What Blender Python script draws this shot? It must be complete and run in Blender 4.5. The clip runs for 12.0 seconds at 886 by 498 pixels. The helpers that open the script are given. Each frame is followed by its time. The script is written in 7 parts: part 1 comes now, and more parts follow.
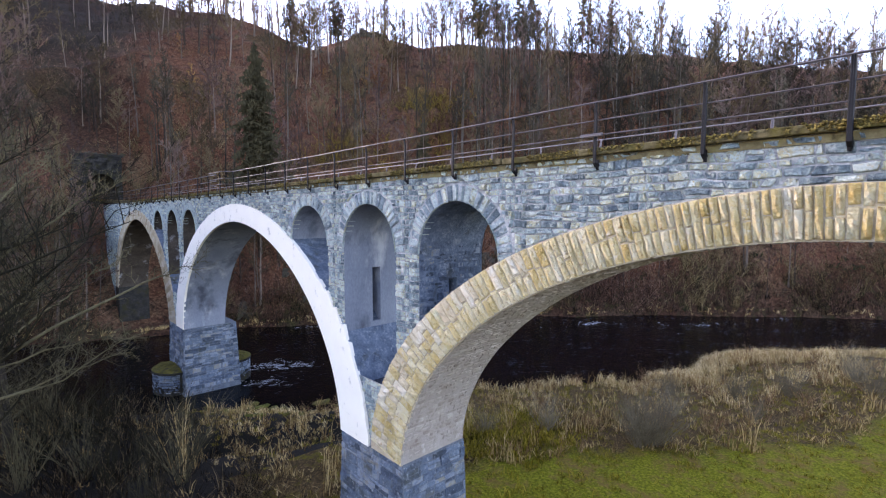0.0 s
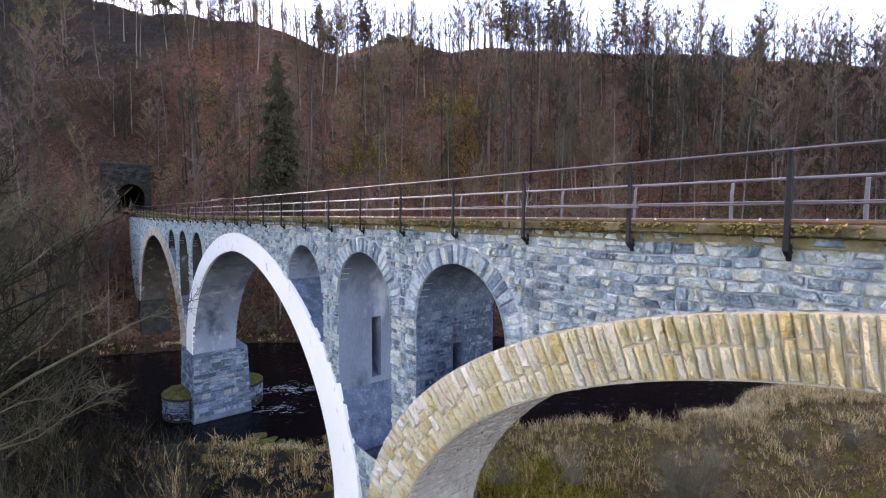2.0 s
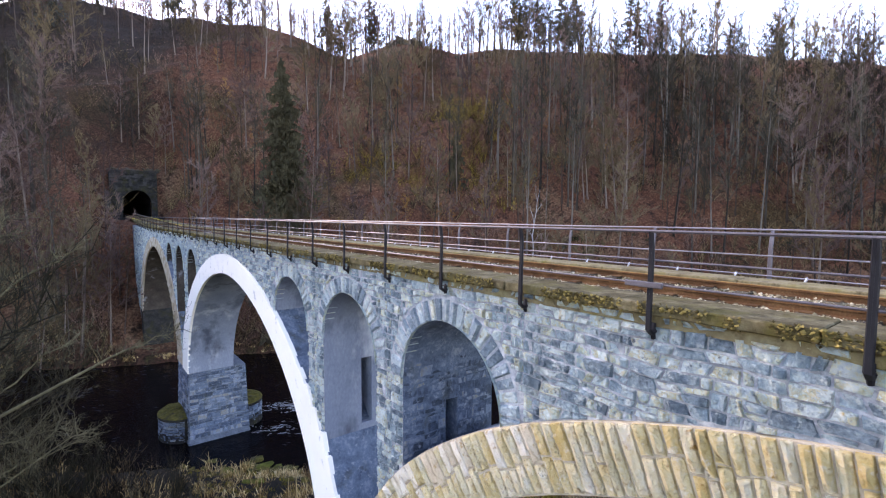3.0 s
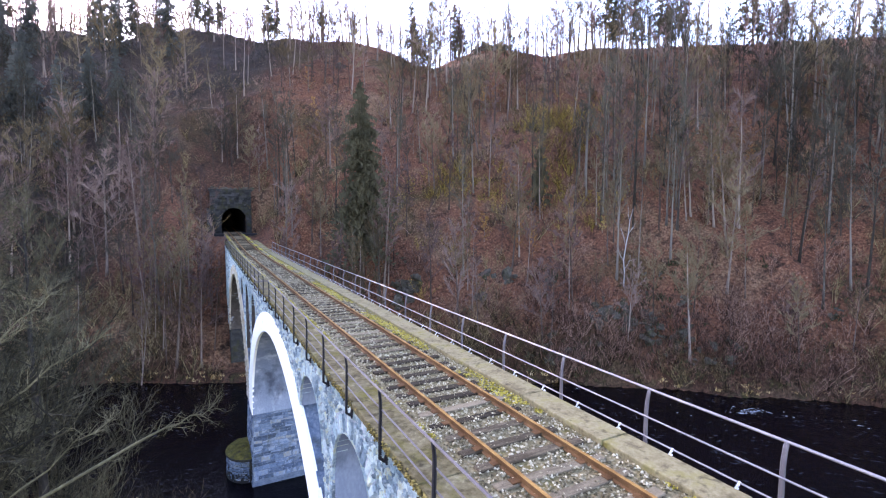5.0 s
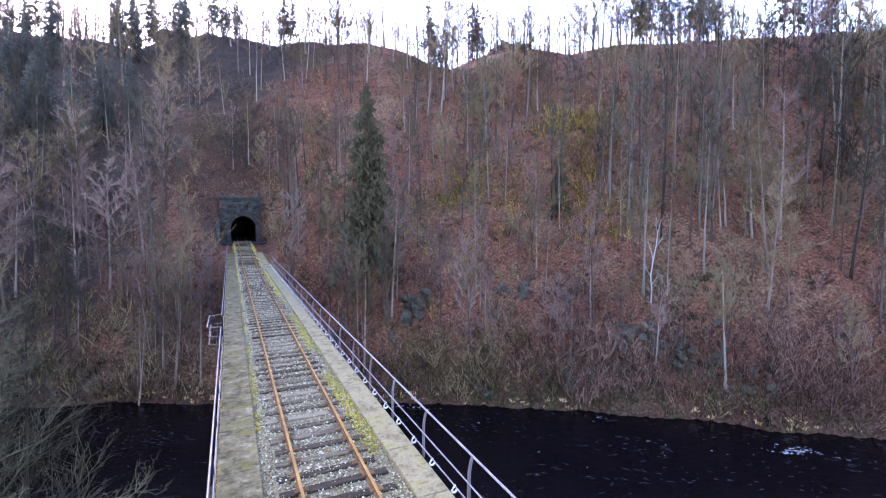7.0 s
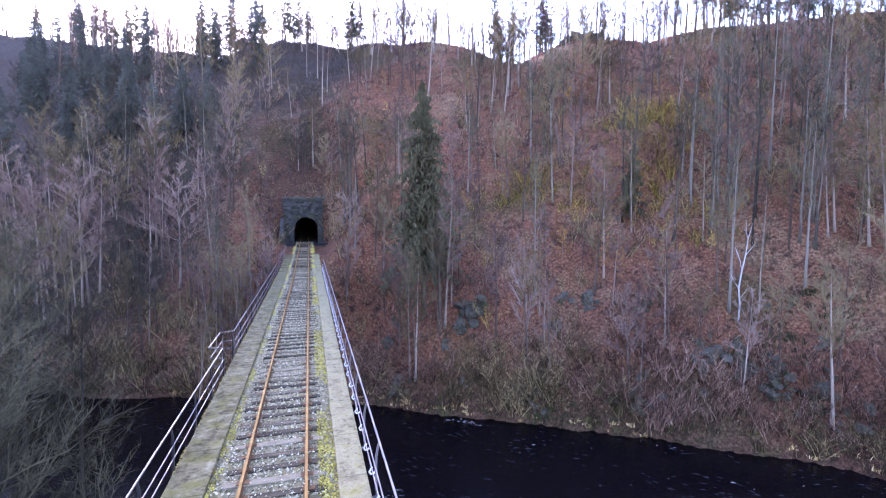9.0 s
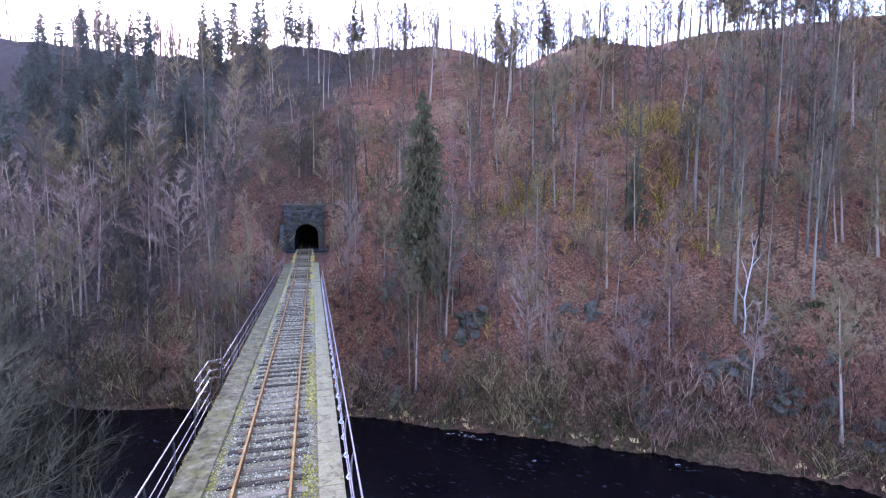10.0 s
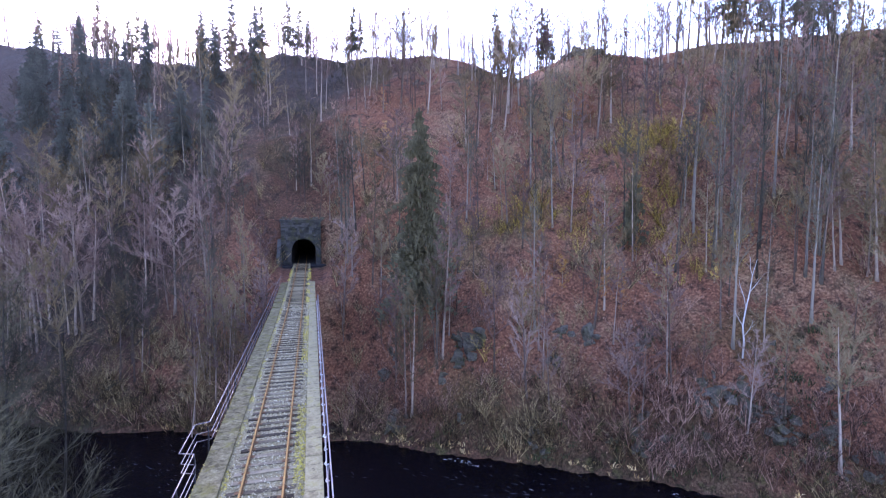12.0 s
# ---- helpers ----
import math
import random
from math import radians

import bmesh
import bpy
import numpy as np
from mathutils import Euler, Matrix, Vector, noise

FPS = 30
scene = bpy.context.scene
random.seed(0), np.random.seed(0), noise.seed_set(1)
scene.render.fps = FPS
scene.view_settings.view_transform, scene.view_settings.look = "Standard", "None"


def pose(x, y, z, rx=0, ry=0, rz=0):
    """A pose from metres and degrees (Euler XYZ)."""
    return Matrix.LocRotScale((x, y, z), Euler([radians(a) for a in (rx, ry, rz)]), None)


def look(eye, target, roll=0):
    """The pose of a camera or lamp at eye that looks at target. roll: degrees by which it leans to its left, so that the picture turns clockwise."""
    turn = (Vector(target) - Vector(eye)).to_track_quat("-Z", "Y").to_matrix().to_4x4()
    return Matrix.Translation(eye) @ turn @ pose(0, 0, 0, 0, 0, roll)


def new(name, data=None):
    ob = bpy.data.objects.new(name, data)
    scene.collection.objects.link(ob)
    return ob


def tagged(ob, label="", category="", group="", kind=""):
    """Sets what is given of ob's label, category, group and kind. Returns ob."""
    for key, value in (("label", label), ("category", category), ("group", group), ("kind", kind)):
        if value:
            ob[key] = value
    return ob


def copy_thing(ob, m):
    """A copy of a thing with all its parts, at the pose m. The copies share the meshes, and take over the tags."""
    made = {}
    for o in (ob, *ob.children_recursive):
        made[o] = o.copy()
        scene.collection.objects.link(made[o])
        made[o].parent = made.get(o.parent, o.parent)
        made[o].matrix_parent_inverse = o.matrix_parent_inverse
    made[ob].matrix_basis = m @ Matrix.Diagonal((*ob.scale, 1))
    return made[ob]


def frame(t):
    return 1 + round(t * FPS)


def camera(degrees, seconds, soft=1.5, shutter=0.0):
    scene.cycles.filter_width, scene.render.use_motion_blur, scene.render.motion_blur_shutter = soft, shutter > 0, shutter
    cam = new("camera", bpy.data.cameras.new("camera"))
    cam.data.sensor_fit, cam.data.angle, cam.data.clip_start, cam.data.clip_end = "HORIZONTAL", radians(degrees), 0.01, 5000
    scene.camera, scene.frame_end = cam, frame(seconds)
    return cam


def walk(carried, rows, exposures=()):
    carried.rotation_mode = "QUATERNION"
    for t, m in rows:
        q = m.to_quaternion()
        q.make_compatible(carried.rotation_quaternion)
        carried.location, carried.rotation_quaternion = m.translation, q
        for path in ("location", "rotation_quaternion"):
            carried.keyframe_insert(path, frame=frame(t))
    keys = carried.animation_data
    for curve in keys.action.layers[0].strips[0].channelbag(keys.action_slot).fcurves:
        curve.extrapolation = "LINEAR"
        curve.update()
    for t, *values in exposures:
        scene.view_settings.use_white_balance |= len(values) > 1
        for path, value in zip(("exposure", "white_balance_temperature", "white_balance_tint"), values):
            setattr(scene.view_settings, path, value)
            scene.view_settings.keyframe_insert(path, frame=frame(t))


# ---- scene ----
cam = camera(86.4, 12.0, soft=1.2)
PATH = [
    (0, (-13.039, -1.687, 15.34), (-11.679, -0.227, 15.197), 0.0),
    (0.5, (-12.477, -1.399, 15.754), (-11.14, 0.082, 15.614), 0.1),
    (1, (-11.901, -1.078, 16.182), (-10.586, 0.422, 16.042), 0.1),
    (1.5, (-11.252, -0.703, 16.62), (-9.959, 0.817, 16.48), 0.1),
    (2, (-10.574, -0.255, 17.072), (-9.308, 1.286, 16.933), 0.2),
    (2.5, (-9.866, 0.212, 17.591), (-8.623, 1.773, 17.452), 0.2),
    (4.3, (-6.723, 2.214, 20.294), (-5.63, 3.883, 20.153), 0.2),
    (4.5, (-6.415, 2.378, 20.621), (-5.378, 4.082, 20.48), 0.2),
    (5, (-5.554, 2.934, 21.483), (-4.641, 4.708, 21.338), 0.1),
    (5.5, (-4.695, 3.56, 22.279), (-3.827, 5.356, 22.131), 0.1),
    (6, (-3.733, 4.265, 22.71), (-2.879, 6.067, 22.563), -0.0),
    (6.5, (-2.809, 5.149, 22.901), (-1.969, 6.957, 22.755), -0.0),
    (7, (-1.992, 5.987, 22.966), (-1.172, 7.805, 22.821), -0.1),
    (9, (0.945, 8.512, 23.407), (1.488, 10.431, 23.258), 0.0),
    (9.5, (1.164, 8.951, 23.809), (1.698, 10.873, 23.662), -0.0),
    (10, (1.469, 9.239, 24.418), (2.0, 11.162, 24.275), -0.0),
    (10.5, (1.653, 9.441, 25.154), (2.184, 11.364, 25.011), 0.1),
    (11, (1.79, 9.572, 25.904), (2.322, 11.494, 25.759), 0.1),
    (11.5, (1.883, 9.742, 26.499), (2.417, 11.664, 26.357), -0.0),
    (12, (1.957, 9.668, 26.984), (2.49, 11.591, 26.845), 0.0),
]
walk(cam, [(t, look(eye, target, roll)) for t, eye, target, roll in PATH],
     exposures=[(0, 2.73, 7050, 36), (2.5, 2.76, 7050, 36), (4.5, 3.27, 6650, 37), (6.5, 3.56, 6100, 40), (9, 3.83, 5800, 44), (12, 3.58, 5800, 44)])

# ---- world, sun, exposure ----
SUN_AZ, SUN_EL = 14.0, 19.0      # degrees to the left of the bridge's axis, and above the horizon
world = bpy.data.worlds.new("sky")
scene.world = world
world.use_nodes = True
wn, wl = world.node_tree.nodes, world.node_tree.links
wn.clear()
sky = wn.new("ShaderNodeTexSky")
sky.sky_type = "NISHITA"
sky.sun_disc = False
sky.sun_elevation, sky.sun_rotation = radians(SUN_EL), radians(-SUN_AZ)
sky.air_density, sky.dust_density, sky.ozone_density = 1.0, 0.25, 1.0
bg = wn.new("ShaderNodeBackground")
bg.inputs["Strength"].default_value = 0.14
wout = wn.new("ShaderNodeOutputWorld")
wl.new(sky.outputs[0], bg.inputs[0])
wl.new(bg.outputs[0], wout.inputs[0])
sun = new("sun", bpy.data.lights.new("sun", "SUN"))
sun.data.energy, sun.data.angle, sun.data.color = 2.2, radians(14), (1.0, 0.95, 0.86)
to_sun = Vector((-math.sin(radians(SUN_AZ)) * math.cos(radians(SUN_EL)), math.cos(radians(SUN_AZ)) * math.cos(radians(SUN_EL)), math.sin(radians(SUN_EL))))
sun.matrix_world = look(to_sun * 300, (0, 0, 0))


# ---- materials ----
def node_mat(name, rough=0.85, metal=0.0):
    m = bpy.data.materials.new(name)
    m.use_nodes = True
    nt = m.node_tree
    b = nt.nodes["Principled BSDF"]
    b.inputs["Roughness"].default_value, b.inputs["Metallic"].default_value = rough, metal
    if rough >= 0.8:        # broken, matt surfaces have hardly any sheen
        b.inputs["Specular IOR Level"].default_value = 0.12
    return m, nt, b


def ramp(nt, fac, stops):
    r = nt.nodes.new("ShaderNodeValToRGB")
    e = r.color_ramp.elements
    while len(e) < len(stops):
        e.new(0.5)
    for k, (p, c) in zip(e, stops):
        k.position, k.color = p, (*c, 1)
    nt.links.new(fac, r.inputs[0])
    return r.outputs[0]


def coords(nt, scale=(1, 1, 1)):
    mp = nt.nodes.new("ShaderNodeMapping")
    mp.inputs["Scale"].default_value = scale
    geo = nt.nodes.new("ShaderNodeNewGeometry")
    nt.links.new(geo.outputs["Position"], mp.inputs[0])
    return mp.outputs[0]


def noise_tex(nt, vec, scale, detail=4.0, rough=0.6, out=0):
    n = nt.nodes.new("ShaderNodeTexNoise")
    n.inputs["Scale"].default_value, n.inputs["Detail"].default_value, n.inputs["Roughness"].default_value = scale, detail, rough
    nt.links.new(vec, n.inputs["Vector"])
    return n.outputs[out]


def mixc(nt, fac, a, b, mode="MIX"):
    m = nt.nodes.new("ShaderNodeMix")
    m.data_type, m.blend_type = "RGBA", mode
    for sock, v in ((m.inputs["Factor"], fac), (m.inputs["A"], a), (m.inputs["B"], b)):
        if isinstance(v, (int, float)):
            sock.default_value = v
        elif isinstance(v, tuple):
            sock.default_value = (*v, 1)
        else:
            nt.links.new(v, sock)
    return m.outputs["Result"]


def bump(nt, b, height, strength, dist=0.02):
    n = nt.nodes.new("ShaderNodeBump")
    n.inputs["Strength"].default_value, n.inputs["Distance"].default_value = strength, dist
    nt.links.new(height, n.inputs["Height"])
    nt.links.new(n.outputs[0], b.inputs["Normal"])


def mottled(name, stops, scale=3.0, fine=30.0, rough=0.85, relief=0.4, dist=0.02, metal=0.0, stretch=(1, 1, 1), spread=0.0, island=False, stain=None):
    """Colour from a broad and a fine noise; spread: how far single pieces differ; stain: (colour, amount, scale)."""
    m, nt, b = node_mat(name, rough, metal)
    v = coords(nt, stretch)
    broad, small = noise_tex(nt, v, scale), noise_tex(nt, v, fine, 6.0, 0.7)
    add = nt.nodes.new("ShaderNodeMath")
    add.operation = "MULTIPLY_ADD"
    nt.links.new(small, add.inputs[0])
    add.inputs[1].default_value = 0.45
    half = nt.nodes.new("ShaderNodeMath")
    half.operation = "MULTIPLY"
    half.inputs[1].default_value = 0.55
    nt.links.new(broad, half.inputs[0])
    nt.links.new(half.outputs[0], add.inputs[2])
    fac = add.outputs[0]
    if spread:
        rnd = nt.nodes.new("ShaderNodeNewGeometry").outputs["Random Per Island"] if island else nt.nodes.new("ShaderNodeObjectInfo").outputs["Random"]
        sh = nt.nodes.new("ShaderNodeMath")
        sh.operation = "MULTIPLY_ADD"
        nt.links.new(rnd, sh.inputs[0])
        sh.inputs[1].default_value = spread
        sh.inputs[2].default_value = -spread / 2
        sm = nt.nodes.new("ShaderNodeMath")
        sm.operation = "ADD"
        nt.links.new(fac, sm.inputs[0])
        nt.links.new(sh.outputs[0], sm.inputs[1])
        fac = sm.outputs[0]
    col = ramp(nt, fac, stops)
    if stain:
        for c, amount, sc in stain if isinstance(stain, list) else [stain]:
            sn = noise_tex(nt, v, sc, 5.0, 0.65)
            lo = nt.nodes.new("ShaderNodeMapRange")
            lo.inputs["From Min"].default_value, lo.inputs["From Max"].default_value = 0.62 - 0.25 * amount, 0.72
            nt.links.new(sn, lo.inputs[0])
            col = mixc(nt, lo.outputs[0], col, c)
    nt.links.new(col, b.inputs["Base Color"])
    bump(nt, b, small, relief, dist)
    return m


M = {}
M["stone"] = mottled("grey_slate_stone", [(0.24, (0.125, 0.172, 0.198)), (0.34, (0.235, 0.315, 0.342)), (0.44, (0.353, 0.462, 0.485)), (0.52, (0.5, 0.614, 0.611)), (0.58, (0.598, 0.662, 0.524)), (0.62, (0.588, 0.546, 0.32)), (0.66, (0.598, 0.704, 0.66)), (0.76, (0.725, 0.809, 0.737)), (0.84, (0.529, 0.452, 0.213))], 2.6, 14, 0.85, 1.0, 0.2, spread=0.46, island=True, stain=[((0.725, 0.809, 0.737), 0.32, 5.0), ((0.11, 0.15, 0.172), 0.22, 8.0), ((0.137, 0.189, 0.209), 0.12, 0.7)])
M["stone_piece"] = mottled("grey_slate_block", [(0.24, (0.125, 0.172, 0.198)), (0.34, (0.235, 0.315, 0.342)), (0.44, (0.353, 0.462, 0.485)), (0.52, (0.5, 0.614, 0.611)), (0.58, (0.598, 0.662, 0.524)), (0.62, (0.588, 0.546, 0.32)), (0.66, (0.598, 0.704, 0.66)), (0.76, (0.725, 0.809, 0.737)), (0.84, (0.529, 0.452, 0.213))], 2.6, 14, 0.85, 1.0, 0.2, spread=0.46, stain=[((0.725, 0.809, 0.737), 0.32, 5.0), ((0.11, 0.15, 0.172), 0.22, 8.0), ((0.137, 0.189, 0.209), 0.12, 0.7)])
M["pale_slate"] = mottled("pale_slate_wedges", [(0.26, (0.137, 0.189, 0.218)), (0.42, (0.284, 0.367, 0.398)), (0.56, (0.431, 0.525, 0.524)), (0.68, (0.588, 0.672, 0.621)), (0.78, (0.549, 0.525, 0.349))], 3.0, 12, 0.85, 1.0, 0.15, spread=0.4, stain=[((0.0882, 0.126, 0.15), 0.3, 6.0), ((0.666, 0.735, 0.66), 0.2, 4.0)])
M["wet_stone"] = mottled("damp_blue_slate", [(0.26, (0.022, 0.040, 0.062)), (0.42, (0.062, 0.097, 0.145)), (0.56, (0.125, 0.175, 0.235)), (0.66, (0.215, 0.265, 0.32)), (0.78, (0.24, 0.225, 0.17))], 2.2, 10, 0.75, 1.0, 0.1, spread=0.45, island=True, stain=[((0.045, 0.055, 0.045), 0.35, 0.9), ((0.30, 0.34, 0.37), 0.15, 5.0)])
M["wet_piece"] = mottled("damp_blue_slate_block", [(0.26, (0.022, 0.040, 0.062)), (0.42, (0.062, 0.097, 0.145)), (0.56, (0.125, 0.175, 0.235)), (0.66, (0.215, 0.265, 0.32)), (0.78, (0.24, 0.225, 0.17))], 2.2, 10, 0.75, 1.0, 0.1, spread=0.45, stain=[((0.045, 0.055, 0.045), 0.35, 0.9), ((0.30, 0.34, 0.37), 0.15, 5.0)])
M["wet_mortar"] = mottled("damp_grey_mortar", [(0.3, (0.06, 0.08, 0.10)), (0.7, (0.20, 0.23, 0.26))], 2, 16, 0.85, 1.0, 0.05)
M["mortar"] = mottled("pale_lime_mortar", [(0.3, (0.17, 0.195, 0.21)), (0.48, (0.36, 0.385, 0.39)), (0.64, (0.66, 0.67, 0.65))], 3, 9, 0.9, 1.0, 0.08)
M["yellow"] = mottled("yellow_sandstone_block", [(0.22, (0.54, 0.36, 0.11)), (0.34, (0.70, 0.52, 0.20)), (0.46, (0.79, 0.65, 0.33)), (0.57, (0.85, 0.75, 0.47)), (0.70, (0.88, 0.83, 0.64))], 1.6, 13, 0.85, 1.0, 0.2, spread=0.22, stain=[((0.46, 0.28, 0.08), 0.24, 6.5), ((0.88, 0.83, 0.68), 0.22, 4.5)])
M["cream"] = mottled("pale_cream_block", [(0.25, (0.50, 0.41, 0.27)), (0.42, (0.66, 0.56, 0.38)), (0.56, (0.75, 0.67, 0.49)), (0.70, (0.78, 0.73, 0.60))], 1.6, 11, 0.85, 1.0, 0.10, spread=0.3, stain=((0.42, 0.27, 0.10), 0.16, 6.5))
M["yellow_joined"] = mottled("weathered_tan_stone", [(0.25, (0.26, 0.20, 0.12)), (0.45, (0.40, 0.33, 0.22)), (0.65, (0.52, 0.46, 0.36))], 1.6, 18, 0.85, 0.6, 0.03, spread=0.3, island=True)
M["white"] = mottled("white_limewash_plaster", [(0.2, (0.88, 0.85, 0.74)), (0.6, (0.94, 0.915, 0.81))], 1.2, 25, 0.8, 0.25, 0.01, stain=((0.52, 0.52, 0.47), 0.06, 1.7))
M["plaster"] = mottled("grey_cement_plaster", [(0.25, (0.12, 0.145, 0.185)), (0.5, (0.20, 0.235, 0.285)), (0.75, (0.31, 0.345, 0.39))], 0.5, 12, 0.85, 0.2, 0.01, stretch=(1, 1, 0.5), stain=[((0.41, 0.44, 0.465), 0.25, 0.8), ((0.075, 0.09, 0.115), 0.3, 0.6)])
M["soffit"] = mottled("tan_stone_soffit", [(0.3, (0.24, 0.21, 0.18)), (0.55, (0.34, 0.31, 0.28)), (0.75, (0.42, 0.40, 0.37))], 1.0, 14, 0.9, 0.5, 0.03)
M["soffit_stone"] = mottled("tan_soffit_blocks", [(0.25, (0.20, 0.17, 0.14)), (0.5, (0.33, 0.30, 0.26)), (0.75, (0.44, 0.41, 0.37))], 1.4, 16, 0.9, 0.5, 0.02, spread=0.3, island=True)
M["joint"] = mottled("tan_ring_joints", [(0.3, (0.40, 0.31, 0.19)), (0.7, (0.66, 0.57, 0.42))], 3, 20, 0.9, 0.8, 0.04)
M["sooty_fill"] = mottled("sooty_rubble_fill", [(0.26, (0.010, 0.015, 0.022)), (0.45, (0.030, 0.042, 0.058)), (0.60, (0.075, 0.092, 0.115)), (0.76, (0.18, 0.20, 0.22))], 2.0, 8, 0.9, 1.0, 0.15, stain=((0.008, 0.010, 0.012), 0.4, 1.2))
# dark brown; on the far openings it paints the shade inside them
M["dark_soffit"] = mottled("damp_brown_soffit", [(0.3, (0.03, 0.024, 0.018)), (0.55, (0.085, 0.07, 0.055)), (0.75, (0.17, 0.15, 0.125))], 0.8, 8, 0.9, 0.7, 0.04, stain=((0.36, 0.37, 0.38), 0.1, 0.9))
M["coping"] = mottled("mossy_coping_concrete", [(0.25, (0.024, 0.018, 0.007)), (0.42, (0.068, 0.053, 0.022)), (0.56, (0.14, 0.115, 0.058)), (0.74, (0.27, 0.235, 0.145))], 2.2, 7, 0.95, 1.0, 0.04, stain=[((0.10, 0.088, 0.016), 0.5, 1.3), ((0.026, 0.019, 0.008), 0.4, 3.0)])
M["concrete"] = mottled("weathered_deck_concrete", [(0.25, (0.074, 0.057, 0.025)), (0.45, (0.165, 0.133, 0.066)), (0.62, (0.265, 0.224, 0.122)), (0.80, (0.40, 0.352, 0.22))], 1.6, 14, 0.9, 0.6, 0.015, stain=[((0.14, 0.115, 0.024), 0.45, 1.6), ((0.055, 0.042, 0.018), 0.35, 4.0)])
M["ballast"] = mottled("grey_brown_ballast", [(0.28, (0.050, 0.038, 0.017)), (0.5, (0.19, 0.152, 0.076)), (0.7, (0.38, 0.32, 0.18))], 14.0, 30, 0.9, 1.0, 0.05, stain=((0.14, 0.112, 0.026), 0.4, 1.2))
M["ballast_stone"] = mottled("ballast_stones", [(0.22, (0.075, 0.058, 0.030)), (0.42, (0.20, 0.163, 0.092)), (0.60, (0.34, 0.287, 0.172)), (0.78, (0.56, 0.49, 0.33))], 1.2, 40, 0.9, 0.5, 0.02, spread=0.6, island=True)
M["sleeper"] = mottled("weathered_brown_sleeper_wood", [(0.3, (0.020, 0.0145, 0.008)), (0.5, (0.060, 0.045, 0.026)), (0.74, (0.19, 0.15, 0.092))], 1.5, 16, 0.9, 0.6, 0.02, stretch=(1, 6, 6), spread=0.45)
M["rust"] = mottled("worn_rail_head", [(0.3, (0.105, 0.050, 0.013)), (0.5, (0.235, 0.120, 0.032)), (0.7, (0.39, 0.23, 0.072))], 2.0, 40, 0.8, 0.3, 0.005)
M["iron"] = mottled("dark_railing_paint", [(0.3, (0.005, 0.005, 0.006)), (0.6, (0.010, 0.010, 0.012)), (0.8, (0.03, 0.016, 0.011))], 2.0, 40, 0.55, 0.3, 0.004)
M["bar"] = mottled("galvanised_handrail", [(0.3, (0.13, 0.115, 0.115)), (0.55, (0.23, 0.205, 0.20)), (0.75, (0.36, 0.325, 0.31))], 2.0, 40, 0.5, 0.2, 0.003, metal=0.55)
M["russet"] = mottled("russet_dead_leaves", [(0.3, (0.13, 0.05, 0.018)), (0.5, (0.24, 0.10, 0.03)), (0.7, (0.34, 0.19, 0.05))], 0.4, 4, 0.9, 0.0, spread=0.5)
M["leaf"] = mottled("fallen_beech_leaves", [(0.3, (0.040, 0.019, 0.013)), (0.46, (0.105, 0.045, 0.028)), (0.58, (0.19, 0.090, 0.052)), (0.72, (0.30, 0.19, 0.115))], 0.12, 2.0, 0.9, 0.0, spread=0.6, island=True)
M["bush_green"] = mottled("olive_meadow_leaves", [(0.3, (0.06, 0.050, 0.004)), (0.5, (0.165, 0.130, 0.008)), (0.7, (0.30, 0.22, 0.025))], 0.5, 5, 0.9, 0.0, spread=0.4, island=True)
M["hook"] = mottled("pale_grey_hook_paint", [(0.3, (0.45, 0.46, 0.47)), (0.7, (0.62, 0.62, 0.62))], 4, 40, 0.5, 0.1)
M["moss"] = mottled("yellow_olive_moss", [(0.3, (0.18, 0.135, 0.015)), (0.5, (0.38, 0.30, 0.04)), (0.7, (0.56, 0.46, 0.11))], 2.0, 50, 0.95, 1.0, 0.03, spread=0.4, island=True)
M["moss_cap"] = mottled("mossy_cap_stone", [(0.3, (0.030, 0.027, 0.009)), (0.5, (0.086, 0.075, 0.017)), (0.7, (0.19, 0.158, 0.034))], 2.5, 14, 0.95, 1.0, 0.08, stain=((0.04, 0.032, 0.024), 0.45, 1.8))


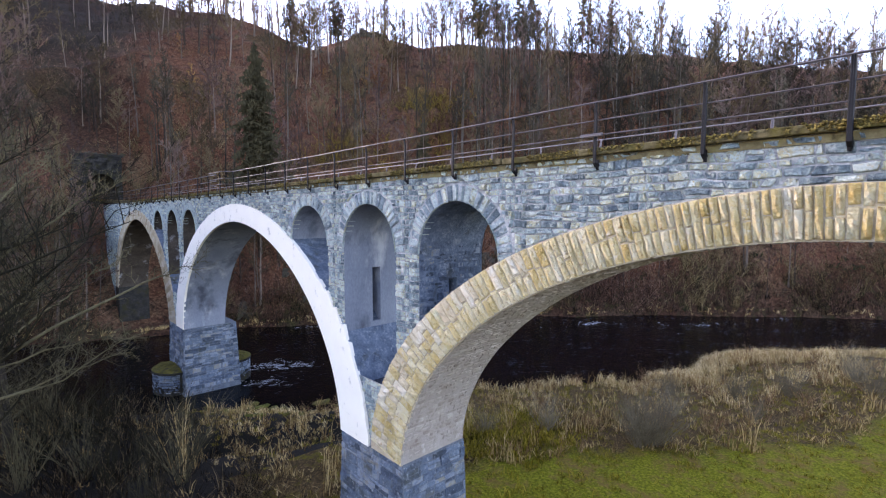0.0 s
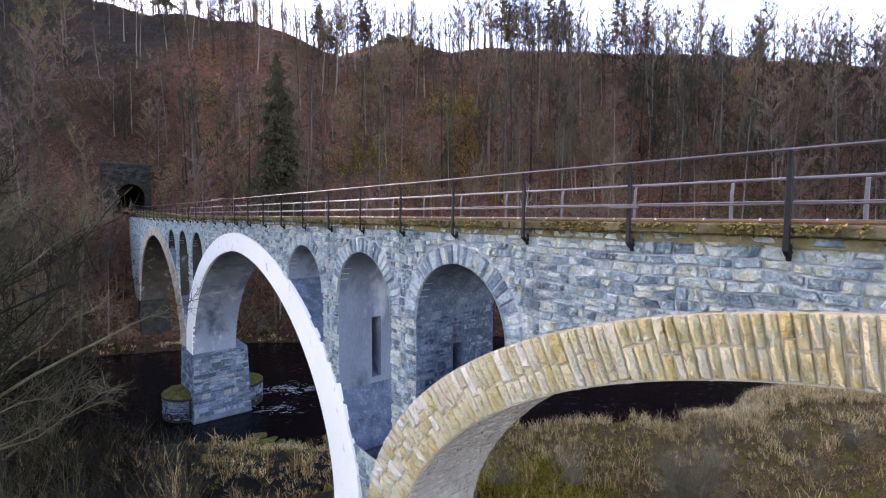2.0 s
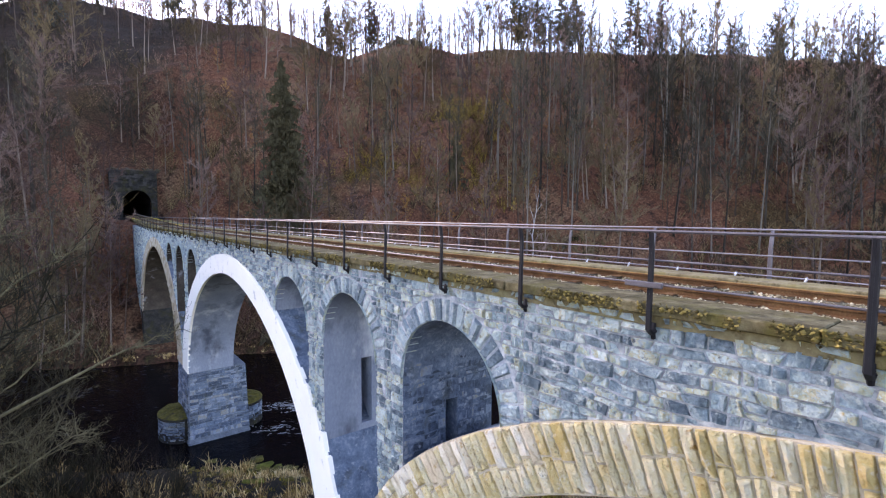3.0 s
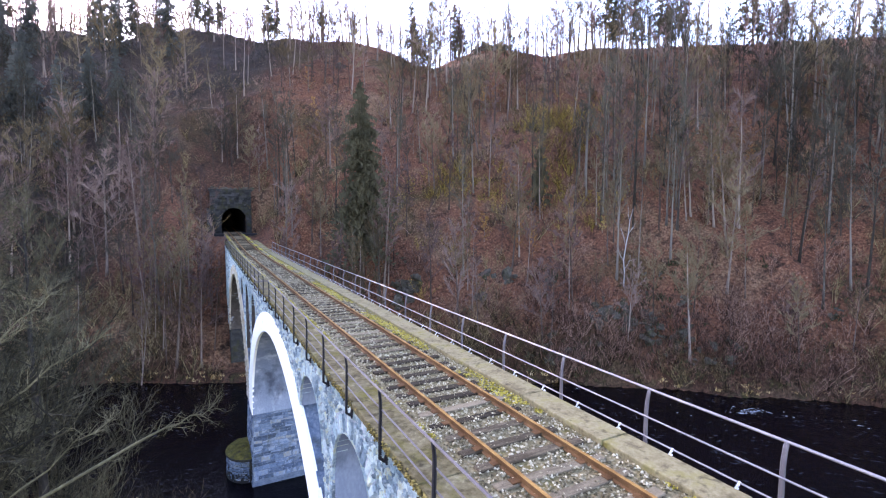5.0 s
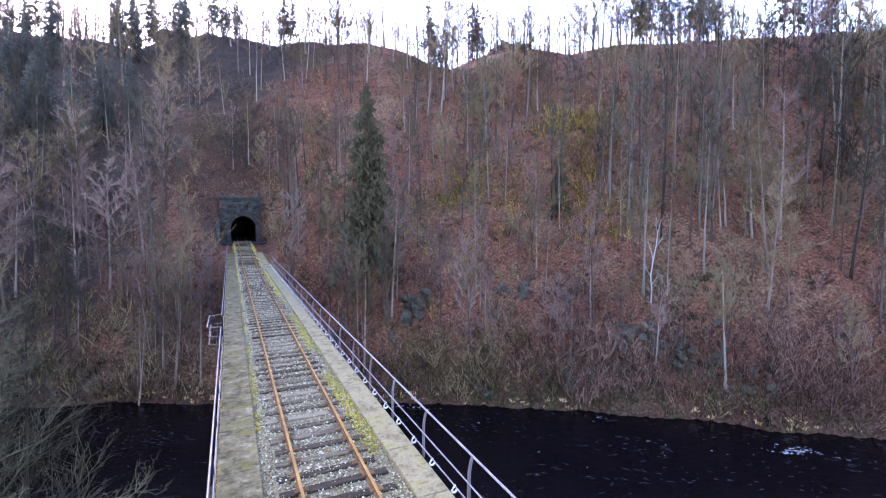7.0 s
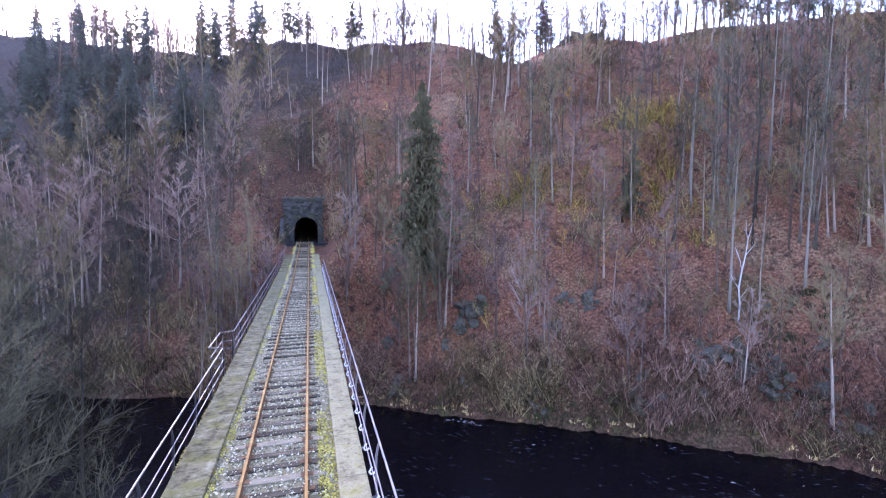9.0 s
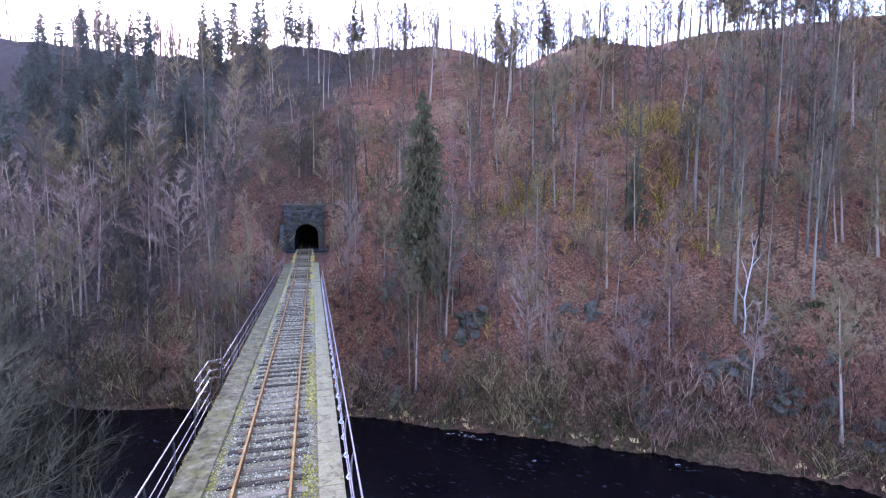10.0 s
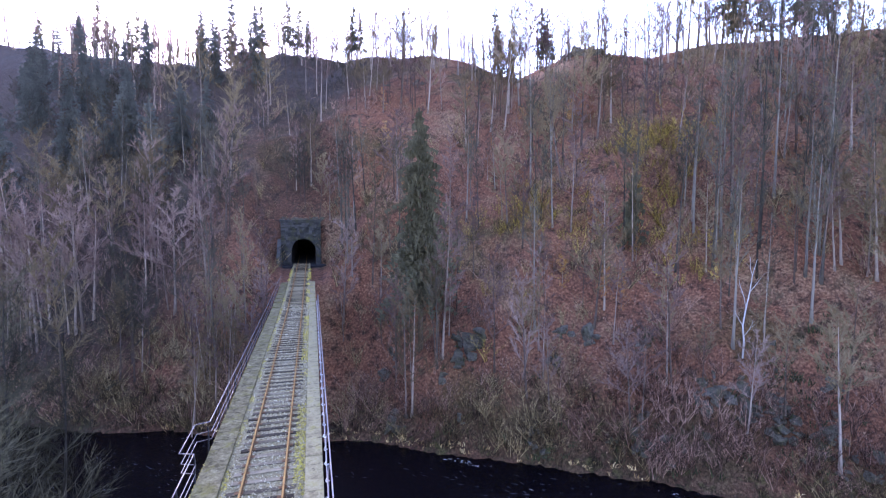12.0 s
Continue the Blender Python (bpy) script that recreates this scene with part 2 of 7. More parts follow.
def litter_mat():
    """Beech leaves on a steep slope: speckled leaves, drifts, mossy and bare patches."""
    m, nt, b = node_mat("beech_leaf_litter", 0.95)
    v = coords(nt)
    speck, drift, wide, wider = noise_tex(nt, v, 3.2, 6, 0.78), noise_tex(nt, v, 0.55, 6, 0.72), noise_tex(nt, v, 0.085, 5, 0.65), noise_tex(nt, v, 0.05, 4, 0.6, 1)
    leaf = ramp(nt, speck, [(0.34, (0.032, 0.014, 0.009)), (0.48, (0.122, 0.049, 0.026)), (0.60, (0.225, 0.100, 0.052)), (0.72, (0.36, 0.21, 0.125))])
    pale = ramp(nt, speck, [(0.36, (0.062, 0.034, 0.019)), (0.50, (0.175, 0.104, 0.056)), (0.64, (0.33, 0.225, 0.13))])
    dark = ramp(nt, speck, [(0.36, (0.010, 0.006, 0.004)), (0.52, (0.034, 0.020, 0.013)), (0.68, (0.09, 0.054, 0.034))])
    moss = ramp(nt, speck, [(0.36, (0.018, 0.016, 0.006)), (0.52, (0.050, 0.046, 0.014)), (0.68, (0.11, 0.098, 0.034))])
    col = mixc(nt, ramp(nt, wide, [(0.50, (0, 0, 0)), (0.66, (0.8, 0.8, 0.8))]), leaf, pale)
    col = mixc(nt, ramp(nt, drift, [(0.36, (0.9, 0.9, 0.9)), (0.50, (0, 0, 0))]), col, dark)
    col = mixc(nt, ramp(nt, drift, [(0.60, (0, 0, 0)), (0.72, (0.75, 0.75, 0.75))]), col, moss)
    sep = nt.nodes.new("ShaderNodeSeparateColor")
    nt.links.new(wider, sep.inputs[0])
    col = mixc(nt, ramp(nt, sep.outputs[1], [(0.54, (0, 0, 0)), (0.64, (0.55, 0.55, 0.55))]), col, moss)
    # darker ground up the valley; the slope's shade is in this colour
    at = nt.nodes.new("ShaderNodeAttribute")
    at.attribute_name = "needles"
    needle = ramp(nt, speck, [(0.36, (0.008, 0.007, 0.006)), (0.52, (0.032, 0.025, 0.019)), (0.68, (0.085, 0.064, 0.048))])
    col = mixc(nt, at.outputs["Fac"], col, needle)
    foot = nt.nodes.new("ShaderNodeAttribute")
    foot.attribute_name = "bank"
    grow = nt.nodes.new("ShaderNodeMath")
    grow.operation = "MULTIPLY"
    nt.links.new(foot.outputs["Fac"], grow.inputs[0])
    nt.links.new(ramp(nt, drift, [(0.40, (0.35, 0.35, 0.35)), (0.56, (1, 1, 1))]), grow.inputs[1])
    col = mixc(nt, grow.outputs[0], col, mixc(nt, ramp(nt, drift, [(0.53, (0, 0, 0)), (0.66, (1, 1, 1))]), dark, moss))
    nt.links.new(col, b.inputs["Base Color"])
    bump(nt, b, speck, 1.0, 0.25)
    return m


M["litter"] = litter_mat()


def meadow_mat():
    """Mown olive lawn that frays into dry brown meadow."""
    m, nt, b = node_mat("autumn_meadow", 0.95)
    v = coords(nt)
    mid, small, wide = noise_tex(nt, v, 0.35, 6, 0.7), noise_tex(nt, v, 7.0, 6, 0.7), noise_tex(nt, v, 0.9, 5, 0.7)
    lawn = ramp(nt, small, [(0.32, (0.040, 0.042, 0.002)), (0.5, (0.125, 0.125, 0.005)), (0.68, (0.26, 0.225, 0.018))])
    lawn = mixc(nt, ramp(nt, wide, [(0.50, (0, 0, 0)), (0.66, (0.8, 0.8, 0.8))]), lawn, (0.17, 0.088, 0.030))
    dry = ramp(nt, small, [(0.32, (0.022, 0.013, 0.005)), (0.5, (0.072, 0.043, 0.016)), (0.68, (0.19, 0.12, 0.045))])
    dry = mixc(nt, ramp(nt, wide, [(0.52, (0, 0, 0)), (0.64, (1, 1, 1))]), dry, (0.105, 0.084, 0.008))
    at = nt.nodes.new("ShaderNodeAttribute")
    at.attribute_name = "lawn"
    k = nt.nodes.new("ShaderNodeMath")
    k.operation = "MULTIPLY_ADD"
    nt.links.new(mid, k.inputs[0])
    k.inputs[1].default_value = 9.0
    nt.links.new(at.outputs["Fac"], k.inputs[2])
    mr = nt.nodes.new("ShaderNodeMapRange")
    mr.inputs["From Min"].default_value, mr.inputs["From Max"].default_value = 3.6, 5.4
    nt.links.new(k.outputs[0], mr.inputs[0])
    nt.links.new(mixc(nt, mr.outputs[0], dry, lawn), b.inputs["Base Color"])
    bump(nt, b, small, 1.0, 0.08)
    return m


M["meadow"] = meadow_mat()
M["riverbed"] = mottled("dark_wet_mud", [(0.3, (0.006, 0.005, 0.004)), (0.7, (0.028, 0.023, 0.017))], 0.5, 5, 0.9, 0.8, 0.1)
M["bark"] = mottled("grey_brown_bark", [(0.3, (0.055, 0.038, 0.028)), (0.5, (0.13, 0.096, 0.073)), (0.7, (0.25, 0.195, 0.152))], 1.0, 8, 0.9, 0.6, 0.02, stretch=(1, 1, 0.3), spread=0.5)
M["twig"] = mottled("pink_brown_twigs", [(0.3, (0.052, 0.031, 0.025)), (0.45, (0.112, 0.070, 0.057)), (0.6, (0.178, 0.119, 0.096)), (0.75, (0.25, 0.178, 0.14))], 0.10, 3, 0.9, 0.0, spread=0.28)
M["brush"] = mottled("pink_brown_brushwood", [(0.30, (0.018, 0.009, 0.006)), (0.45, (0.076, 0.038, 0.026)), (0.60, (0.178, 0.098, 0.068)), (0.78, (0.36, 0.225, 0.16))], 0.10, 3, 0.9, 0.0, spread=0.55, island=True)
M["straw_brush"] = mottled("straw_brown_brushwood", [(0.30, (0.018, 0.012, 0.005)), (0.45, (0.070, 0.047, 0.020)), (0.60, (0.165, 0.115, 0.052)), (0.78, (0.36, 0.27, 0.135))], 0.10, 3, 0.9, 0.0, spread=0.55, island=True)
M["ochre_brush"] = mottled("ochre_leafy_brush", [(0.30, (0.030, 0.018, 0.003)), (0.45, (0.110, 0.068, 0.011)), (0.60, (0.24, 0.160, 0.028)), (0.78, (0.46, 0.33, 0.075))], 0.10, 3, 0.9, 0.0, spread=0.55, island=True)
M["twig_near"] = mottled("olive_grey_twigs", [(0.3, (0.013, 0.011, 0.006)), (0.5, (0.038, 0.033, 0.018)), (0.7, (0.12, 0.104, 0.058))], 0.4, 6, 0.9, 0.0, spread=0.4)
M["twig_olive"] = mottled("straw_brown_twigs", [(0.3, (0.048, 0.033, 0.017)), (0.45, (0.102, 0.073, 0.038)), (0.6, (0.165, 0.122, 0.065)), (0.75, (0.235, 0.18, 0.102))], 0.10, 3, 0.9, 0.0, spread=0.3)
# kept very dark, so the shade under the riverside trees is in it
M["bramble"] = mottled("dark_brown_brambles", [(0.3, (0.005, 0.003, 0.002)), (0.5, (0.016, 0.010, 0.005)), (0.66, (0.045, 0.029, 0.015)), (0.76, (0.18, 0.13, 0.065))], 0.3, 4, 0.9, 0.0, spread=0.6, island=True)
M["dead_grass"] = mottled("brown_dead_grass", [(0.3, (0.10, 0.056, 0.020)), (0.5, (0.27, 0.17, 0.062)), (0.7, (0.50, 0.35, 0.15))], 0.3, 3, 0.9, 0.0, spread=0.6, island=True)
M["dark_needles"] = mottled("shaded_spruce_needles", [(0.3, (0.036, 0.039, 0.036)), (0.5, (0.070, 0.074, 0.066)), (0.7, (0.115, 0.118, 0.10))], 0.2, 4, 0.9, 0.0)
M["stem"] = mottled("russet_dead_stems", [(0.3, (0.09, 0.042, 0.018)), (0.5, (0.23, 0.125, 0.058)), (0.7, (0.40, 0.26, 0.135))], 0.4, 4, 0.9, 0.0, spread=0.5, island=True)
M["ivy"] = mottled("dark_ivy_leaves", [(0.3, (0.010, 0.016, 0.006)), (0.5, (0.026, 0.036, 0.012)), (0.7, (0.055, 0.064, 0.024))], 0.4, 4, 0.8, 0.0, spread=0.4, island=True)
M["pale_twig"] = mottled("pale_grey_willow_twigs", [(0.3, (0.09, 0.072, 0.045)), (0.5, (0.19, 0.155, 0.10)), (0.7, (0.31, 0.265, 0.18))], 0.4, 4, 0.9, 0.0, spread=0.3)
M["coping_moss"] = mottled("ochre_coping_moss", [(0.3, (0.055, 0.042, 0.014)), (0.5, (0.14, 0.105, 0.028)), (0.7, (0.27, 0.20, 0.06))], 2, 30, 0.95, 0.5, 0.02, spread=0.6, island=True)
M["dark_bark"] = mottled("dark_wet_bark", [(0.3, (0.014, 0.012, 0.009)), (0.5, (0.033, 0.028, 0.022)), (0.7, (0.075, 0.065, 0.052))], 1.0, 8, 0.9, 0.6, 0.02, stretch=(1, 1, 0.3))
M["tall_bark"] = mottled("olive_grey_beech_bark", [(0.3, (0.028, 0.023, 0.017)), (0.5, (0.072, 0.060, 0.046)), (0.7, (0.165, 0.142, 0.112))], 0.6, 5, 0.9, 0.6, 0.02, stretch=(1, 1, 0.3), spread=0.6)
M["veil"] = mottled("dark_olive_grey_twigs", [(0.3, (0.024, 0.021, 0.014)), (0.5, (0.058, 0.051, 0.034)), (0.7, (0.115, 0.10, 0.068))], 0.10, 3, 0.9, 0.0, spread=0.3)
M["dark_rust"] = mottled("dark_rusty_steel", [(0.3, (0.040, 0.019, 0.008)), (0.5, (0.095, 0.046, 0.018)), (0.7, (0.19, 0.100, 0.042))], 2.0, 40, 0.85, 0.3, 0.005)
M["ripple"] = mottled("ripple_glints", [(0.3, (0.012, 0.011, 0.015)), (0.7, (0.042, 0.040, 0.052))], 3, 20, 0.5, 0.3)
M["bough"] = mottled("pale_olive_bough_bark", [(0.3, (0.040, 0.034, 0.017)), (0.5, (0.115, 0.10, 0.053)), (0.7, (0.26, 0.225, 0.125))], 0.8, 8, 0.9, 0.3, 0.01)
M["bright_moss"] = mottled("bright_olive_moss", [(0.3, (0.030, 0.032, 0.006)), (0.5, (0.085, 0.090, 0.014)), (0.7, (0.19, 0.18, 0.035))], 1.5, 18, 0.95, 1.0, 0.06)
M["ochre_leaf"] = mottled("ochre_dead_leaves", [(0.3, (0.16, 0.095, 0.012)), (0.5, (0.30, 0.19, 0.03)), (0.7, (0.42, 0.29, 0.07))], 0.4, 4, 0.9, 0.0, spread=0.5)
M["birch"] = mottled("white_birch_bark", [(0.3, (0.14, 0.13, 0.115)), (0.45, (0.32, 0.30, 0.275)), (0.7, (0.48, 0.46, 0.43))], 1.5, 9, 0.8, 0.3, 0.01)
M["needles"] = mottled("dull_spruce_needles", [(0.3, (0.034, 0.032, 0.019)), (0.5, (0.072, 0.066, 0.038)), (0.7, (0.125, 0.112, 0.066))], 0.5, 6, 0.9, 0.0)
M["rock"] = mottled("grey_mossy_rock", [(0.3, (0.018, 0.015, 0.010)), (0.46, (0.070, 0.060, 0.044)), (0.60, (0.165, 0.145, 0.115)), (0.74, (0.40, 0.37, 0.31))], 1.8, 9, 0.9, 1.0, 0.25, stain=[((0.050, 0.050, 0.012), 0.6, 0.9), ((0.016, 0.013, 0.009), 0.4, 1.8)])
M["dark_stone"] = mottled("sooty_portal_stone", [(0.3, (0.012, 0.0115, 0.0105)), (0.5, (0.029, 0.028, 0.026)), (0.7, (0.062, 0.060, 0.054))], 1.5, 8, 0.9, 0.9, 0.05, spread=0.25, stain=((0.040, 0.038, 0.014), 0.5, 0.9))
M["soot"] = mottled("sooty_tunnel_lining", [(0.3, (0.012, 0.011, 0.012)), (0.7, (0.04, 0.038, 0.038))], 1, 10, 0.95, 0.4)
M["reed"] = mottled("pale_dry_reed", [(0.3, (0.26, 0.145, 0.048)), (0.5, (0.55, 0.37, 0.15)), (0.72, (0.78, 0.60, 0.31))], 0.25, 3, 0.9, 0.0, spread=0.5, island=True)
M["foam"] = mottled("white_water_foam", [(0.3, (0.16, 0.165, 0.18)), (0.7, (0.46, 0.47, 0.49))], 3, 20, 0.5, 0.3)


M["left_bar"] = mottled("dull_brown_handrail_paint", [(0.3, (0.055, 0.045, 0.045)), (0.55, (0.11, 0.094, 0.092)), (0.75, (0.20, 0.175, 0.165))], 2.0, 40, 0.55, 0.2, 0.003, metal=0.4)
M["pale_bar"] = mottled("worn_grey_post_paint", [(0.3, (0.045, 0.038, 0.041)), (0.55, (0.095, 0.082, 0.086)), (0.75, (0.18, 0.16, 0.157))], 2.0, 40, 0.5, 0.2, 0.003)
for key in ("iron",):
    M[key].node_tree.nodes["Principled BSDF"].inputs["Specular IOR Level"].default_value = 0.2


def water_mat():
    m, nt, b = node_mat("dark_river_water", 0.06)
    b.inputs["Base Color"].default_value = (0.003, 0.0022, 0.003, 1)
    b.inputs["IOR"].default_value = 1.33
    b.inputs["Specular IOR Level"].default_value = 0.14
    v = coords(nt, (1, 1, 1))
    a, c = noise_tex(nt, v, 0.9, 5, 0.6), noise_tex(nt, v, 4.0, 3, 0.6)
    s = nt.nodes.new("ShaderNodeMath")
    s.operation = "MULTIPLY_ADD"
    nt.links.new(c, s.inputs[0])
    s.inputs[1].default_value = 0.35
    nt.links.new(a, s.inputs[2])
    bump(nt, b, s.outputs[0], 0.6, 0.12)
    return m


M["water"] = water_mat()


# ---- building helpers ----
def mesh_of(name, verts, faces, mats, smooth=False, mat_index=None):
    me = bpy.data.meshes.new(name)
    me.from_pydata(verts, [], faces)
    for m in mats if isinstance(mats, (list, tuple)) else [mats]:
        me.materials.append(m)
    if mat_index is not None:
        me.polygons.foreach_set("material_index", mat_index)
    if smooth:
        me.polygons.foreach_set("use_smooth", [True] * len(me.polygons))
    me.update()
    return me


def obj(name, me, parent=None, label=""):
    ob = new(name, me)
    if parent is not None:
        ob.parent = parent
    if label:
        ob["label"] = label
    return ob


def part(name, bm, mat, parent, label="", smooth=False):
    me = bpy.data.meshes.new(name)
    bm.to_mesh(me)
    bm.free()
    me.materials.append(mat)
    if smooth:
        me.polygons.foreach_set("use_smooth", [True] * len(me.polygons))
    return obj(name, me, parent, label)


def thing(name, label, category, group="", kind="", at=(0, 0, 0)):
    e = new(name)
    e.location = at
    return tagged(e, label, category, group, kind)


def box(bm, x0, x1, y0, y1, z0, z1, bevel=0.0):
    r = bmesh.ops.create_cube(bm, size=1.0, matrix=Matrix.LocRotScale(((x0 + x1) / 2, (y0 + y1) / 2, (z0 + z1) / 2), None, (x1 - x0, y1 - y0, z1 - z0)))
    if bevel:
        es = list({e for v in r["verts"] for e in v.link_edges})
        bmesh.ops.bevel(bm, geom=es, offset=bevel, segments=1, affect="EDGES")
    return bm


def tube(verts, faces, pts, radii, sides=5, cap=True):
    """Adds a tapered tube along pts to the lists."""
    base = len(verts)
    n = len(pts)
    for i, (p, r) in enumerate(zip(pts, radii)):
        a, b = pts[max(i - 1, 0)], pts[min(i + 1, n - 1)]
        t = (b - a).normalized()
        s = t.cross(Vector((0, 0, 1)) if abs(t.z) < 0.9 else Vector((1, 0, 0))).normalized()
        q = t.cross(s)
        for k in range(sides):
            w = 2 * math.pi * k / sides
            verts.append(p + (s * math.cos(w) + q * math.sin(w)) * r)
    for i in range(n - 1):
        for k in range(sides):
            k2 = (k + 1) % sides
            faces.append((base + i * sides + k, base + i * sides + k2, base + (i + 1) * sides + k2, base + (i + 1) * sides + k))
    if cap:
        faces.append(tuple(base + k for k in reversed(range(sides))))
        faces.append(tuple(base + (n - 1) * sides + k for k in range(sides)))


def tris(verts, faces):
    """Vertex and triangle arrays of a mesh given as lists."""
    f = []
    for q in faces:
        f.extend((q[0], q[k], q[k + 1]) for k in range(1, len(q) - 1))
    return np.array([tuple(p) for p in verts], dtype=np.float32), np.array(f, dtype=np.int32)


def mesh_tris(name, V, F, mat, smooth=False):
    me = bpy.data.meshes.new(name)
    me.vertices.add(len(V))
    me.vertices.foreach_set("co", np.ascontiguousarray(V, dtype=np.float32).ravel())
    me.loops.add(3 * len(F))
    me.loops.foreach_set("vertex_index", np.ascontiguousarray(F, dtype=np.int32).ravel())
    me.polygons.add(len(F))
    me.polygons.foreach_set("loop_start", np.arange(0, 3 * len(F), 3, dtype=np.int32))
    me.polygons.foreach_set("use_smooth", np.full(len(F), smooth))
    me.materials.append(mat)
    me.update(calc_edges=True)
    return me


def joined(name, pieces, mat, smooth=False):
    """One mesh out of many (arrays, matrix) copies."""
    vs, fs, base = [], [], 0
    for (V, F), m in pieces:
        a = np.array(m, dtype=np.float32)
        vs.append(V @ a[:3, :3].T + a[:3, 3])
        fs.append(F + base)
        base += len(V)
    return mesh_tris(name, np.concatenate(vs), np.concatenate(fs), mat, smooth)


def interp(table, v):
    if v <= table[0][0]:
        return table[0][1]
    for (a, p), (b, q) in zip(table, table[1:]):
        if v <= b:
            return p + (q - p) * (v - a) / (b - a)
    return table[-1][1]


# ---- the lie of the land ----
ND, UD = Vector((0.619, 0.786, 0)), Vector((0.786, -0.619, 0))   # across the valley, and down the river
FAR_BANK = [(-300, 10), (-120, 34), (-68, 44.6), (-60, 48), (-44, 51.5), (-36, 56), (-24, 57), (-10, 59), (0, 60), (22, 60), (30, 59), (62, 54), (120, 44), (300, 10)]
NEAR_BANK = [(-300, -20), (-120, 12), (-60, 24), (-40, 27), (-21, 28), (-15, 27.5), (-2, 30), (10, 31), (18, 33), (23, 37), (37, 37), (62, 30), (120, 18), (300, -20)]
RIDGE = [(-400, 125), (-270, 105), (-180, 85), (-150, 80), (-140, 76), (-134, 74), (-126, 79), (-112, 79), (-98, 76), (-88, 73), (-80, 74), (-71, 72), (-60, 71.5), (-48, 68), (-40, 64), (-35, 62.3), (-29, 64.2), (-20, 67.5), (-12, 65.5), (-4, 64), (10, 65.3), (28, 64), (76, 64), (120, 62), (300, 55), (500, 40)]
TX0 = 0.35          # the tunnel's middle


def rail_z(y):
    return 17.0 + max(0.0, y - 62.0) * 0.029


def ground_z(x, y):
    n, u = x * ND.x + y * ND.y, x * UD.x + y * UD.y
    fb, nb = interp(FAR_BANK, u), interp(NEAR_BANK, u)
    rag = noise.noise((x * 0.11, y * 0.11, 3.0)) * 1.3 + noise.noise((x * 0.35, y * 0.35, 9.0)) * 0.5
    s, w = n - fb + rag, nb - n + rag
    if s > 0:
        top = interp(RIDGE, u)
        bluff = 3.0 * min(1.0, s / 4.0) * (1.0 if u > -22 else 0.35)
        run = max(40.0, 132.0 - fb)
        if s < run:
            k = s / run
            z = 0.15 + bluff + (top - bluff) * (k + 0.06 * math.sin(k * math.pi))
            z += noise.noise((x * 0.06, y * 0.06, 1.0)) * 3.0 * min(1, s / 12) * (1 - 0.85 * max(0, (k - 0.72) / 0.28)) + noise.noise((x * 0.25, y * 0.25, 5.0)) * 1.1 * min(1, s / 6) * (1 - 0.6 * k)
        else:
            z = top - (s - run) * 0.05 + noise.noise((x * 0.03, y * 0.03, 2.0)) * 0.6 + 0.15
        # the cutting and the bank that carry the line into the tunnel
        if 64 < y < 104.0:
            f, ax = rail_z(y) - 0.75, abs(x - TX0 * max(0.0, y - 70) / 34)
            if y > 70:
                z = min(z, f + max(0.0, ax - 3.9) * 1.5)
            if y > 82:
                z = max(z, f - max(0.0, ax - 3.2) * 1.5)
            else:
                z = min(z, 0.7 + max(0.0, y - 71.5) * 1.0 + max(0.0, ax - 5) * 0.8)
        elif y >= 104.0 and y < 118 and abs(x - TX0) < 9:
            z = min(z, 25.4 + max(0.0, y - 106.0) * 1.2 + max(0, abs(x - TX0) - 4) * 0.6)
        return z
    if w > 0:
        z = 0.1 + 0.9 * min(1, w / 2.5) + 0.6 * min(1, max(0, w - 2) / 9) + 0.02 * max(0, w - 12) + 0.05 * max(0, w - 60)
        z += noise.noise((x * 0.3, y * 0.3, 4.0)) * 0.18
        if -14 < x < 9 and 20 < y < 34:      # a side channel under the middle arch
            d = (y - 26.4 + 0.38 * x + 0.9 * noise.noise((x * 0.3, 0.0, 8.0))) * 0.93
            z -= 1.75 * math.exp(-(d / 1.15) ** 2) * min(1.0, (x + 14) / 6, (9 - x) / 6)
        return z
    return max(-1.3, -0.35 * min(-s, -w) - 0.1)


def steps(lo, hi, fine, far):
    a = list(np.arange(lo, hi, fine))
    d, p = fine, hi
    while p < far:
        a.append(p)
        d *= 1.22
        p += d
    d, p = fine, lo
    out = []
    while p > -far:
        d *= 1.22
        p -= d
        out.append(p)
    return out[::-1] + a


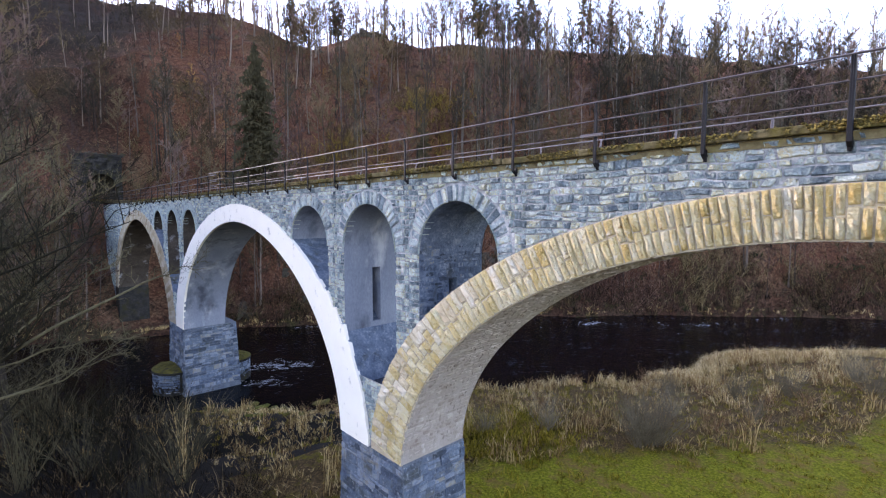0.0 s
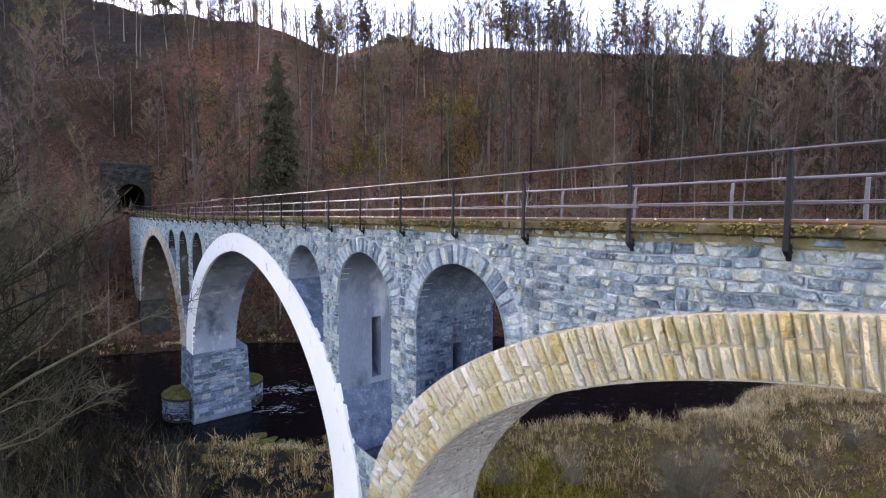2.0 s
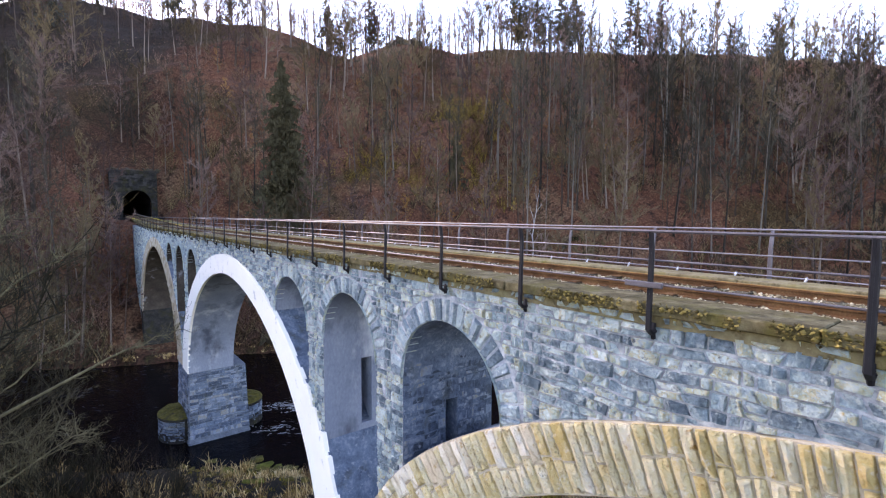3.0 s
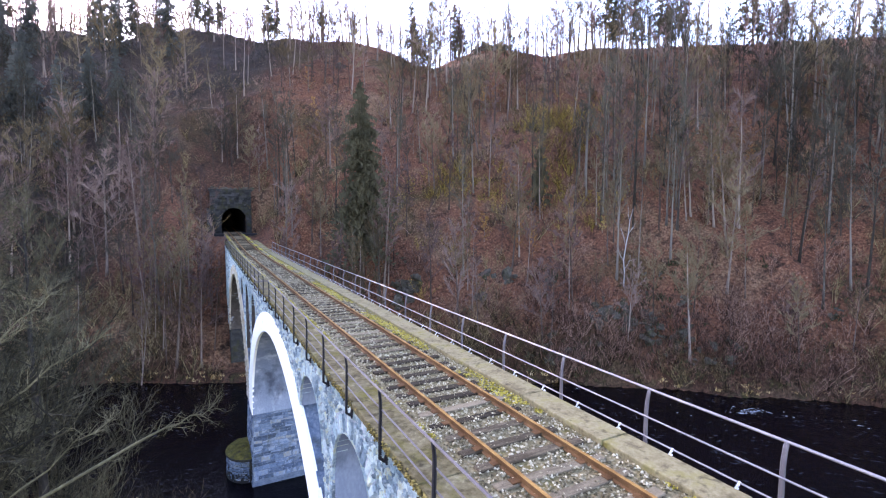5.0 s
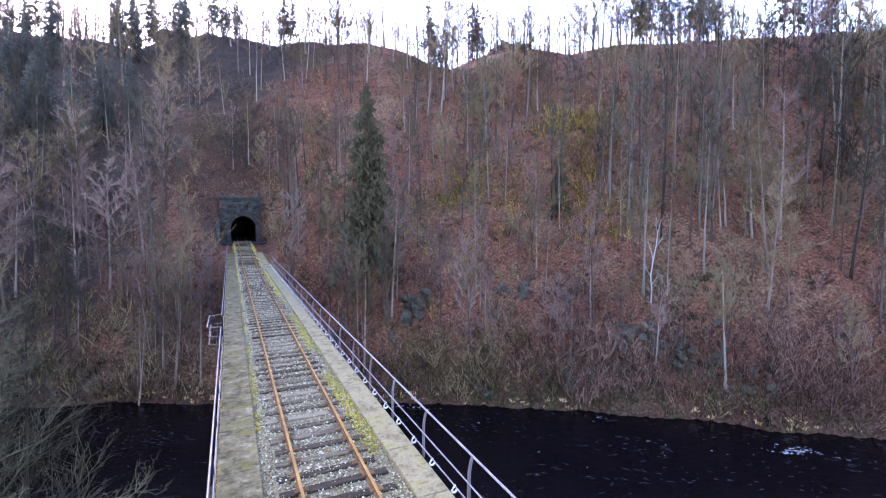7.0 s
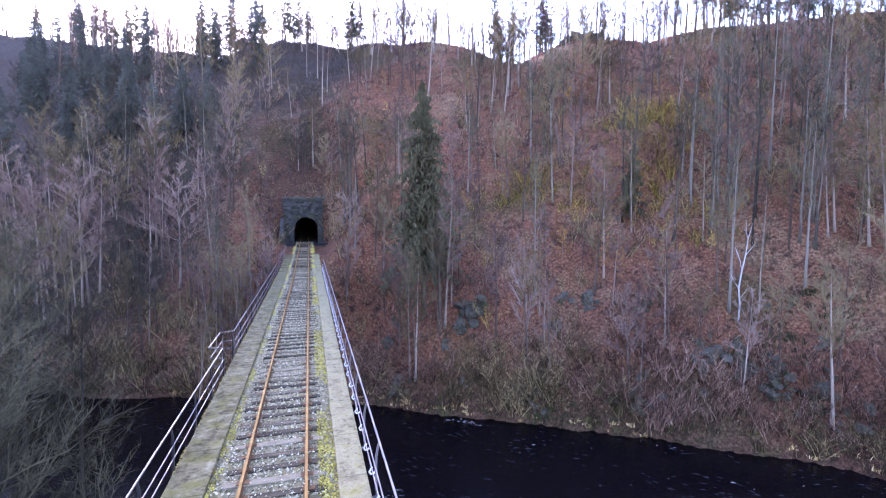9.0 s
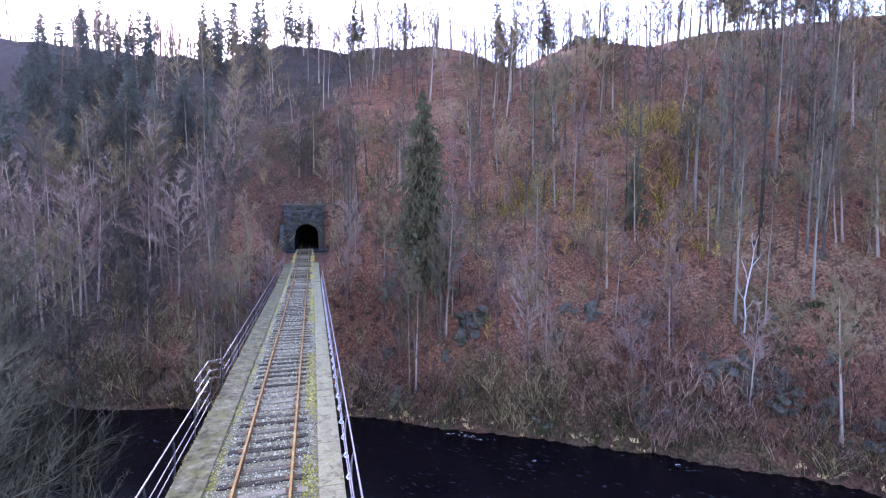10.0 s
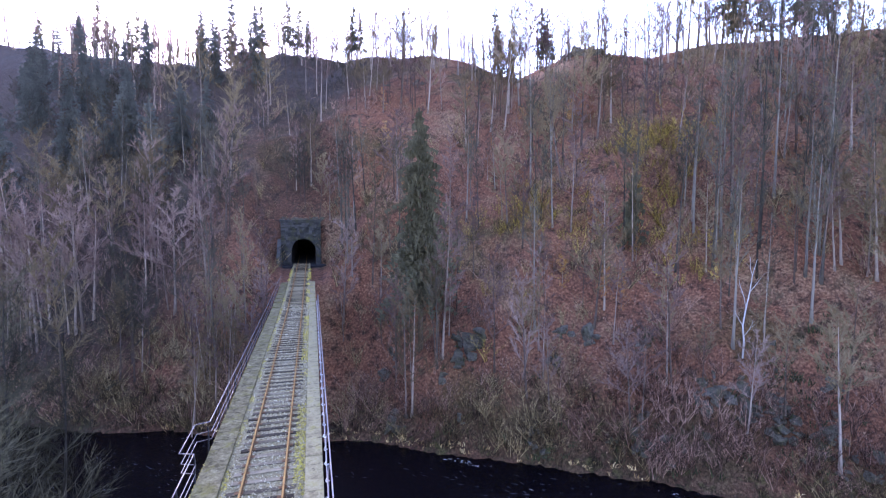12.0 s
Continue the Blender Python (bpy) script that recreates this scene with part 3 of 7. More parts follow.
def build_ground():
    xs, ys = steps(-45, 115, 0.95, 2500), steps(-12, 160, 0.95, 2500)
    verts = [(x, y, ground_z(x, y)) for y in ys for x in xs]
    nx = len(xs)
    faces, idx = [], []
    for j in range(len(ys) - 1):
        for i in range(nx - 1):
            q = (j * nx + i, j * nx + i + 1, (j + 1) * nx + i + 1, (j + 1) * nx + i)
            cx, cy = (xs[i] + xs[i + 1]) / 2, (ys[j] + ys[j + 1]) / 2
            if abs(cx - TX0) < 2.6 and 102.4 < cy < 106 and min(verts[k][2] for k in q) < 24 and max(verts[k][2] for k in q) > 19:
                continue
            faces.append(q)
            n, u = cx * ND.x + cy * ND.y, cx * UD.x + cy * UD.y
            s, w = n - interp(FAR_BANK, u), interp(NEAR_BANK, u) - n
            # near bank under the trees: mud, whose dark tone also holds their shade
            idx.append(0 if s > -1.9 else 2 if w < -0.5 or cx < -5.5 + 2.5 * noise.noise((cx * 0.3, cy * 0.3, 6.0)) and cy > 12 or cx < 4.5 + 2 * noise.noise((cx * 0.3, cy * 0.3, 6.0)) and cy > 23.5 else 1)
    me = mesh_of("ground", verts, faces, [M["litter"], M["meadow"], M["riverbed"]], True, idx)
    lawn = me.attributes.new("lawn", "FLOAT", "POINT")       # metres inside the mown lawn
    lawn.data.foreach_set("value", [max(-9.0, min(9.0, min(interp(NEAR_BANK, x * UD.x + y * UD.y) - x * ND.x - y * ND.y - 13.3 - 0.2 * max(0.0, x * UD.x + y * UD.y), x - 0.5))) for x, y, z in verts])
    fir_shade = me.attributes.new("needles", "FLOAT", "POINT")     # share of needle litter under valley conifers; it also paints the ridge's shade
    fir_shade.data.foreach_set("value", [max(0.0, min(0.9, (-60 - (x * UD.x + y * UD.y) + 16 * noise.noise((x * 0.05, y * 0.05, 7.0))) / 22)) for x, y, z in verts])
    foot = me.attributes.new("bank", "FLOAT", "POINT")       # damp mossy foot of the far bank
    foot.data.foreach_set("value", [max(0.0, min(0.95, 1.5 - (x * ND.x + y * ND.y - interp(FAR_BANK, x * UD.x + y * UD.y)) / 3.2 + 0.8 * noise.noise((x * 0.2, y * 0.2, 13.0)))) for x, y, z in verts])
    tagged(new("ground", me), "valley ground with leaf litter on the slope and a lawn by the river", "ground", kind="structure")


build_ground()
wv = [(-2500, -2500, 0), (2500, -2500, 0), (2500, 2500, 0), (-2500, 2500, 0)]
tagged(new("water", mesh_of("water", wv, [(0, 1, 2, 3)], M["water"])), "dark brown-black river with small ripples", "river", kind="structure")


# ---- the viaduct ----
XL, XR = -2.34, 1.0             # faces of the masonry
ARCHES = [-0.7, 29.15, 59.3]
PIERS = [14.3, 44.3]
INNER = dict(a=12.85, zs=5.75, b=9.15, p=1.8)
OUTER = dict(a=14.85, zs=5.75, b=10.15, p=1.85)
WHITE_IN = dict(a=12.65, zs=5.75, b=9.2, p=1.87)
WHITE_OUT = dict(a=14.85, zs=5.75, b=10.3, p=1.85)
PROFILES = {ARCHES[0]: (INNER, OUTER), ARCHES[1]: (WHITE_IN, WHITE_OUT), ARCHES[2]: (INNER, OUTER)}
TOP = 16.8
OPEN_R, OPEN_TOP, PITCH = 1.85, 15.8, 5.05
Y0, Y1 = -20.0, 82.0


def arc(y, c, a, zs, b, p):
    u = abs(y - c) / a
    return zs + b * (1 - u ** p) ** (1 / p) if u < 1 else -9.0


def arc_points(c, prof, count, lo=0.0, hi=1.0):
    """Points (y, z) along half or all of the curve, even in length. lo, hi: from the near springing (0) to the far one (1)."""
    raw = []
    for k in range(801):
        t = math.pi * (1 - k / 800)
        cy, sz = math.cos(t), math.sin(t)
        e = 2 / prof["p"]
        raw.append((c + prof["a"] * math.copysign(abs(cy) ** e, cy), prof["zs"] + prof["b"] * abs(sz) ** e))
    d = [0.0]
    for (a, b), (e, f) in zip(raw, raw[1:]):
        d.append(d[-1] + math.hypot(e - a, f - b))
    out = []
    for i in range(count + 1):
        w = d[-1] * (lo + (hi - lo) * i / count)
        out.append((float(np.interp(w, d, [q[0] for q in raw])), float(np.interp(w, d, [q[1] for q in raw]))))
    return out


def extrados(y):
    return max([arc(y, c, **PROFILES[c][1]) for c in ARCHES] + [5.75])


def openings():
    return [(p + k * PITCH, k) for p in PIERS for k in (-1, 0, 1)]


def open_top(y):
    """The height of the opening's crown line at y, or None outside the openings."""
    for c, k in openings():
        if abs(y - c) < OPEN_R:
            return OPEN_TOP - OPEN_R + math.sqrt(OPEN_R ** 2 - (y - c) ** 2), k, c
    return None


def floor_in(y, k):
    return max(extrados(y), 8.6) if k == 0 else extrados(y)


viaduct = thing("viaduct", "grey stone railway viaduct with one yellow and one white arch ring", "bridge")


def spandrel_face(x, sign):
    ys = sorted(set([round(v, 3) for v in np.arange(Y0, Y1 + 0.01, 0.35)] + [c + d for c, _ in openings() for d in np.linspace(-OPEN_R, OPEN_R, 25)]))
    verts, faces = [], []

    def strip(y0, y1, a0, a1, b0, b1):
        i = len(verts)
        verts.extend([(x, y0, a0), (x, y1, a1), (x, y1, b1), (x, y0, b0)])
        faces.append((i, i + 1, i + 2, i + 3) if sign > 0 else (i + 3, i + 2, i + 1, i))

    for y0, y1 in zip(ys, ys[1:]):
        mid = (y0 + y1) / 2
        o = open_top(mid)
        lo0, lo1 = (extrados(y0), extrados(y1)) if Y0 + 3 < mid < 73.5 else (0, 0)
        if o:
            h = lambda v: OPEN_TOP - OPEN_R + math.sqrt(max(0, OPEN_R ** 2 - (v - o[2]) ** 2))
            if min(h(y0), h(y1)) > min(lo0, lo1):
                strip(y0, y1, max(h(y0), lo0), max(h(y1), lo1), TOP, TOP)
                f0, f1 = floor_in(y0, o[1]), floor_in(y1, o[1])
                if f0 > lo0 + 0.01 or f1 > lo1 + 0.01:
                    strip(y0, y1, lo0, lo1, f0, f1)
                continue
        strip(y0, y1, lo0, lo1, TOP, TOP)
    return verts, faces


v, f = spandrel_face(XL + 0.06, -1)
wall_left = obj("spandrel_wall", mesh_of("spandrel_wall", v, f, M["mortar"]), viaduct, "grey slate rubble wall with pale mortar joints")
v, f = spandrel_face(XR, 1)
obj("spandrel_wall", mesh_of("spandrel_wall", v, f, M["stone"]), viaduct)


def ruled(pts, x0, x1, flip=False, nx=1):
    verts, faces = [], []
    for y, z in pts:
        for k in range(nx + 1):
            verts.append((x0 + (x1 - x0) * k / nx, y, z))
    w = nx + 1
    for i in range(len(pts) - 1):
        for k in range(nx):
            q = (i * w + k, i * w + k + 1, (i + 1) * w + k + 1, (i + 1) * w + k)
            faces.append(q[::-1] if flip else q)
    return verts, faces


# linings of the spandrel openings: two walls and a vault each
for c, k in openings():
    near = c < 30
    # brown and blue linings hold the openings' inner shade in their colour
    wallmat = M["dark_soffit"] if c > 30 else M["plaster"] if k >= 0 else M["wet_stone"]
    lo_a, lo_b = floor_in(c - OPEN_R + 0.02, k), floor_in(c + OPEN_R - 0.02, k)
    vault = [(c + OPEN_R * math.cos(t), OPEN_TOP - OPEN_R + OPEN_R * math.sin(t)) for t in np.linspace(0, math.pi, 25)]
    vv, ff = ruled(vault, XL + 0.06, XR)
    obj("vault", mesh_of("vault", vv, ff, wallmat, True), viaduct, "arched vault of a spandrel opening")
    for y, lo, flip in ((c - OPEN_R, lo_a, False), (c + OPEN_R, lo_b, True)):
        zs = OPEN_TOP - OPEN_R
        slot = c < 30 and y > c          # a narrow passage through the cross wall
        if slot:
            x_a, x_b, z_b = -0.82, -0.38, 12.98
            zl = 10.5 if k == 0 else 11.6
            zl = max(zl, lo)
            quads = [(XL + 0.06, x_a, lo, zs), (x_b, XR, lo, zs), (x_a, x_b, z_b, zs), (x_a, x_b, lo, zl)]
        else:
            quads = [(XL + 0.06, XR, lo, zs)]
        vv, ff = [], []
        for a, b, p, q in quads:
            if q - p < 0.02:
                continue
            i = len(vv)
            vv += [(a, y, p), (b, y, p), (b, y, q), (a, y, q)]
            ff.append((i, i + 1, i + 2, i + 3) if flip else (i + 3, i + 2, i + 1, i))
        if slot:                          # reveals of the passage
            d = 0.9
            for a, b, p, q in ((x_a, x_a, zl, z_b), (x_b, x_b, zl, z_b)):
                i = len(vv)
                vv += [(a, y, p), (a, y + d, p), (a, y + d, q), (a, y, q)]
                ff.append((i, i + 1, i + 2, i + 3))
            i = len(vv)
            vv += [(x_a, y, z_b), (x_b, y, z_b), (x_b, y + d, z_b), (x_a, y + d, z_b), (x_a, y, zl), (x_b, y, zl), (x_b, y + d, zl), (x_a, y + d, zl), (x_a, y + d, zl), (x_b, y + d, zl), (x_b, y + d, z_b), (x_a, y + d, z_b)]
            ff += [(i, i + 1, i + 2, i + 3), (i + 4, i + 5, i + 6, i + 7), (i + 8, i + 9, i + 10, i + 11)]
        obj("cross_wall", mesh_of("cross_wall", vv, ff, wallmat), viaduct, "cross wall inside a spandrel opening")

# barrels: soffit below and back above
for i, c in enumerate(ARCHES):
    pin = arc_points(c, PROFILES[c][0], 64)
    vv, ff = ruled(pin, XL, XR, True, 4)
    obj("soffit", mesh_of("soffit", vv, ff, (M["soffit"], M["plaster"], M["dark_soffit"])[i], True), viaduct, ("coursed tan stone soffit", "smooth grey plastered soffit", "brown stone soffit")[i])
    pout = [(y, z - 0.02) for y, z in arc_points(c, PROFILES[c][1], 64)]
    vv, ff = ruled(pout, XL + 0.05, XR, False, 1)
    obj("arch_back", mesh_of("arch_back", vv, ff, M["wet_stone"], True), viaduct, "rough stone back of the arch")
for p in PIERS:
    vv, ff = ruled([(p - 2.3, 8.6), (p - 0.8, 8.25), (p + 0.8, 8.25), (p + 2.3, 8.6)], XL + 0.07, XR)
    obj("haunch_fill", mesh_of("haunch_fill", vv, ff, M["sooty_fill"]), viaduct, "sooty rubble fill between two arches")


def ring_mesh(c, x_face, depth, n):
    """A plain ring face with its lower and upper returns."""
    a, b = arc_points(c, PROFILES[c][0], n), arc_points(c, PROFILES[c][1], n)
    vv, ff = [], []
    for (y0, z0), (y1, z1) in zip(a, b):
        vv += [(x_face + depth, y0, z0 - 0.01), (x_face, y0, z0 - 0.01), (x_face, y1, z1), (x_face + depth, y1, z1)]
    for i in range(n):
        for k in range(3):
            ff.append((i * 4 + k, i * 4 + k + 1, (i + 1) * 4 + k + 1, (i + 1) * 4 + k))
    return vv, ff


vv, ff = ring_mesh(ARCHES[1], XL - 0.05, 0.16, 440)
flake = random.Random(12)
step = 0.0
for i in range(441):                # flaked outer edge, toothed where the pillars stand on the ring
    y, z = vv[4 * i + 2][1], vv[4 * i + 2][2]
    if i % 3 == 0:
        step = flake.uniform(-0.07, 0.03) if z < 12.6 else flake.uniform(-0.02, 0.015)
    if y < ARCHES[1] and 9.2 < z < 11.9:
        step = (0.16 + 0.10 * math.sin(7 * int((z - 9.2) / 0.66))) * ((z - 9.2) % 0.66) / 0.66 - 0.04
    d = 1 if y < ARCHES[1] else -1
    for k in (2, 3):
        q = vv[4 * i + k]
        vv[4 * i + k] = (q[0], q[1] - d * step, q[2] + step * 0.5)
obj("arch_ring", mesh_of("arch_ring", vv, ff, M["white"]), viaduct, "white limewashed arch ring with flaking edge")
for i in (0, 2):
    vv, ff = ring_mesh(ARCHES[i], XL - 0.005, 0.1, 96)
    obj("arch_ring", mesh_of("arch_ring", vv, ff, M["joint"]), viaduct, "arch ring bed of pale mortar")
for i in (0, 1, 2):
    a, b = (arc_points(ARCHES[i], q, 48) for q in PROFILES[ARCHES[i]])
    vv, ff = [], []
    for (y0, z0), (y1, z1) in zip(a, b):
        vv += [(XR, y0, z0), (XR, y1, z1)]
    for k in range(48):
        ff.append((2 * k, 2 * k + 2, 2 * k + 3, 2 * k + 1))
    obj("arch_ring", mesh_of("arch_ring", vv, ff, M["yellow_joined"]), viaduct)

# piers, slightly battered
for p in PIERS:
    bm = bmesh.new()
    box(bm, XL + 0.05, XR + (0.95 if p > 30 else 0), p - (2.45 if p > 30 else 2.2), p + 2.2, -1.6, 5.76)
    for vtx in bm.verts:
        if vtx.co.z < 0:
            vtx.co.x += -0.22 if vtx.co.x < 0 else 0.22
            vtx.co.y += -0.25 if vtx.co.y < p else 0.25
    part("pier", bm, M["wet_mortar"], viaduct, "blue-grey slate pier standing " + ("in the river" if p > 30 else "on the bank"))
for sgn, x0 in ((-1, XL - 0.1), (1, XR + 1.1)):
    rc, yc = 1.75, 44.4
    vv, ff = [], []
    rings = [(1.06, -1.6), (1.03, 0.3), (0.98, 1.75), (1.06, 1.78), (1.06, 1.98), (0.98, 2.04), (0.7, 2.15), (0.35, 2.22), (0.02, 2.25)]
    for k, z in rings:
        for t in np.linspace(-math.pi / 2, math.pi / 2, 15):
            vv.append((x0 + sgn * rc * k * math.cos(t), yc + 1.15 * rc * k * math.sin(t), z + (0.16 * noise.noise((t * 4, k * 5, 1 + sgn)) if z > 2.0 else 0)))
    for i in range(len(rings) - 1):
        for k in range(14):
            ff.append((i * 15 + k, i * 15 + k + 1, (i + 1) * 15 + k + 1, (i + 1) * 15 + k))
    cut = obj("cutwater", mesh_of("cutwater", vv, ff, [M["dark_stone"], M["moss_cap"]], False, [0 if f[0] < 60 else 1 for f in ff]), viaduct, "rounded stone cutwater with a mossy cap")
bm = bmesh.new()
box(bm, XL - 0.2, XR + 1.15, 41.55, 46.85, -1.6, 0.22, 0.06)
part("plinth", bm, M["wet_mortar"], viaduct, "pale concrete plinth at the waterline")
bm = bmesh.new()
box(bm, XL + 0.05, XR, Y0 - 8, ARCHES[0] - 12.9, -1.0, TOP)
part("abutment", bm, M["stone"], viaduct, "grey stone abutment in the near slope")
bm = bmesh.new()
box(bm, XL + 0.05, XR, 72.2, 84, -1.0, TOP)
part("abutment", bm, M["wet_stone"], viaduct, "grey stone abutment at the foot of the hill")
bm = bmesh.new()
box(bm, XL - 0.03, XR + 0.03, 72.08, 74.3, -1.0, 5.9, 0.03)
part("impost", bm, M["dark_stone"], viaduct, "dark stone foot of the far arch")

# deck slab with its coping, and the ballast bed
DECK = 16.97


def strip_along(name, prof, mat, y0, y1, step, parent, label=""):
    """A profile (x, z) carried along the line, following its slope."""
    vv, ff = [], []
    n = max(1, int((y1 - y0) / step))
    for i in range(n + 1):
        y = y0 + (y1 - y0) * i / n
        dz = rail_z(y) - 17.0
        vv += [(x, y, z + dz) for x, z in prof]
    w = len(prof)
    for i in range(n):
        for k in range(w):
            k2 = (k + 1) % w
            ff.append((i * w + k, i * w + k2, (i + 1) * w + k2, (i + 1) * w + k))
    ff += [tuple(reversed(range(w))), tuple(n * w + k for k in range(w))]
    return obj(name, mesh_of(name, vv, ff, mat), parent, label)


strip_along("deck_slab", [(XL + 0.02, TOP - 0.02), (2.12, TOP - 0.02), (2.12, 16.62), (XL + 0.02, 16.62)], M["concrete"], Y0, 80, 3, viaduct)
bal = strip_along("ballast_bed", [(-1.55, 16.62), (1.52, 16.62), (1.52, 16.84), (1.1, 16.83), (-1.1, 16.83), (-1.55, 16.84)], M["ballast"], Y0, 103, 2, None)
tagged(bal, "bed of grey and brown track ballast with moss along its edges", "ballast", kind="structure")
cop_rand = random.Random(4)
for side, x0, x1 in ((-1, -2.44, -1.52), (1, 1.50, 2.2)):
    y = Y0
    while y < 79.5:
        ln = cop_rand.uniform(2.2, 2.7)
        bm = bmesh.new()
        dz = rail_z(y + ln / 2) - 17 + cop_rand.uniform(-0.008, 0.008)
        box(bm, x0 + cop_rand.uniform(-0.012, 0.012), x1, y + 0.008, y + ln - 0.008, 16.80 + dz, DECK + dz, 0.018)
        part("coping_slab", bm, M["coping"] if side < 0 else M["concrete"], viaduct, "mossy concrete coping slab" if side < 0 else "concrete walkway slab")
        y += ln

# ---- the track ----
track = thing("railway_track", "single track of rusty rails on dark wooden sleepers", "railway track")
for s in (-1, 1):
    x = 0.75 * s
    strip_along("rail", [(x - 0.065, 16.855), (x + 0.065, 16.855), (x + 0.06, 16.868), (x + 0.012, 16.885), (x + 0.012, 16.955), (x + 0.036, 16.965), (x + 0.036, 16.995), (x + 0.028, 17.0), (x - 0.028, 17.0), (x - 0.036, 16.995), (x - 0.036, 16.965), (x - 0.012, 16.955), (x - 0.012, 16.885), (x - 0.06, 16.868)], M["dark_rust"], Y0, 118, 2, track, "dark rusty steel rail")
    strip_along("rail_head", [(x - 0.034, 16.985), (x + 0.034, 16.985), (x + 0.034, 17.0035), (x - 0.034, 17.0035)], M["rust"], Y0, 118, 2, track, "orange-brown worn rail head")
sl = bmesh.new()
box(sl, -1.2, 1.2, -0.125, 0.125, -0.14, 0.0, 0.015)
sl_me = bpy.data.meshes.new("sleeper")
sl.to_mesh(sl_me)
sl.free()
sl_me.materials.append(M["sleeper"])
pl = bmesh.new()
box(pl, -0.15, 0.15, -0.09, 0.09, 0.0, 0.022, 0.008)
pl_me = bpy.data.meshes.new("base_plate")
pl.to_mesh(pl_me)
pl.free()
pl_me.materials.append(M["dark_rust"])
y = Y0 + 0.3
while y < 103:
    dz = rail_z(y) - 17
    s = obj("sleeper", sl_me, track)
    s.matrix_local = pose(cop_rand.uniform(-0.05, 0.05), y, 16.878 + dz + cop_rand.uniform(-0.012, 0.006), 0, cop_rand.uniform(-0.4, 0.4), cop_rand.uniform(-1.6, 1.6)) @ Matrix.Diagonal((cop_rand.uniform(0.96, 1.04), cop_rand.uniform(0.9, 1.1), 1, 1))
    for k in (-1, 1):
        b = obj("base_plate", pl_me, s)
        b.matrix_local = pose(0.75 * k, 0, 0)
    y += 0.66 + cop_rand.uniform(-0.03, 0.03)


# ---- railings ----
def railing(side, ys, y_end, label):
    rail = thing("railing", label, "railing")
    xf, xo, xt = (XL - 0.005, -2.49, -2.50) if side < 0 else (2.19, 2.36, 2.45)
    vv, ff = [], []
    P = lambda x, z: Vector((x, 0, z))
    if side < 0:
        pts = [P(xf + 0.02, 16.56), P(xf - 0.05, 16.53), P(xo, 16.60), P(xo, 16.75), P(xo + 0.02, 17.55), P(xo + 0.02, 17.80), P(xt + 0.01, 17.95), P(xt, 18.03)]
    else:
        pts = [P(xf - 0.3, 16.62), P(xf, 16.58), P(xo, 16.64), P(xo, 16.8), P(xo, 17.35), P(xo + 0.01, 17.65), P(xt - 0.035, 17.88), P(xt, 17.97)]
    for a in (-1, 1):       # two flat legs side by side
        tube(vv, ff, [q + Vector((0, a * 0.016, 0)) for q in pts], [0.036, 0.034, 0.033, 0.031, 0.029, 0.027, 0.025, 0.023], 6)
    if side < 0:
        tube(vv, ff, [P(xf + 0.01, 16.44), P(xf - 0.02, 16.56), P(xf + 0.01, 16.68)], [0.036, 0.045, 0.036], 6)
    post_me = mesh_of("post", vv, ff, M["iron"] if side < 0 else M["pale_bar"])
    for y in ys:
        p = obj("post", post_me, rail)
        p.matrix_local = pose(0, y, rail_z(y) - 17)
    rows = [(xt, 18.03, 0.024), (xo + 0.04, 17.61, 0.017), (xo + 0.03, 17.26, 0.017)] if side < 0 else [(xt, 17.97, 0.024), (xo - 0.03, 17.43, 0.017), (xo - 0.03, 17.02, 0.017)]
    for x, z, r in rows:
        vv, ff = [], []
        path = [ys[0] - 3] + list(np.arange(ys[0], y_end, 2.5)) + [y_end]
        pts = [Vector((x, yy, z + rail_z(yy) - 17 + random.uniform(-0.006, 0.006))) for yy in path]
        if side < 0:      # steps out round the small refuge
            ptA = [q for q in pts if q.y < 28.4]
            ptB = [q for q in pts if q.y > 32.2]
            jog = [Vector((x, 28.75, z)), Vector((x - 0.55, 28.95, z)), Vector((x - 0.55, 31.5, z)), Vector((x, 31.7, z))]
            pts = ptA + jog + ptB
        tube(vv, ff, pts, [r] * len(pts), 6)
        obj("handrail" if z > 17.9 else "midrail", mesh_of("bar", vv, ff, M["left_bar" if side < 0 else "bar"]), rail)
    return rail


LEFT_POSTS = [-0.45 + 2.4 * k for k in range(-7, 0)] + [-0.45, 1.84, 4.26, 6.77, 9.2] + [9.2 + 2.44 * k for k in range(1, 28)]
RIGHT_POSTS = [1.75 + 2.52 * k for k in range(-8, 26)]
left_rail = railing(-1, LEFT_POSTS, 77.5, "dark iron railing with curved posts bolted to the wall face")
right_rail = railing(1, RIGHT_POSTS, 65.2, "dark iron railing with curved posts and small pale cable hooks")
hv, hf = [], []
tube(hv, hf, [Vector((0.0, 0, 0.03)), Vector((-0.03, 0, 0.0)), Vector((-0.05, 0.02, -0.05)), Vector((-0.03, 0.04, -0.10)), Vector((0.02, 0.05, -0.11)), Vector((0.05, 0.05, -0.08))], [0.016] * 6, 5)
hook_me = mesh_of("cable_hook", hv, hf, M["hook"])
for y in RIGHT_POSTS:
    for d in (0.62, 1.88):
        h = obj("cable_hook", hook_me, right_rail, "small pale cable hook")
        h.matrix_local = pose(2.35, y + d, 16.99) @ Matrix.Diagonal((1.5, 1.5, 1.5, 1))

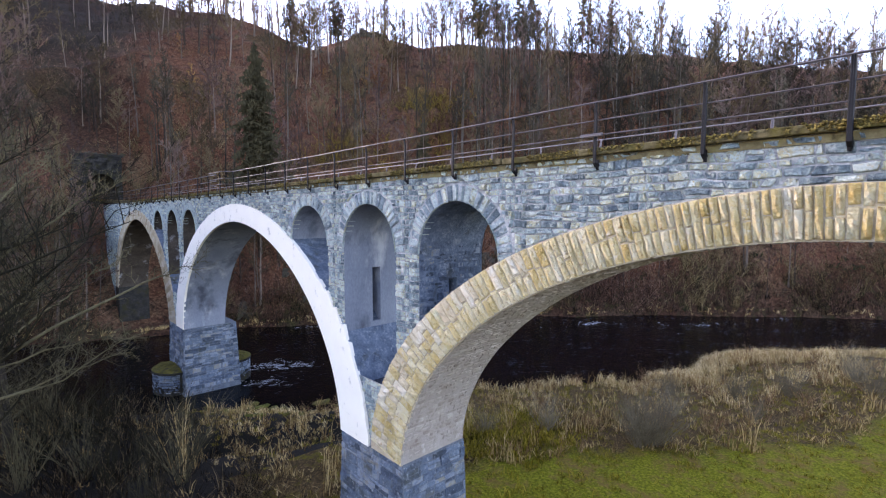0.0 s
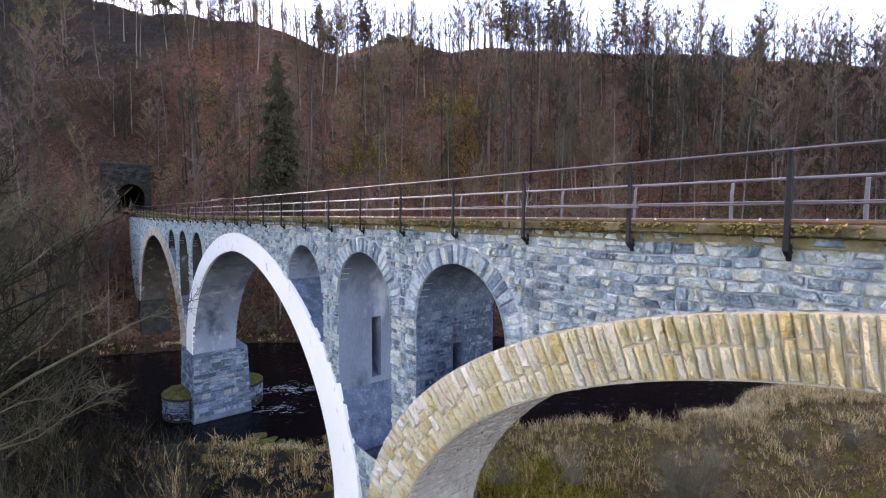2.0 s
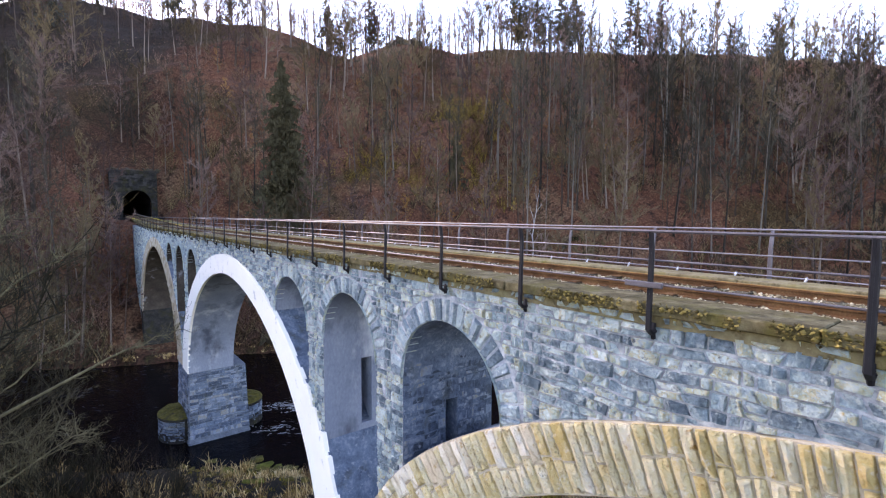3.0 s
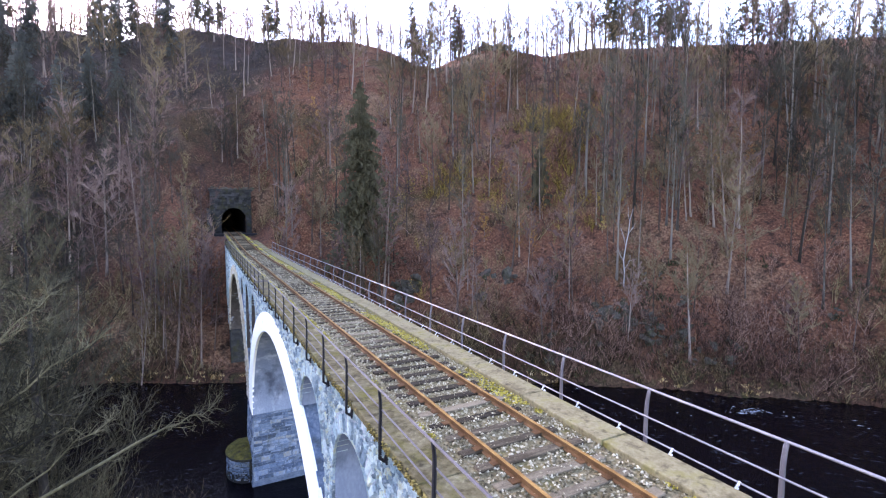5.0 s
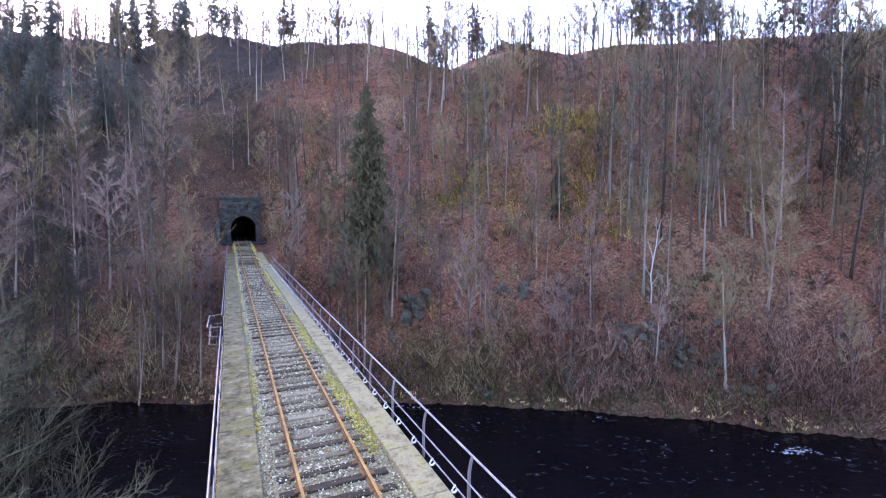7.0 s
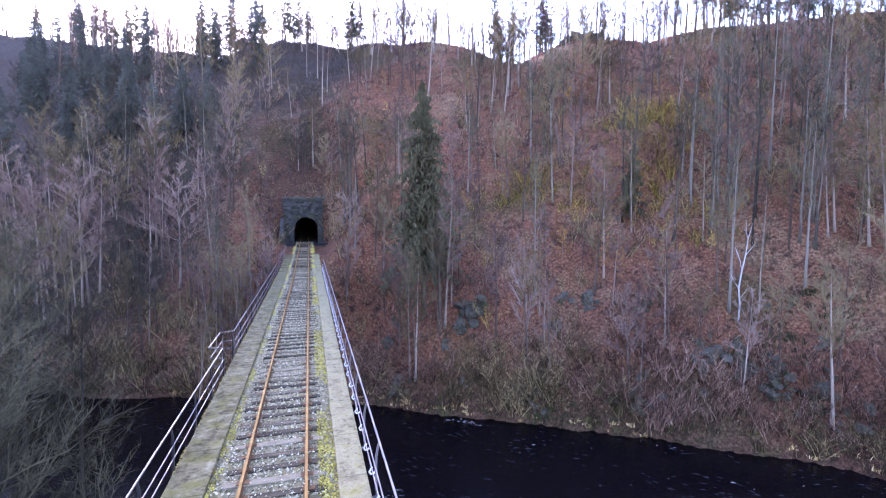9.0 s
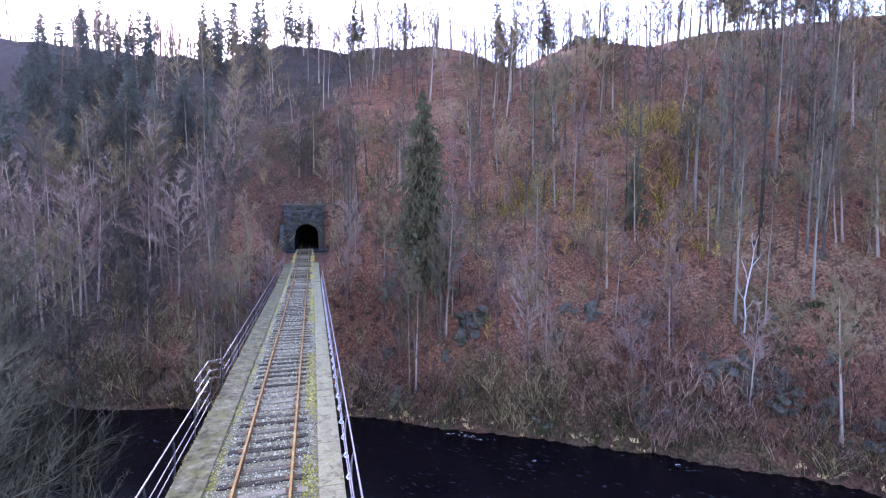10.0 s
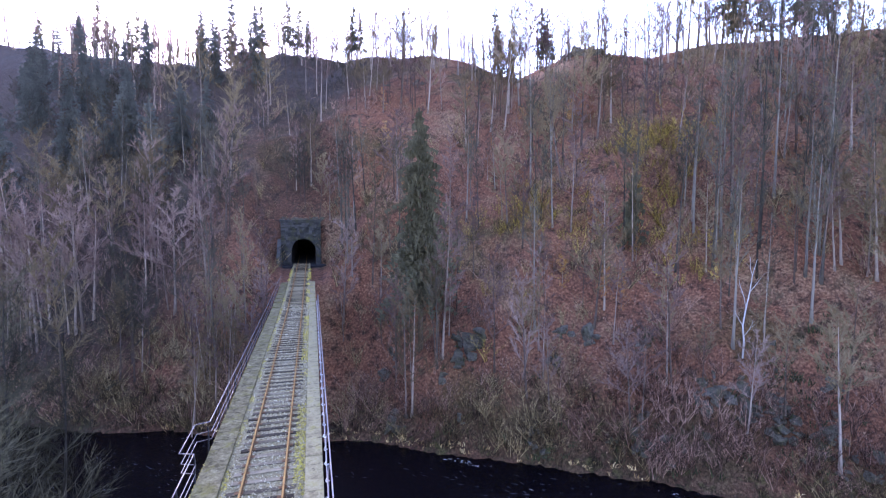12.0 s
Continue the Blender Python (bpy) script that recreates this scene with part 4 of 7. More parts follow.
# ---- tunnel ----
TY, TFLOOR = 103.2, rail_z(103.2) - 0.15
portal = thing("tunnel_portal", "dark sooty stone tunnel portal set into the slope", "tunnel portal")
R_T, SPR = 2.2, TFLOOR + 2.4
open_pts = [(TX0 - R_T, TFLOOR - 0.6), (TX0 - R_T - 0.05, SPR)] + [(TX0 - R_T * math.cos(t), SPR + 1.05 * R_T * math.sin(t)) for t in np.linspace(0, math.pi, 21)] + [(TX0 + R_T + 0.05, SPR), (TX0 + R_T, TFLOOR - 0.6)]


def portal_wall():
    xs = [TX0 - 4.1] + [p[0] for p in open_pts] + [TX0 + 3.2]
    top = TFLOOR + 7.9
    vv, ff = [], []
    outer = [(TX0 - 4.1, TFLOOR - 0.6)] + [(TX0 - 4.1, SPR)] + [(TX0 - 4.1 + 7.3 * k / 20, top) for k in range(21)] + [(TX0 + 3.2, SPR), (TX0 + 3.2, TFLOOR - 0.6)]
    for (a, b), (c, d) in zip(open_pts, outer):
        vv += [(a, TY, b), (c, TY, d), (a, TY + 3.6, b), (c, TY + 3.6, d)]
    for i in range(len(outer) - 1):
        ff += [(4 * i, 4 * i + 1, 4 * i + 5, 4 * i + 4), (4 * i + 1, 4 * i + 3, 4 * i + 7, 4 * i + 5), (4 * i + 2, 4 * i, 4 * i + 4, 4 * i + 6)]
    return mesh_of("portal_wall", vv, ff, M["dark_stone"])


obj("portal_wall", portal_wall(), portal, "rough dark stone head wall")
bm = bmesh.new()
box(bm, TX0 - 4.3, TX0 + 3.4, TY - 0.22, TY + 1.0, TFLOOR + 7.9, TFLOOR + 8.25, 0.05)
part("cornice", bm, M["dark_stone"], portal, "projecting stone cornice")
vv, ff = [], []
for (a, b) in open_pts:
    vv += [(a, TY + 0.2, b), (a, TY + 40, b)]
for i in range(len(open_pts) - 1):
    ff.append((2 * i, 2 * i + 1, 2 * i + 3, 2 * i + 2))
i = len(vv)
vv += [(a, TY + 40, b) for a, b in open_pts]
ff.append(tuple(range(i, len(vv))))
i = len(vv)
vv += [(TX0 - 2.6, TY - 0.8, TFLOOR - 0.25), (TX0 + 2.6, TY - 0.8, TFLOOR - 0.25), (TX0 + 2.6, TY + 40, TFLOOR - 0.25), (TX0 - 2.6, TY + 40, TFLOOR - 0.25)]
ff.append((i, i + 1, i + 2, i + 3))
obj("lining", mesh_of("lining", vv, ff, M["soot"]), portal, "soot-black tunnel lining")
bm = bmesh.new()
box(bm, TX0 - 4.7, TX0 - 4.05, TY - 4, TY + 0.5, TFLOOR - 0.6, TFLOOR + 4.6)
for vtx in bm.verts:
    if vtx.co.y < TY - 2 and vtx.co.z > TFLOOR + 2:
        vtx.co.z -= 3.2
part("wing_wall", bm, M["dark_stone"], portal, "sloping stone wing wall")
# added slab under the track that keeps light from leaking in
bm = bmesh.new()
box(bm, TX0 - 4.0, TX0 + 4.0, TY - 2.6, TY + 4, TFLOOR - 2.0, TFLOOR - 0.27)
part("threshold", bm, M["soot"], portal, "dark trodden floor at the tunnel mouth")
# portal stones in courses
pr = random.Random(6)
z = TFLOOR - 0.3
while z < TFLOOR + 7.8:
    h = pr.uniform(0.3, 0.45)
    x = TX0 - 4.1
    while x < TX0 + 3.15:
        w = min(pr.uniform(0.45, 0.9), TX0 + 3.2 - x)
        cx, cz = abs(x + w / 2 - TX0), z + h / 2
        inside = cx < R_T + 0.45 + w / 2 and cz < SPR + 0.1 or cz >= SPR + 0.1 and math.hypot(cx, (cz - SPR)) < 1.05 * R_T + 0.65
        if not inside and w > 0.15 and z + h < TFLOOR + 7.88:
            bm = bmesh.new()
            box(bm, x + 0.015, x + w - 0.015, TY - pr.uniform(0.03, 0.09), TY + 0.05, z + 0.012, z + h - 0.012, 0.012)
            part("block", bm, M["dark_stone"], portal)
        x += w
    z += h
for i in range(19):
    a0, a1 = math.pi * i / 19 + 0.01, math.pi * (i + 1) / 19 - 0.01
    bm = bmesh.new()
    r0, r1 = 1.0, 1.0 + 0.6 / R_T
    q = [(TX0 + R_T * r * math.cos(a), SPR + 1.05 * R_T * r * math.sin(a)) for r, a in ((r0, a0), (r1, a0), (r1, a1), (r0, a1))]
    vs = [bm.verts.new((x, y, z)) for y in (TY - 0.11, TY + 0.05) for x, z in q]
    for f in ((0, 1, 2, 3), (0, 4, 5, 1), (1, 5, 6, 2), (2, 6, 7, 3), (3, 7, 4, 0)):
        bm.faces.new([vs[k] for k in f])
    part("arch_block", bm, M["dark_stone"], portal)


# ---- trees ----
def bare_tree(seed, height, trunk_r, limbs=16, subs=6, twigs=5, crown_from=0.35, spread=0.28, lean=0.04, twig_r=0.012, sides=7, rise=(0.35, 1.0), droop=0.0, flat=False, stout=1.0, fine=1.0, wild=1.0):
    """Trunk and crown of a leafless tree at the origin, as lists of points and faces."""
    rd = random.Random(seed)
    tv, tf, cv, cf = [], [], [], []
    n = 9
    dx, dy = rd.uniform(-lean, lean), rd.uniform(-lean, lean)
    pts, p = [], Vector((0, 0, -0.6))
    for i in range(n + 1):
        pts.append(p.copy())
        p = p + Vector((dx + rd.uniform(-0.03, 0.03), dy + rd.uniform(-0.03, 0.03), 1)) * (height / n)
    rad = [trunk_r * (1 - 0.93 * (i / n) ** 0.9) * (1.35 if i == 0 else 1) for i in range(n + 1)]
    tube(tv, tf, pts, rad, sides)

    def at(k):
        k *= n
        i = min(int(k), n - 1)
        return pts[i].lerp(pts[i + 1], k - i), rad[i] + (rad[i + 1] - rad[i]) * (k - i)

    for l in range(limbs):
        k = crown_from + (0.98 - crown_from) * (l + rd.random() * 0.8) / limbs
        o, r0 = at(k)
        w = l * 2.4 + rd.uniform(-0.5, 0.5)
        up = rd.uniform(*rise) + 0.5 * k
        d = Vector((math.cos(w), math.sin(w), up)).normalized()
        ln = height * spread * (1.15 - 0.75 * (k - crown_from) / (1 - crown_from)) * rd.uniform(0.7, 1.15)
        q = [o]
        for s in range(4):
            d = (d + Vector((rd.uniform(-0.22, 0.22), rd.uniform(-0.22, 0.22), rd.uniform(-0.1, 0.22) - droop)) * wild).normalized()
            q.append(q[-1] + d * ln / 4)
        rr = max(min(r0 * 0.6, (0.02 + ln * 0.014) * stout), twig_r)
        tube(cv, cf, q, [rr, rr * 0.75, rr * 0.55, rr * 0.38, rr * 0.15 + 0.004], 4, False)
        for s in range(subs):
            m = 0.15 + 0.83 * (s + rd.random()) / subs
            i = min(int(m * 4), 3)
            b = q[i].lerp(q[i + 1], m * 4 - i)
            e = (d + Vector((rd.uniform(-1, 1), rd.uniform(-1, 1), rd.uniform(-0.35, 0.8)))).normalized()
            l2 = ln * rd.uniform(0.22, 0.45)
            mid = b + e * l2 * 0.5 + Vector((rd.uniform(-0.08, 0.08), rd.uniform(-0.08, 0.08), 0.04)) * l2 * (2 * wild - 1)
            end = b + (e + Vector((rd.uniform(-0.2, 0.2), rd.uniform(-0.2, 0.2), 0.15))).normalized() * l2
            r2 = max(rr * 0.3, twig_r * 0.55)
            if flat and wild <= 1:
                tube(cv, cf, [b, end], [r2, r2 * 0.4], 3, False)
            else:
                tube(cv, cf, [b, mid, end], [r2, r2 * 0.75, r2 * 0.4], 3, False)
            for t in range(twigs):
                g = b.lerp(end, rd.uniform(0.1, 1.0))
                h = (e + Vector((rd.uniform(-1, 1), rd.uniform(-1, 1), rd.uniform(-0.4, 0.9)))).normalized()
                l3 = l2 * rd.uniform(0.3, 0.7) * fine
                a = h.orthogonal().normalized() * twig_r * 0.75
                c = h.cross(a).normalized() * twig_r * 0.75
                i0 = len(cv)
                if flat:
                    w2 = rd.uniform(0, 6.28)
                    a = (a * math.cos(w2) + c * math.sin(w2)) * 1.3
                    cv.extend([g + a, g - a, g + h * l3])
                    cf.append((i0, i0 + 1, i0 + 2))
                    continue
                cv.extend([g + a, g - a * 0.5 + c * 0.87, g - a * 0.5 - c * 0.87, g + h * l3])
                cf.extend([(i0, i0 + 1, i0 + 3), (i0 + 1, i0 + 2, i0 + 3), (i0 + 2, i0, i0 + 3)])
    return (tv, tf), (cv, cf)


def tree_thing(name, label, trunk, crown, bark, twig, group="", leaves=None):
    t = thing(name, label, "tree", group)
    obj("trunk", mesh_of("trunk", *trunk, bark, True), t)
    obj("crown", mesh_of("crown", *crown, twig), t)
    if leaves:
        obj("foliage", mesh_of("foliage", *leaves, M["russet"]), t, "russet leaves still hanging")
    return t


def leaves_on(crown, seed, count, size):
    """Small dead leaves hanging on the twigs of a crown."""
    rd = random.Random(seed)
    pts = crown[0]
    vv, ff = [], []
    for _ in range(count):
        c = Vector(rd.choice(pts)) + Vector((rd.uniform(-0.15, 0.15), rd.uniform(-0.15, 0.15), rd.uniform(-0.15, 0.1)))
        a = Vector((rd.uniform(-1, 1), rd.uniform(-1, 1), rd.uniform(-1, 1))).normalized() * size * rd.uniform(0.6, 1.3)
        b = a.orthogonal().normalized() * size * 0.6
        i0 = len(vv)
        vv += [c - a, c + b, c + a, c - b]
        ff.append((i0, i0 + 1, i0 + 2, i0 + 3))
    return vv, ff


def spruce(seed, height, base_r, bare=0.12, tiers=34, droop=-0.35, fill=1.0, power=0.85, sprays=7):
    """Boughs in uneven whorls, each hung with many small needle sprays."""
    rd = random.Random(seed)
    tv, tf, cv, cf = [], [], [], []
    tube(tv, tf, [Vector((0, 0, -0.5)), Vector((0.05, 0, height * 0.5)), Vector((0, 0, height))], [height * 0.012, height * 0.008, 0.03], 7)
    for t in range(tiers):
        k = t / (tiers - 1)
        z0 = height * (bare + (0.985 - bare) * k)
        R = base_r * (1 - k) ** power * rd.uniform(0.7, 1.1) + 0.15
        for b in range(int(6 + 5 * (1 - k))):
            if rd.random() > fill:
                continue
            z = z0 + rd.uniform(-0.03, 0.03) * height * (1 - 0.7 * k)
            w = rd.uniform(0, 2 * math.pi)
            ln = R * rd.uniform(0.5, 1.15)
            d = Vector((math.cos(w), math.sin(w), 0))
            root = Vector((0, 0, z))
            tip = root + d * ln + Vector((0, 0, droop * ln + 0.6 * k * ln + rd.uniform(-0.25, 0.25)))
            side = Vector((-d.y, d.x, 0))
            for q in range(sprays):
                m = (q + rd.uniform(0.2, 0.9)) / sprays
                c = root.lerp(tip, m) + Vector((0, 0, 0.12 * ln * math.sin(m * 3.1)))
                c = c + side * rd.uniform(-0.22, 0.22) * ln * (1.1 - m)
                wd = (0.12 + 0.13 * ln * (1.15 - m)) * rd.uniform(0.45, 1.1)
                f = (d + side * rd.uniform(-0.9, 0.9)).normalized()
                g = Vector((-f.y, f.x, 0))
                hang = rd.uniform(0.25, 0.75) + 0.3 * wd
                i0 = len(cv)
                cv.extend([c + g * wd, c + f * (0.16 + 0.08 * ln), c - g * wd, c - f * 0.12, c + g * rd.uniform(-0.3, 0.3) * wd + Vector((0, 0, -hang))])
                cf.extend([(i0, i0 + 1, i0 + 2), (i0, i0 + 4, i0 + 2), (i0 + 1, i0 + 4, i0 + 3)])
    return (tv, tf), (cv, cf)


def place(x, y, sc=1.0, turn=0.0, dz=0.0):
    return pose(x, y, ground_z(x, y) + dz, 0, 0, turn) @ Matrix.Diagonal((sc, sc, sc, 1))


def scatter(kinds, x, y, sc, rd, dz=0.0, tip=4):
    src = rd.choice(kinds)
    c = copy_thing(src, pose(x, y, ground_z(x, y) + dz, rd.uniform(-tip, tip), rd.uniform(-tip, tip), rd.uniform(0, 360)))
    c.scale = (sc, sc, sc * rd.uniform(0.92, 1.12))
    return c


def un(u, n):
    q = UD * u + ND * n
    return q.x, q.y


def clear_of_line(x, y, gap=5.5):
    return not (abs(x - 0.2) < gap and y < 104.5)


LBL = "bare deciduous tree with pale trunk on the leaf-strewn slope"
TW = 0.030
slope_src = [bare_tree(11 + k, 15, 0.16, 14, 7, 13, 0.26 + 0.08 * (k % 3), 0.25 + 0.02 * (k % 2), 0.05, TW, 6, flat=True, stout=0.7, fine=1.5) for k in range(5)]
slim_src = [bare_tree(31 + k, 14, 0.11, 10, 6, 11, 0.42, 0.18, 0.07, TW, 5, flat=True, stout=0.7, fine=1.5) for k in range(4)]
crest_src = [bare_tree(51 + k, 13.5, 0.27, 13, 5, 8, 0.28, 0.24, 0.03, 0.036, 6, (1.3, 2.6), flat=True, stout=1.3, fine=1.3) for k in range(5)]
slope_kinds = [tree_thing("forest_tree", LBL, a, b, M["bark"], M["twig" if k % 5 < 2 else "twig_olive"], "trees on the slope") for k, (a, b) in enumerate(slope_src)]
slim_kinds = [tree_thing("forest_tree", LBL, a, b, M["bark"], M["twig" if k % 2 else "twig_olive"], "trees on the slope") for k, (a, b) in enumerate(slim_src)]
ridge_kinds = [tree_thing("ridge_tree", "slim bare tree standing on the hill's crest", a, b, M["bark"], M["twig"], "trees on the crest") for a, b in crest_src]
russet_src = [bare_tree(71 + k, 5.0, 0.06, 10, 6, 4, 0.12, 0.34, 0.08, 0.018, 5) for k in range(2)]
russet_kinds = [tree_thing("young_beech", "young beech holding russet dead leaves on the slope", a, b, M["bark"], M["twig"], "young beeches", leaves_on(b, k, 420, 0.10)) for k, (a, b) in enumerate(russet_src)]
big = tree_thing("spruce", "tall dark green spruce rising out of the bare wood", *spruce(3, 32, 6.4, 0.25, 74, -0.6, 0.62, 0.8, 11), M["bark"], M["needles"], "conifers")
big.matrix_basis = place(15.6, 70.2)
yew = tree_thing("yew", "small dark evergreen among bare trunks on the slope", *spruce(9, 8, 1.7, 0.03, 24, -0.1, 0.6, 0.4, 8), M["bark"], M["needles"], "conifers")
yew.matrix_basis = place(45.6, 66.6, 1.2)
ridge_conifers = [tree_thing("ridge_conifer", "sparse dark conifer on the hill's crest", *spruce(5 + k, 14 + 2 * k, 2.3 + 0.5 * k, 0.14 + 0.05 * k, 24, -0.3, 0.42, 0.85, 6), M["bark"], M["needles"], "conifers on the crest") for k in range(3)]

# a dead birch and a few marked trunks that stand out of the wood
bv, bf, rq = [], [], random.Random(93)
tube(bv, bf, [Vector(p) for p in ((0, 0, -0.4), (0.1, 0, 1.6), (-0.12, 0.05, 3.2), (0.2, 0.1, 5.0), (0.55, 0.05, 6.6), (0.75, 0, 8.2), (1.25, 0, 9.8))], (0.12, 0.11, 0.10, 0.09, 0.075, 0.05, 0.02), 8)
for base, tip, r in (((0.2, 0.1, 5.0), (-0.75, 0.2, 7.4), 0.06), ((0.55, 0.05, 6.6), (1.75, 0.1, 7.9), 0.05), ((-0.12, 0.05, 3.2), (-1.1, 0.1, 4.4), 0.05), ((0.75, 0, 8.2), (0.45, 0.1, 9.9), 0.04), ((0.1, 0, 2.2), (1.0, -0.1, 3.6), 0.04)):
    o, e = Vector(base), Vector(tip)
    mid = o.lerp(e, 0.5) + Vector((rq.uniform(-0.2, 0.2), rq.uniform(-0.2, 0.2), -0.12))
    tube(bv, bf, [o, mid, e], [r, r * 0.75, r * 0.3], 6)
    for _ in range(5):
        g = mid.lerp(e, rq.random())
        tube(bv, bf, [g, g + (e - mid).normalized() * 0.4 + Vector((rq.uniform(-0.5, 0.5), rq.uniform(-0.5, 0.5), rq.uniform(0, 0.5)))], [0.014, 0.006], 3, False)
birch = tagged(new("dead_birch", mesh_of("dead_birch", bv, bf, M["birch"], True)), "dead white birch with a crooked forked top on the slope", "tree")
birch.matrix_basis = place(46.9, 49.6, 1.1, -35) @ Matrix.Diagonal((0.7, 0.7, 1, 1))
for x, y, h, k in ((50.4, 58.5, 0.85, 0), (58.3, 50.2, 1.0, 1), (56.2, 51.5, 1.05, 2), (58.3, 64.5, 0.8, 3), (36.0, 57.2, 0.8, 1), (39.0, 51.7, 0.95, 2), (27.9, 60.3, 0.9, 3), (44.4, 65.0, 0.95, 0), (40.3, 68.9, 0.75, 1), (55.1, 58.1, 1.0, 2), (63.2, 48.5, 1.0, 3), (16.8, 66.4, 1.05, 0), (-1.0, 111.8, 0.9, 1), (-25.7, 99.0, 1.15, 2), (-13.3, 92.9, 0.9, 3), (37.5, 76.4, 0.75, 0), (5.4, 106, 0.9, 1), (13.6, 66.2, 0.9, 2), (17.6, 67.4, 1.0, 0), (12.0, 68.5, 1.0, 3), (19.2, 68.8, 0.9, 1)):
    c = copy_thing(slim_kinds[k], place(x, y, 1, 70 * k))
    c.scale = (h, h, h * 1.05)

# tall straight trunks with small high crowns
tall_src = [bare_tree(171 + k, 23, 0.19 + 0.02 * (k % 3), 11, 5, 11, 0.40 + 0.06 * (k % 2), 0.20, 0.05, TW, 6, (1.0, 2.2), flat=True, stout=0.8, fine=1.5) for k in range(5)]
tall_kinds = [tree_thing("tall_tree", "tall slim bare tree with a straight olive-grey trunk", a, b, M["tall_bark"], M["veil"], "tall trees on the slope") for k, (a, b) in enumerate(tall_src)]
for k, (x, y) in enumerate(((58.1, 49.9), (45.4, 66.3), (16.9, 66.3), (-13.6, 92.6), (-26.3, 109.3))):
    tall_kinds[k].matrix_basis = place(x, y, (1.0, 0.85, 0.7, 1.1, 1.0)[k], 50 * k)
for k, (x, y, sc) in enumerate(((-0.5, 114.2, 0.75), (13.8, 75.9, 0.7), (7.7, 82.1, 0.65), (28.2, 62.0, 0.7), (44.3, 66.9, 0.8), (57.4, 51.2, 0.9), (60.5, 52.0, 0.85), (62.0, 55.5, 1.0), (52.5, 63.0, 0.8), (53.3, 64.2, 0.75), (66.0, 50.0, 0.9), (69.5, 53.0, 1.0))):
    copy_thing(tall_kinds[k % 5], place(x, y, sc, 77 * k))
rt = random.Random(404)
made = 0
while made < 175:
    if made < 105:
        u, s = rt.uniform(8, 100), rt.uniform(6, 48)
    elif made < 140:
        u, s = rt.uniform(-42, 8), rt.uniform(4, 60)
    else:
        u, s = rt.uniform(-105, -42), rt.uniform(2, 45)
    x, y = un(u, interp(FAR_BANK, u) + s)
    if not clear_of_line(x, y, 6.5) or noise.noise((u * 0.07, s * 0.07, 19.0)) < rt.uniform(-0.5, 0.25):
        continue
    scatter(tall_kinds, x, y, rt.uniform(0.55, 1.05) * (1.0 if u > 0 else 0.85), rt, 0, 3)
    made += 1

rd = random.Random(77)
for k in slope_kinds + slim_kinds + ridge_kinds + ridge_conifers + russet_kinds:   # the first of each stands in the wood too
    u = rd.uniform(-50, 60)
    far = 132 - interp(FAR_BANK, u) if k in ridge_kinds or k in ridge_conifers else rd.uniform(30, 60)
    x, y = un(u, interp(FAR_BANK, u) + far)
    k.matrix_basis = place(x, y)


side_conifers = [tree_thing("slope_conifer", "dark conifer standing in the shaded wood", *spruce(15 + k, 20, 4.8, 0.12, 34, -0.5, 0.95, 0.8, 9), M["dark_bark"], M["dark_needles"], "conifers on the slope") for k in range(2)]
for k, (u, s, sc) in enumerate(((-97, 44, 0.8), (-112, 46, 0.9), (-120, 40, 0.9))):
    x, y = un(u, interp(FAR_BANK, u) + s)
    if k < 2:
        side_conifers[k].matrix_basis = place(x, y, sc)
    else:
        scatter(side_conifers, x, y, sc, rd, 0, 2)


def density(u, s):
    return noise.noise((u * 0.045, s * 0.06, 11.0))


made = 0
while made < 215:
    u, s = rd.uniform(-110, 95), 1.5 + 70 * rd.random() ** 1.3
    x, y = un(u, interp(FAR_BANK, u) + s)
    if not clear_of_line(x, y) or (abs(x - 15.6) < 2.5 and abs(y - 70) < 2.5) or density(u, s) < rd.uniform(-0.6, 0.1):
        continue
    scatter(slope_kinds if rd.random() < 0.55 else slim_kinds, x, y, rd.uniform(0.6, 1.2) * (1.0 + 0.25 * min(1.0, s / 40)), rd)
    made += 1
for i in range(48):
    if i < 28:      # tall trees by the river above the bridge
        u, s, sc = rd.uniform(-100, -42), rd.uniform(1, 24), rd.uniform(1.05, 1.45)
    else:           # and high up the slope below it
        u, s, sc = rd.uniform(15, 95), rd.uniform(14, 44), rd.uniform(1.1, 1.4)
    x, y = un(u, interp(FAR_BANK, u) + s)
    if clear_of_line(x, y, 8):
        scatter(slope_kinds, x, y, sc, rd)
for i in range(46):
    u, s = rd.uniform(-60, 70), rd.uniform(4, 66)
    x, y = un(u, interp(FAR_BANK, u) + s)
    if clear_of_line(x, y, 7):
        scatter(russet_kinds, x, y, rd.uniform(0.5, 1.1), rd)
for x, y in ((51.5, 91), (52.7, 92.4), (53.5, 90.5), (50.5, 93)):
    scatter(russet_kinds, x, y, 1.1, rd)
ochre = thing("young_birch", "young birch holding yellow-ochre dead leaves on the slope", "tree", "young birches")
obj("trunk", mesh_of("trunk", *russet_src[0][0], M["bark"], True), ochre)
obj("crown", mesh_of("crown", *russet_src[0][1], M["twig_olive"]), ochre)
obj("foliage", mesh_of("foliage", *leaves_on(russet_src[0][1], 9, 420, 0.10), M["ochre_leaf"]), ochre, "ochre leaves still hanging")
ochre.matrix_basis = place(60.3, 76.0, 0.9)
for x, y, sc in ((59.2, 74.6, 0.7), (61.5, 75.2, 0.8), (52.5, 60.2, 0.7), (51.6, 61.4, 0.6), (50.0, 56.8, 0.6)):
    scatter([ochre], x, y, sc, rd)
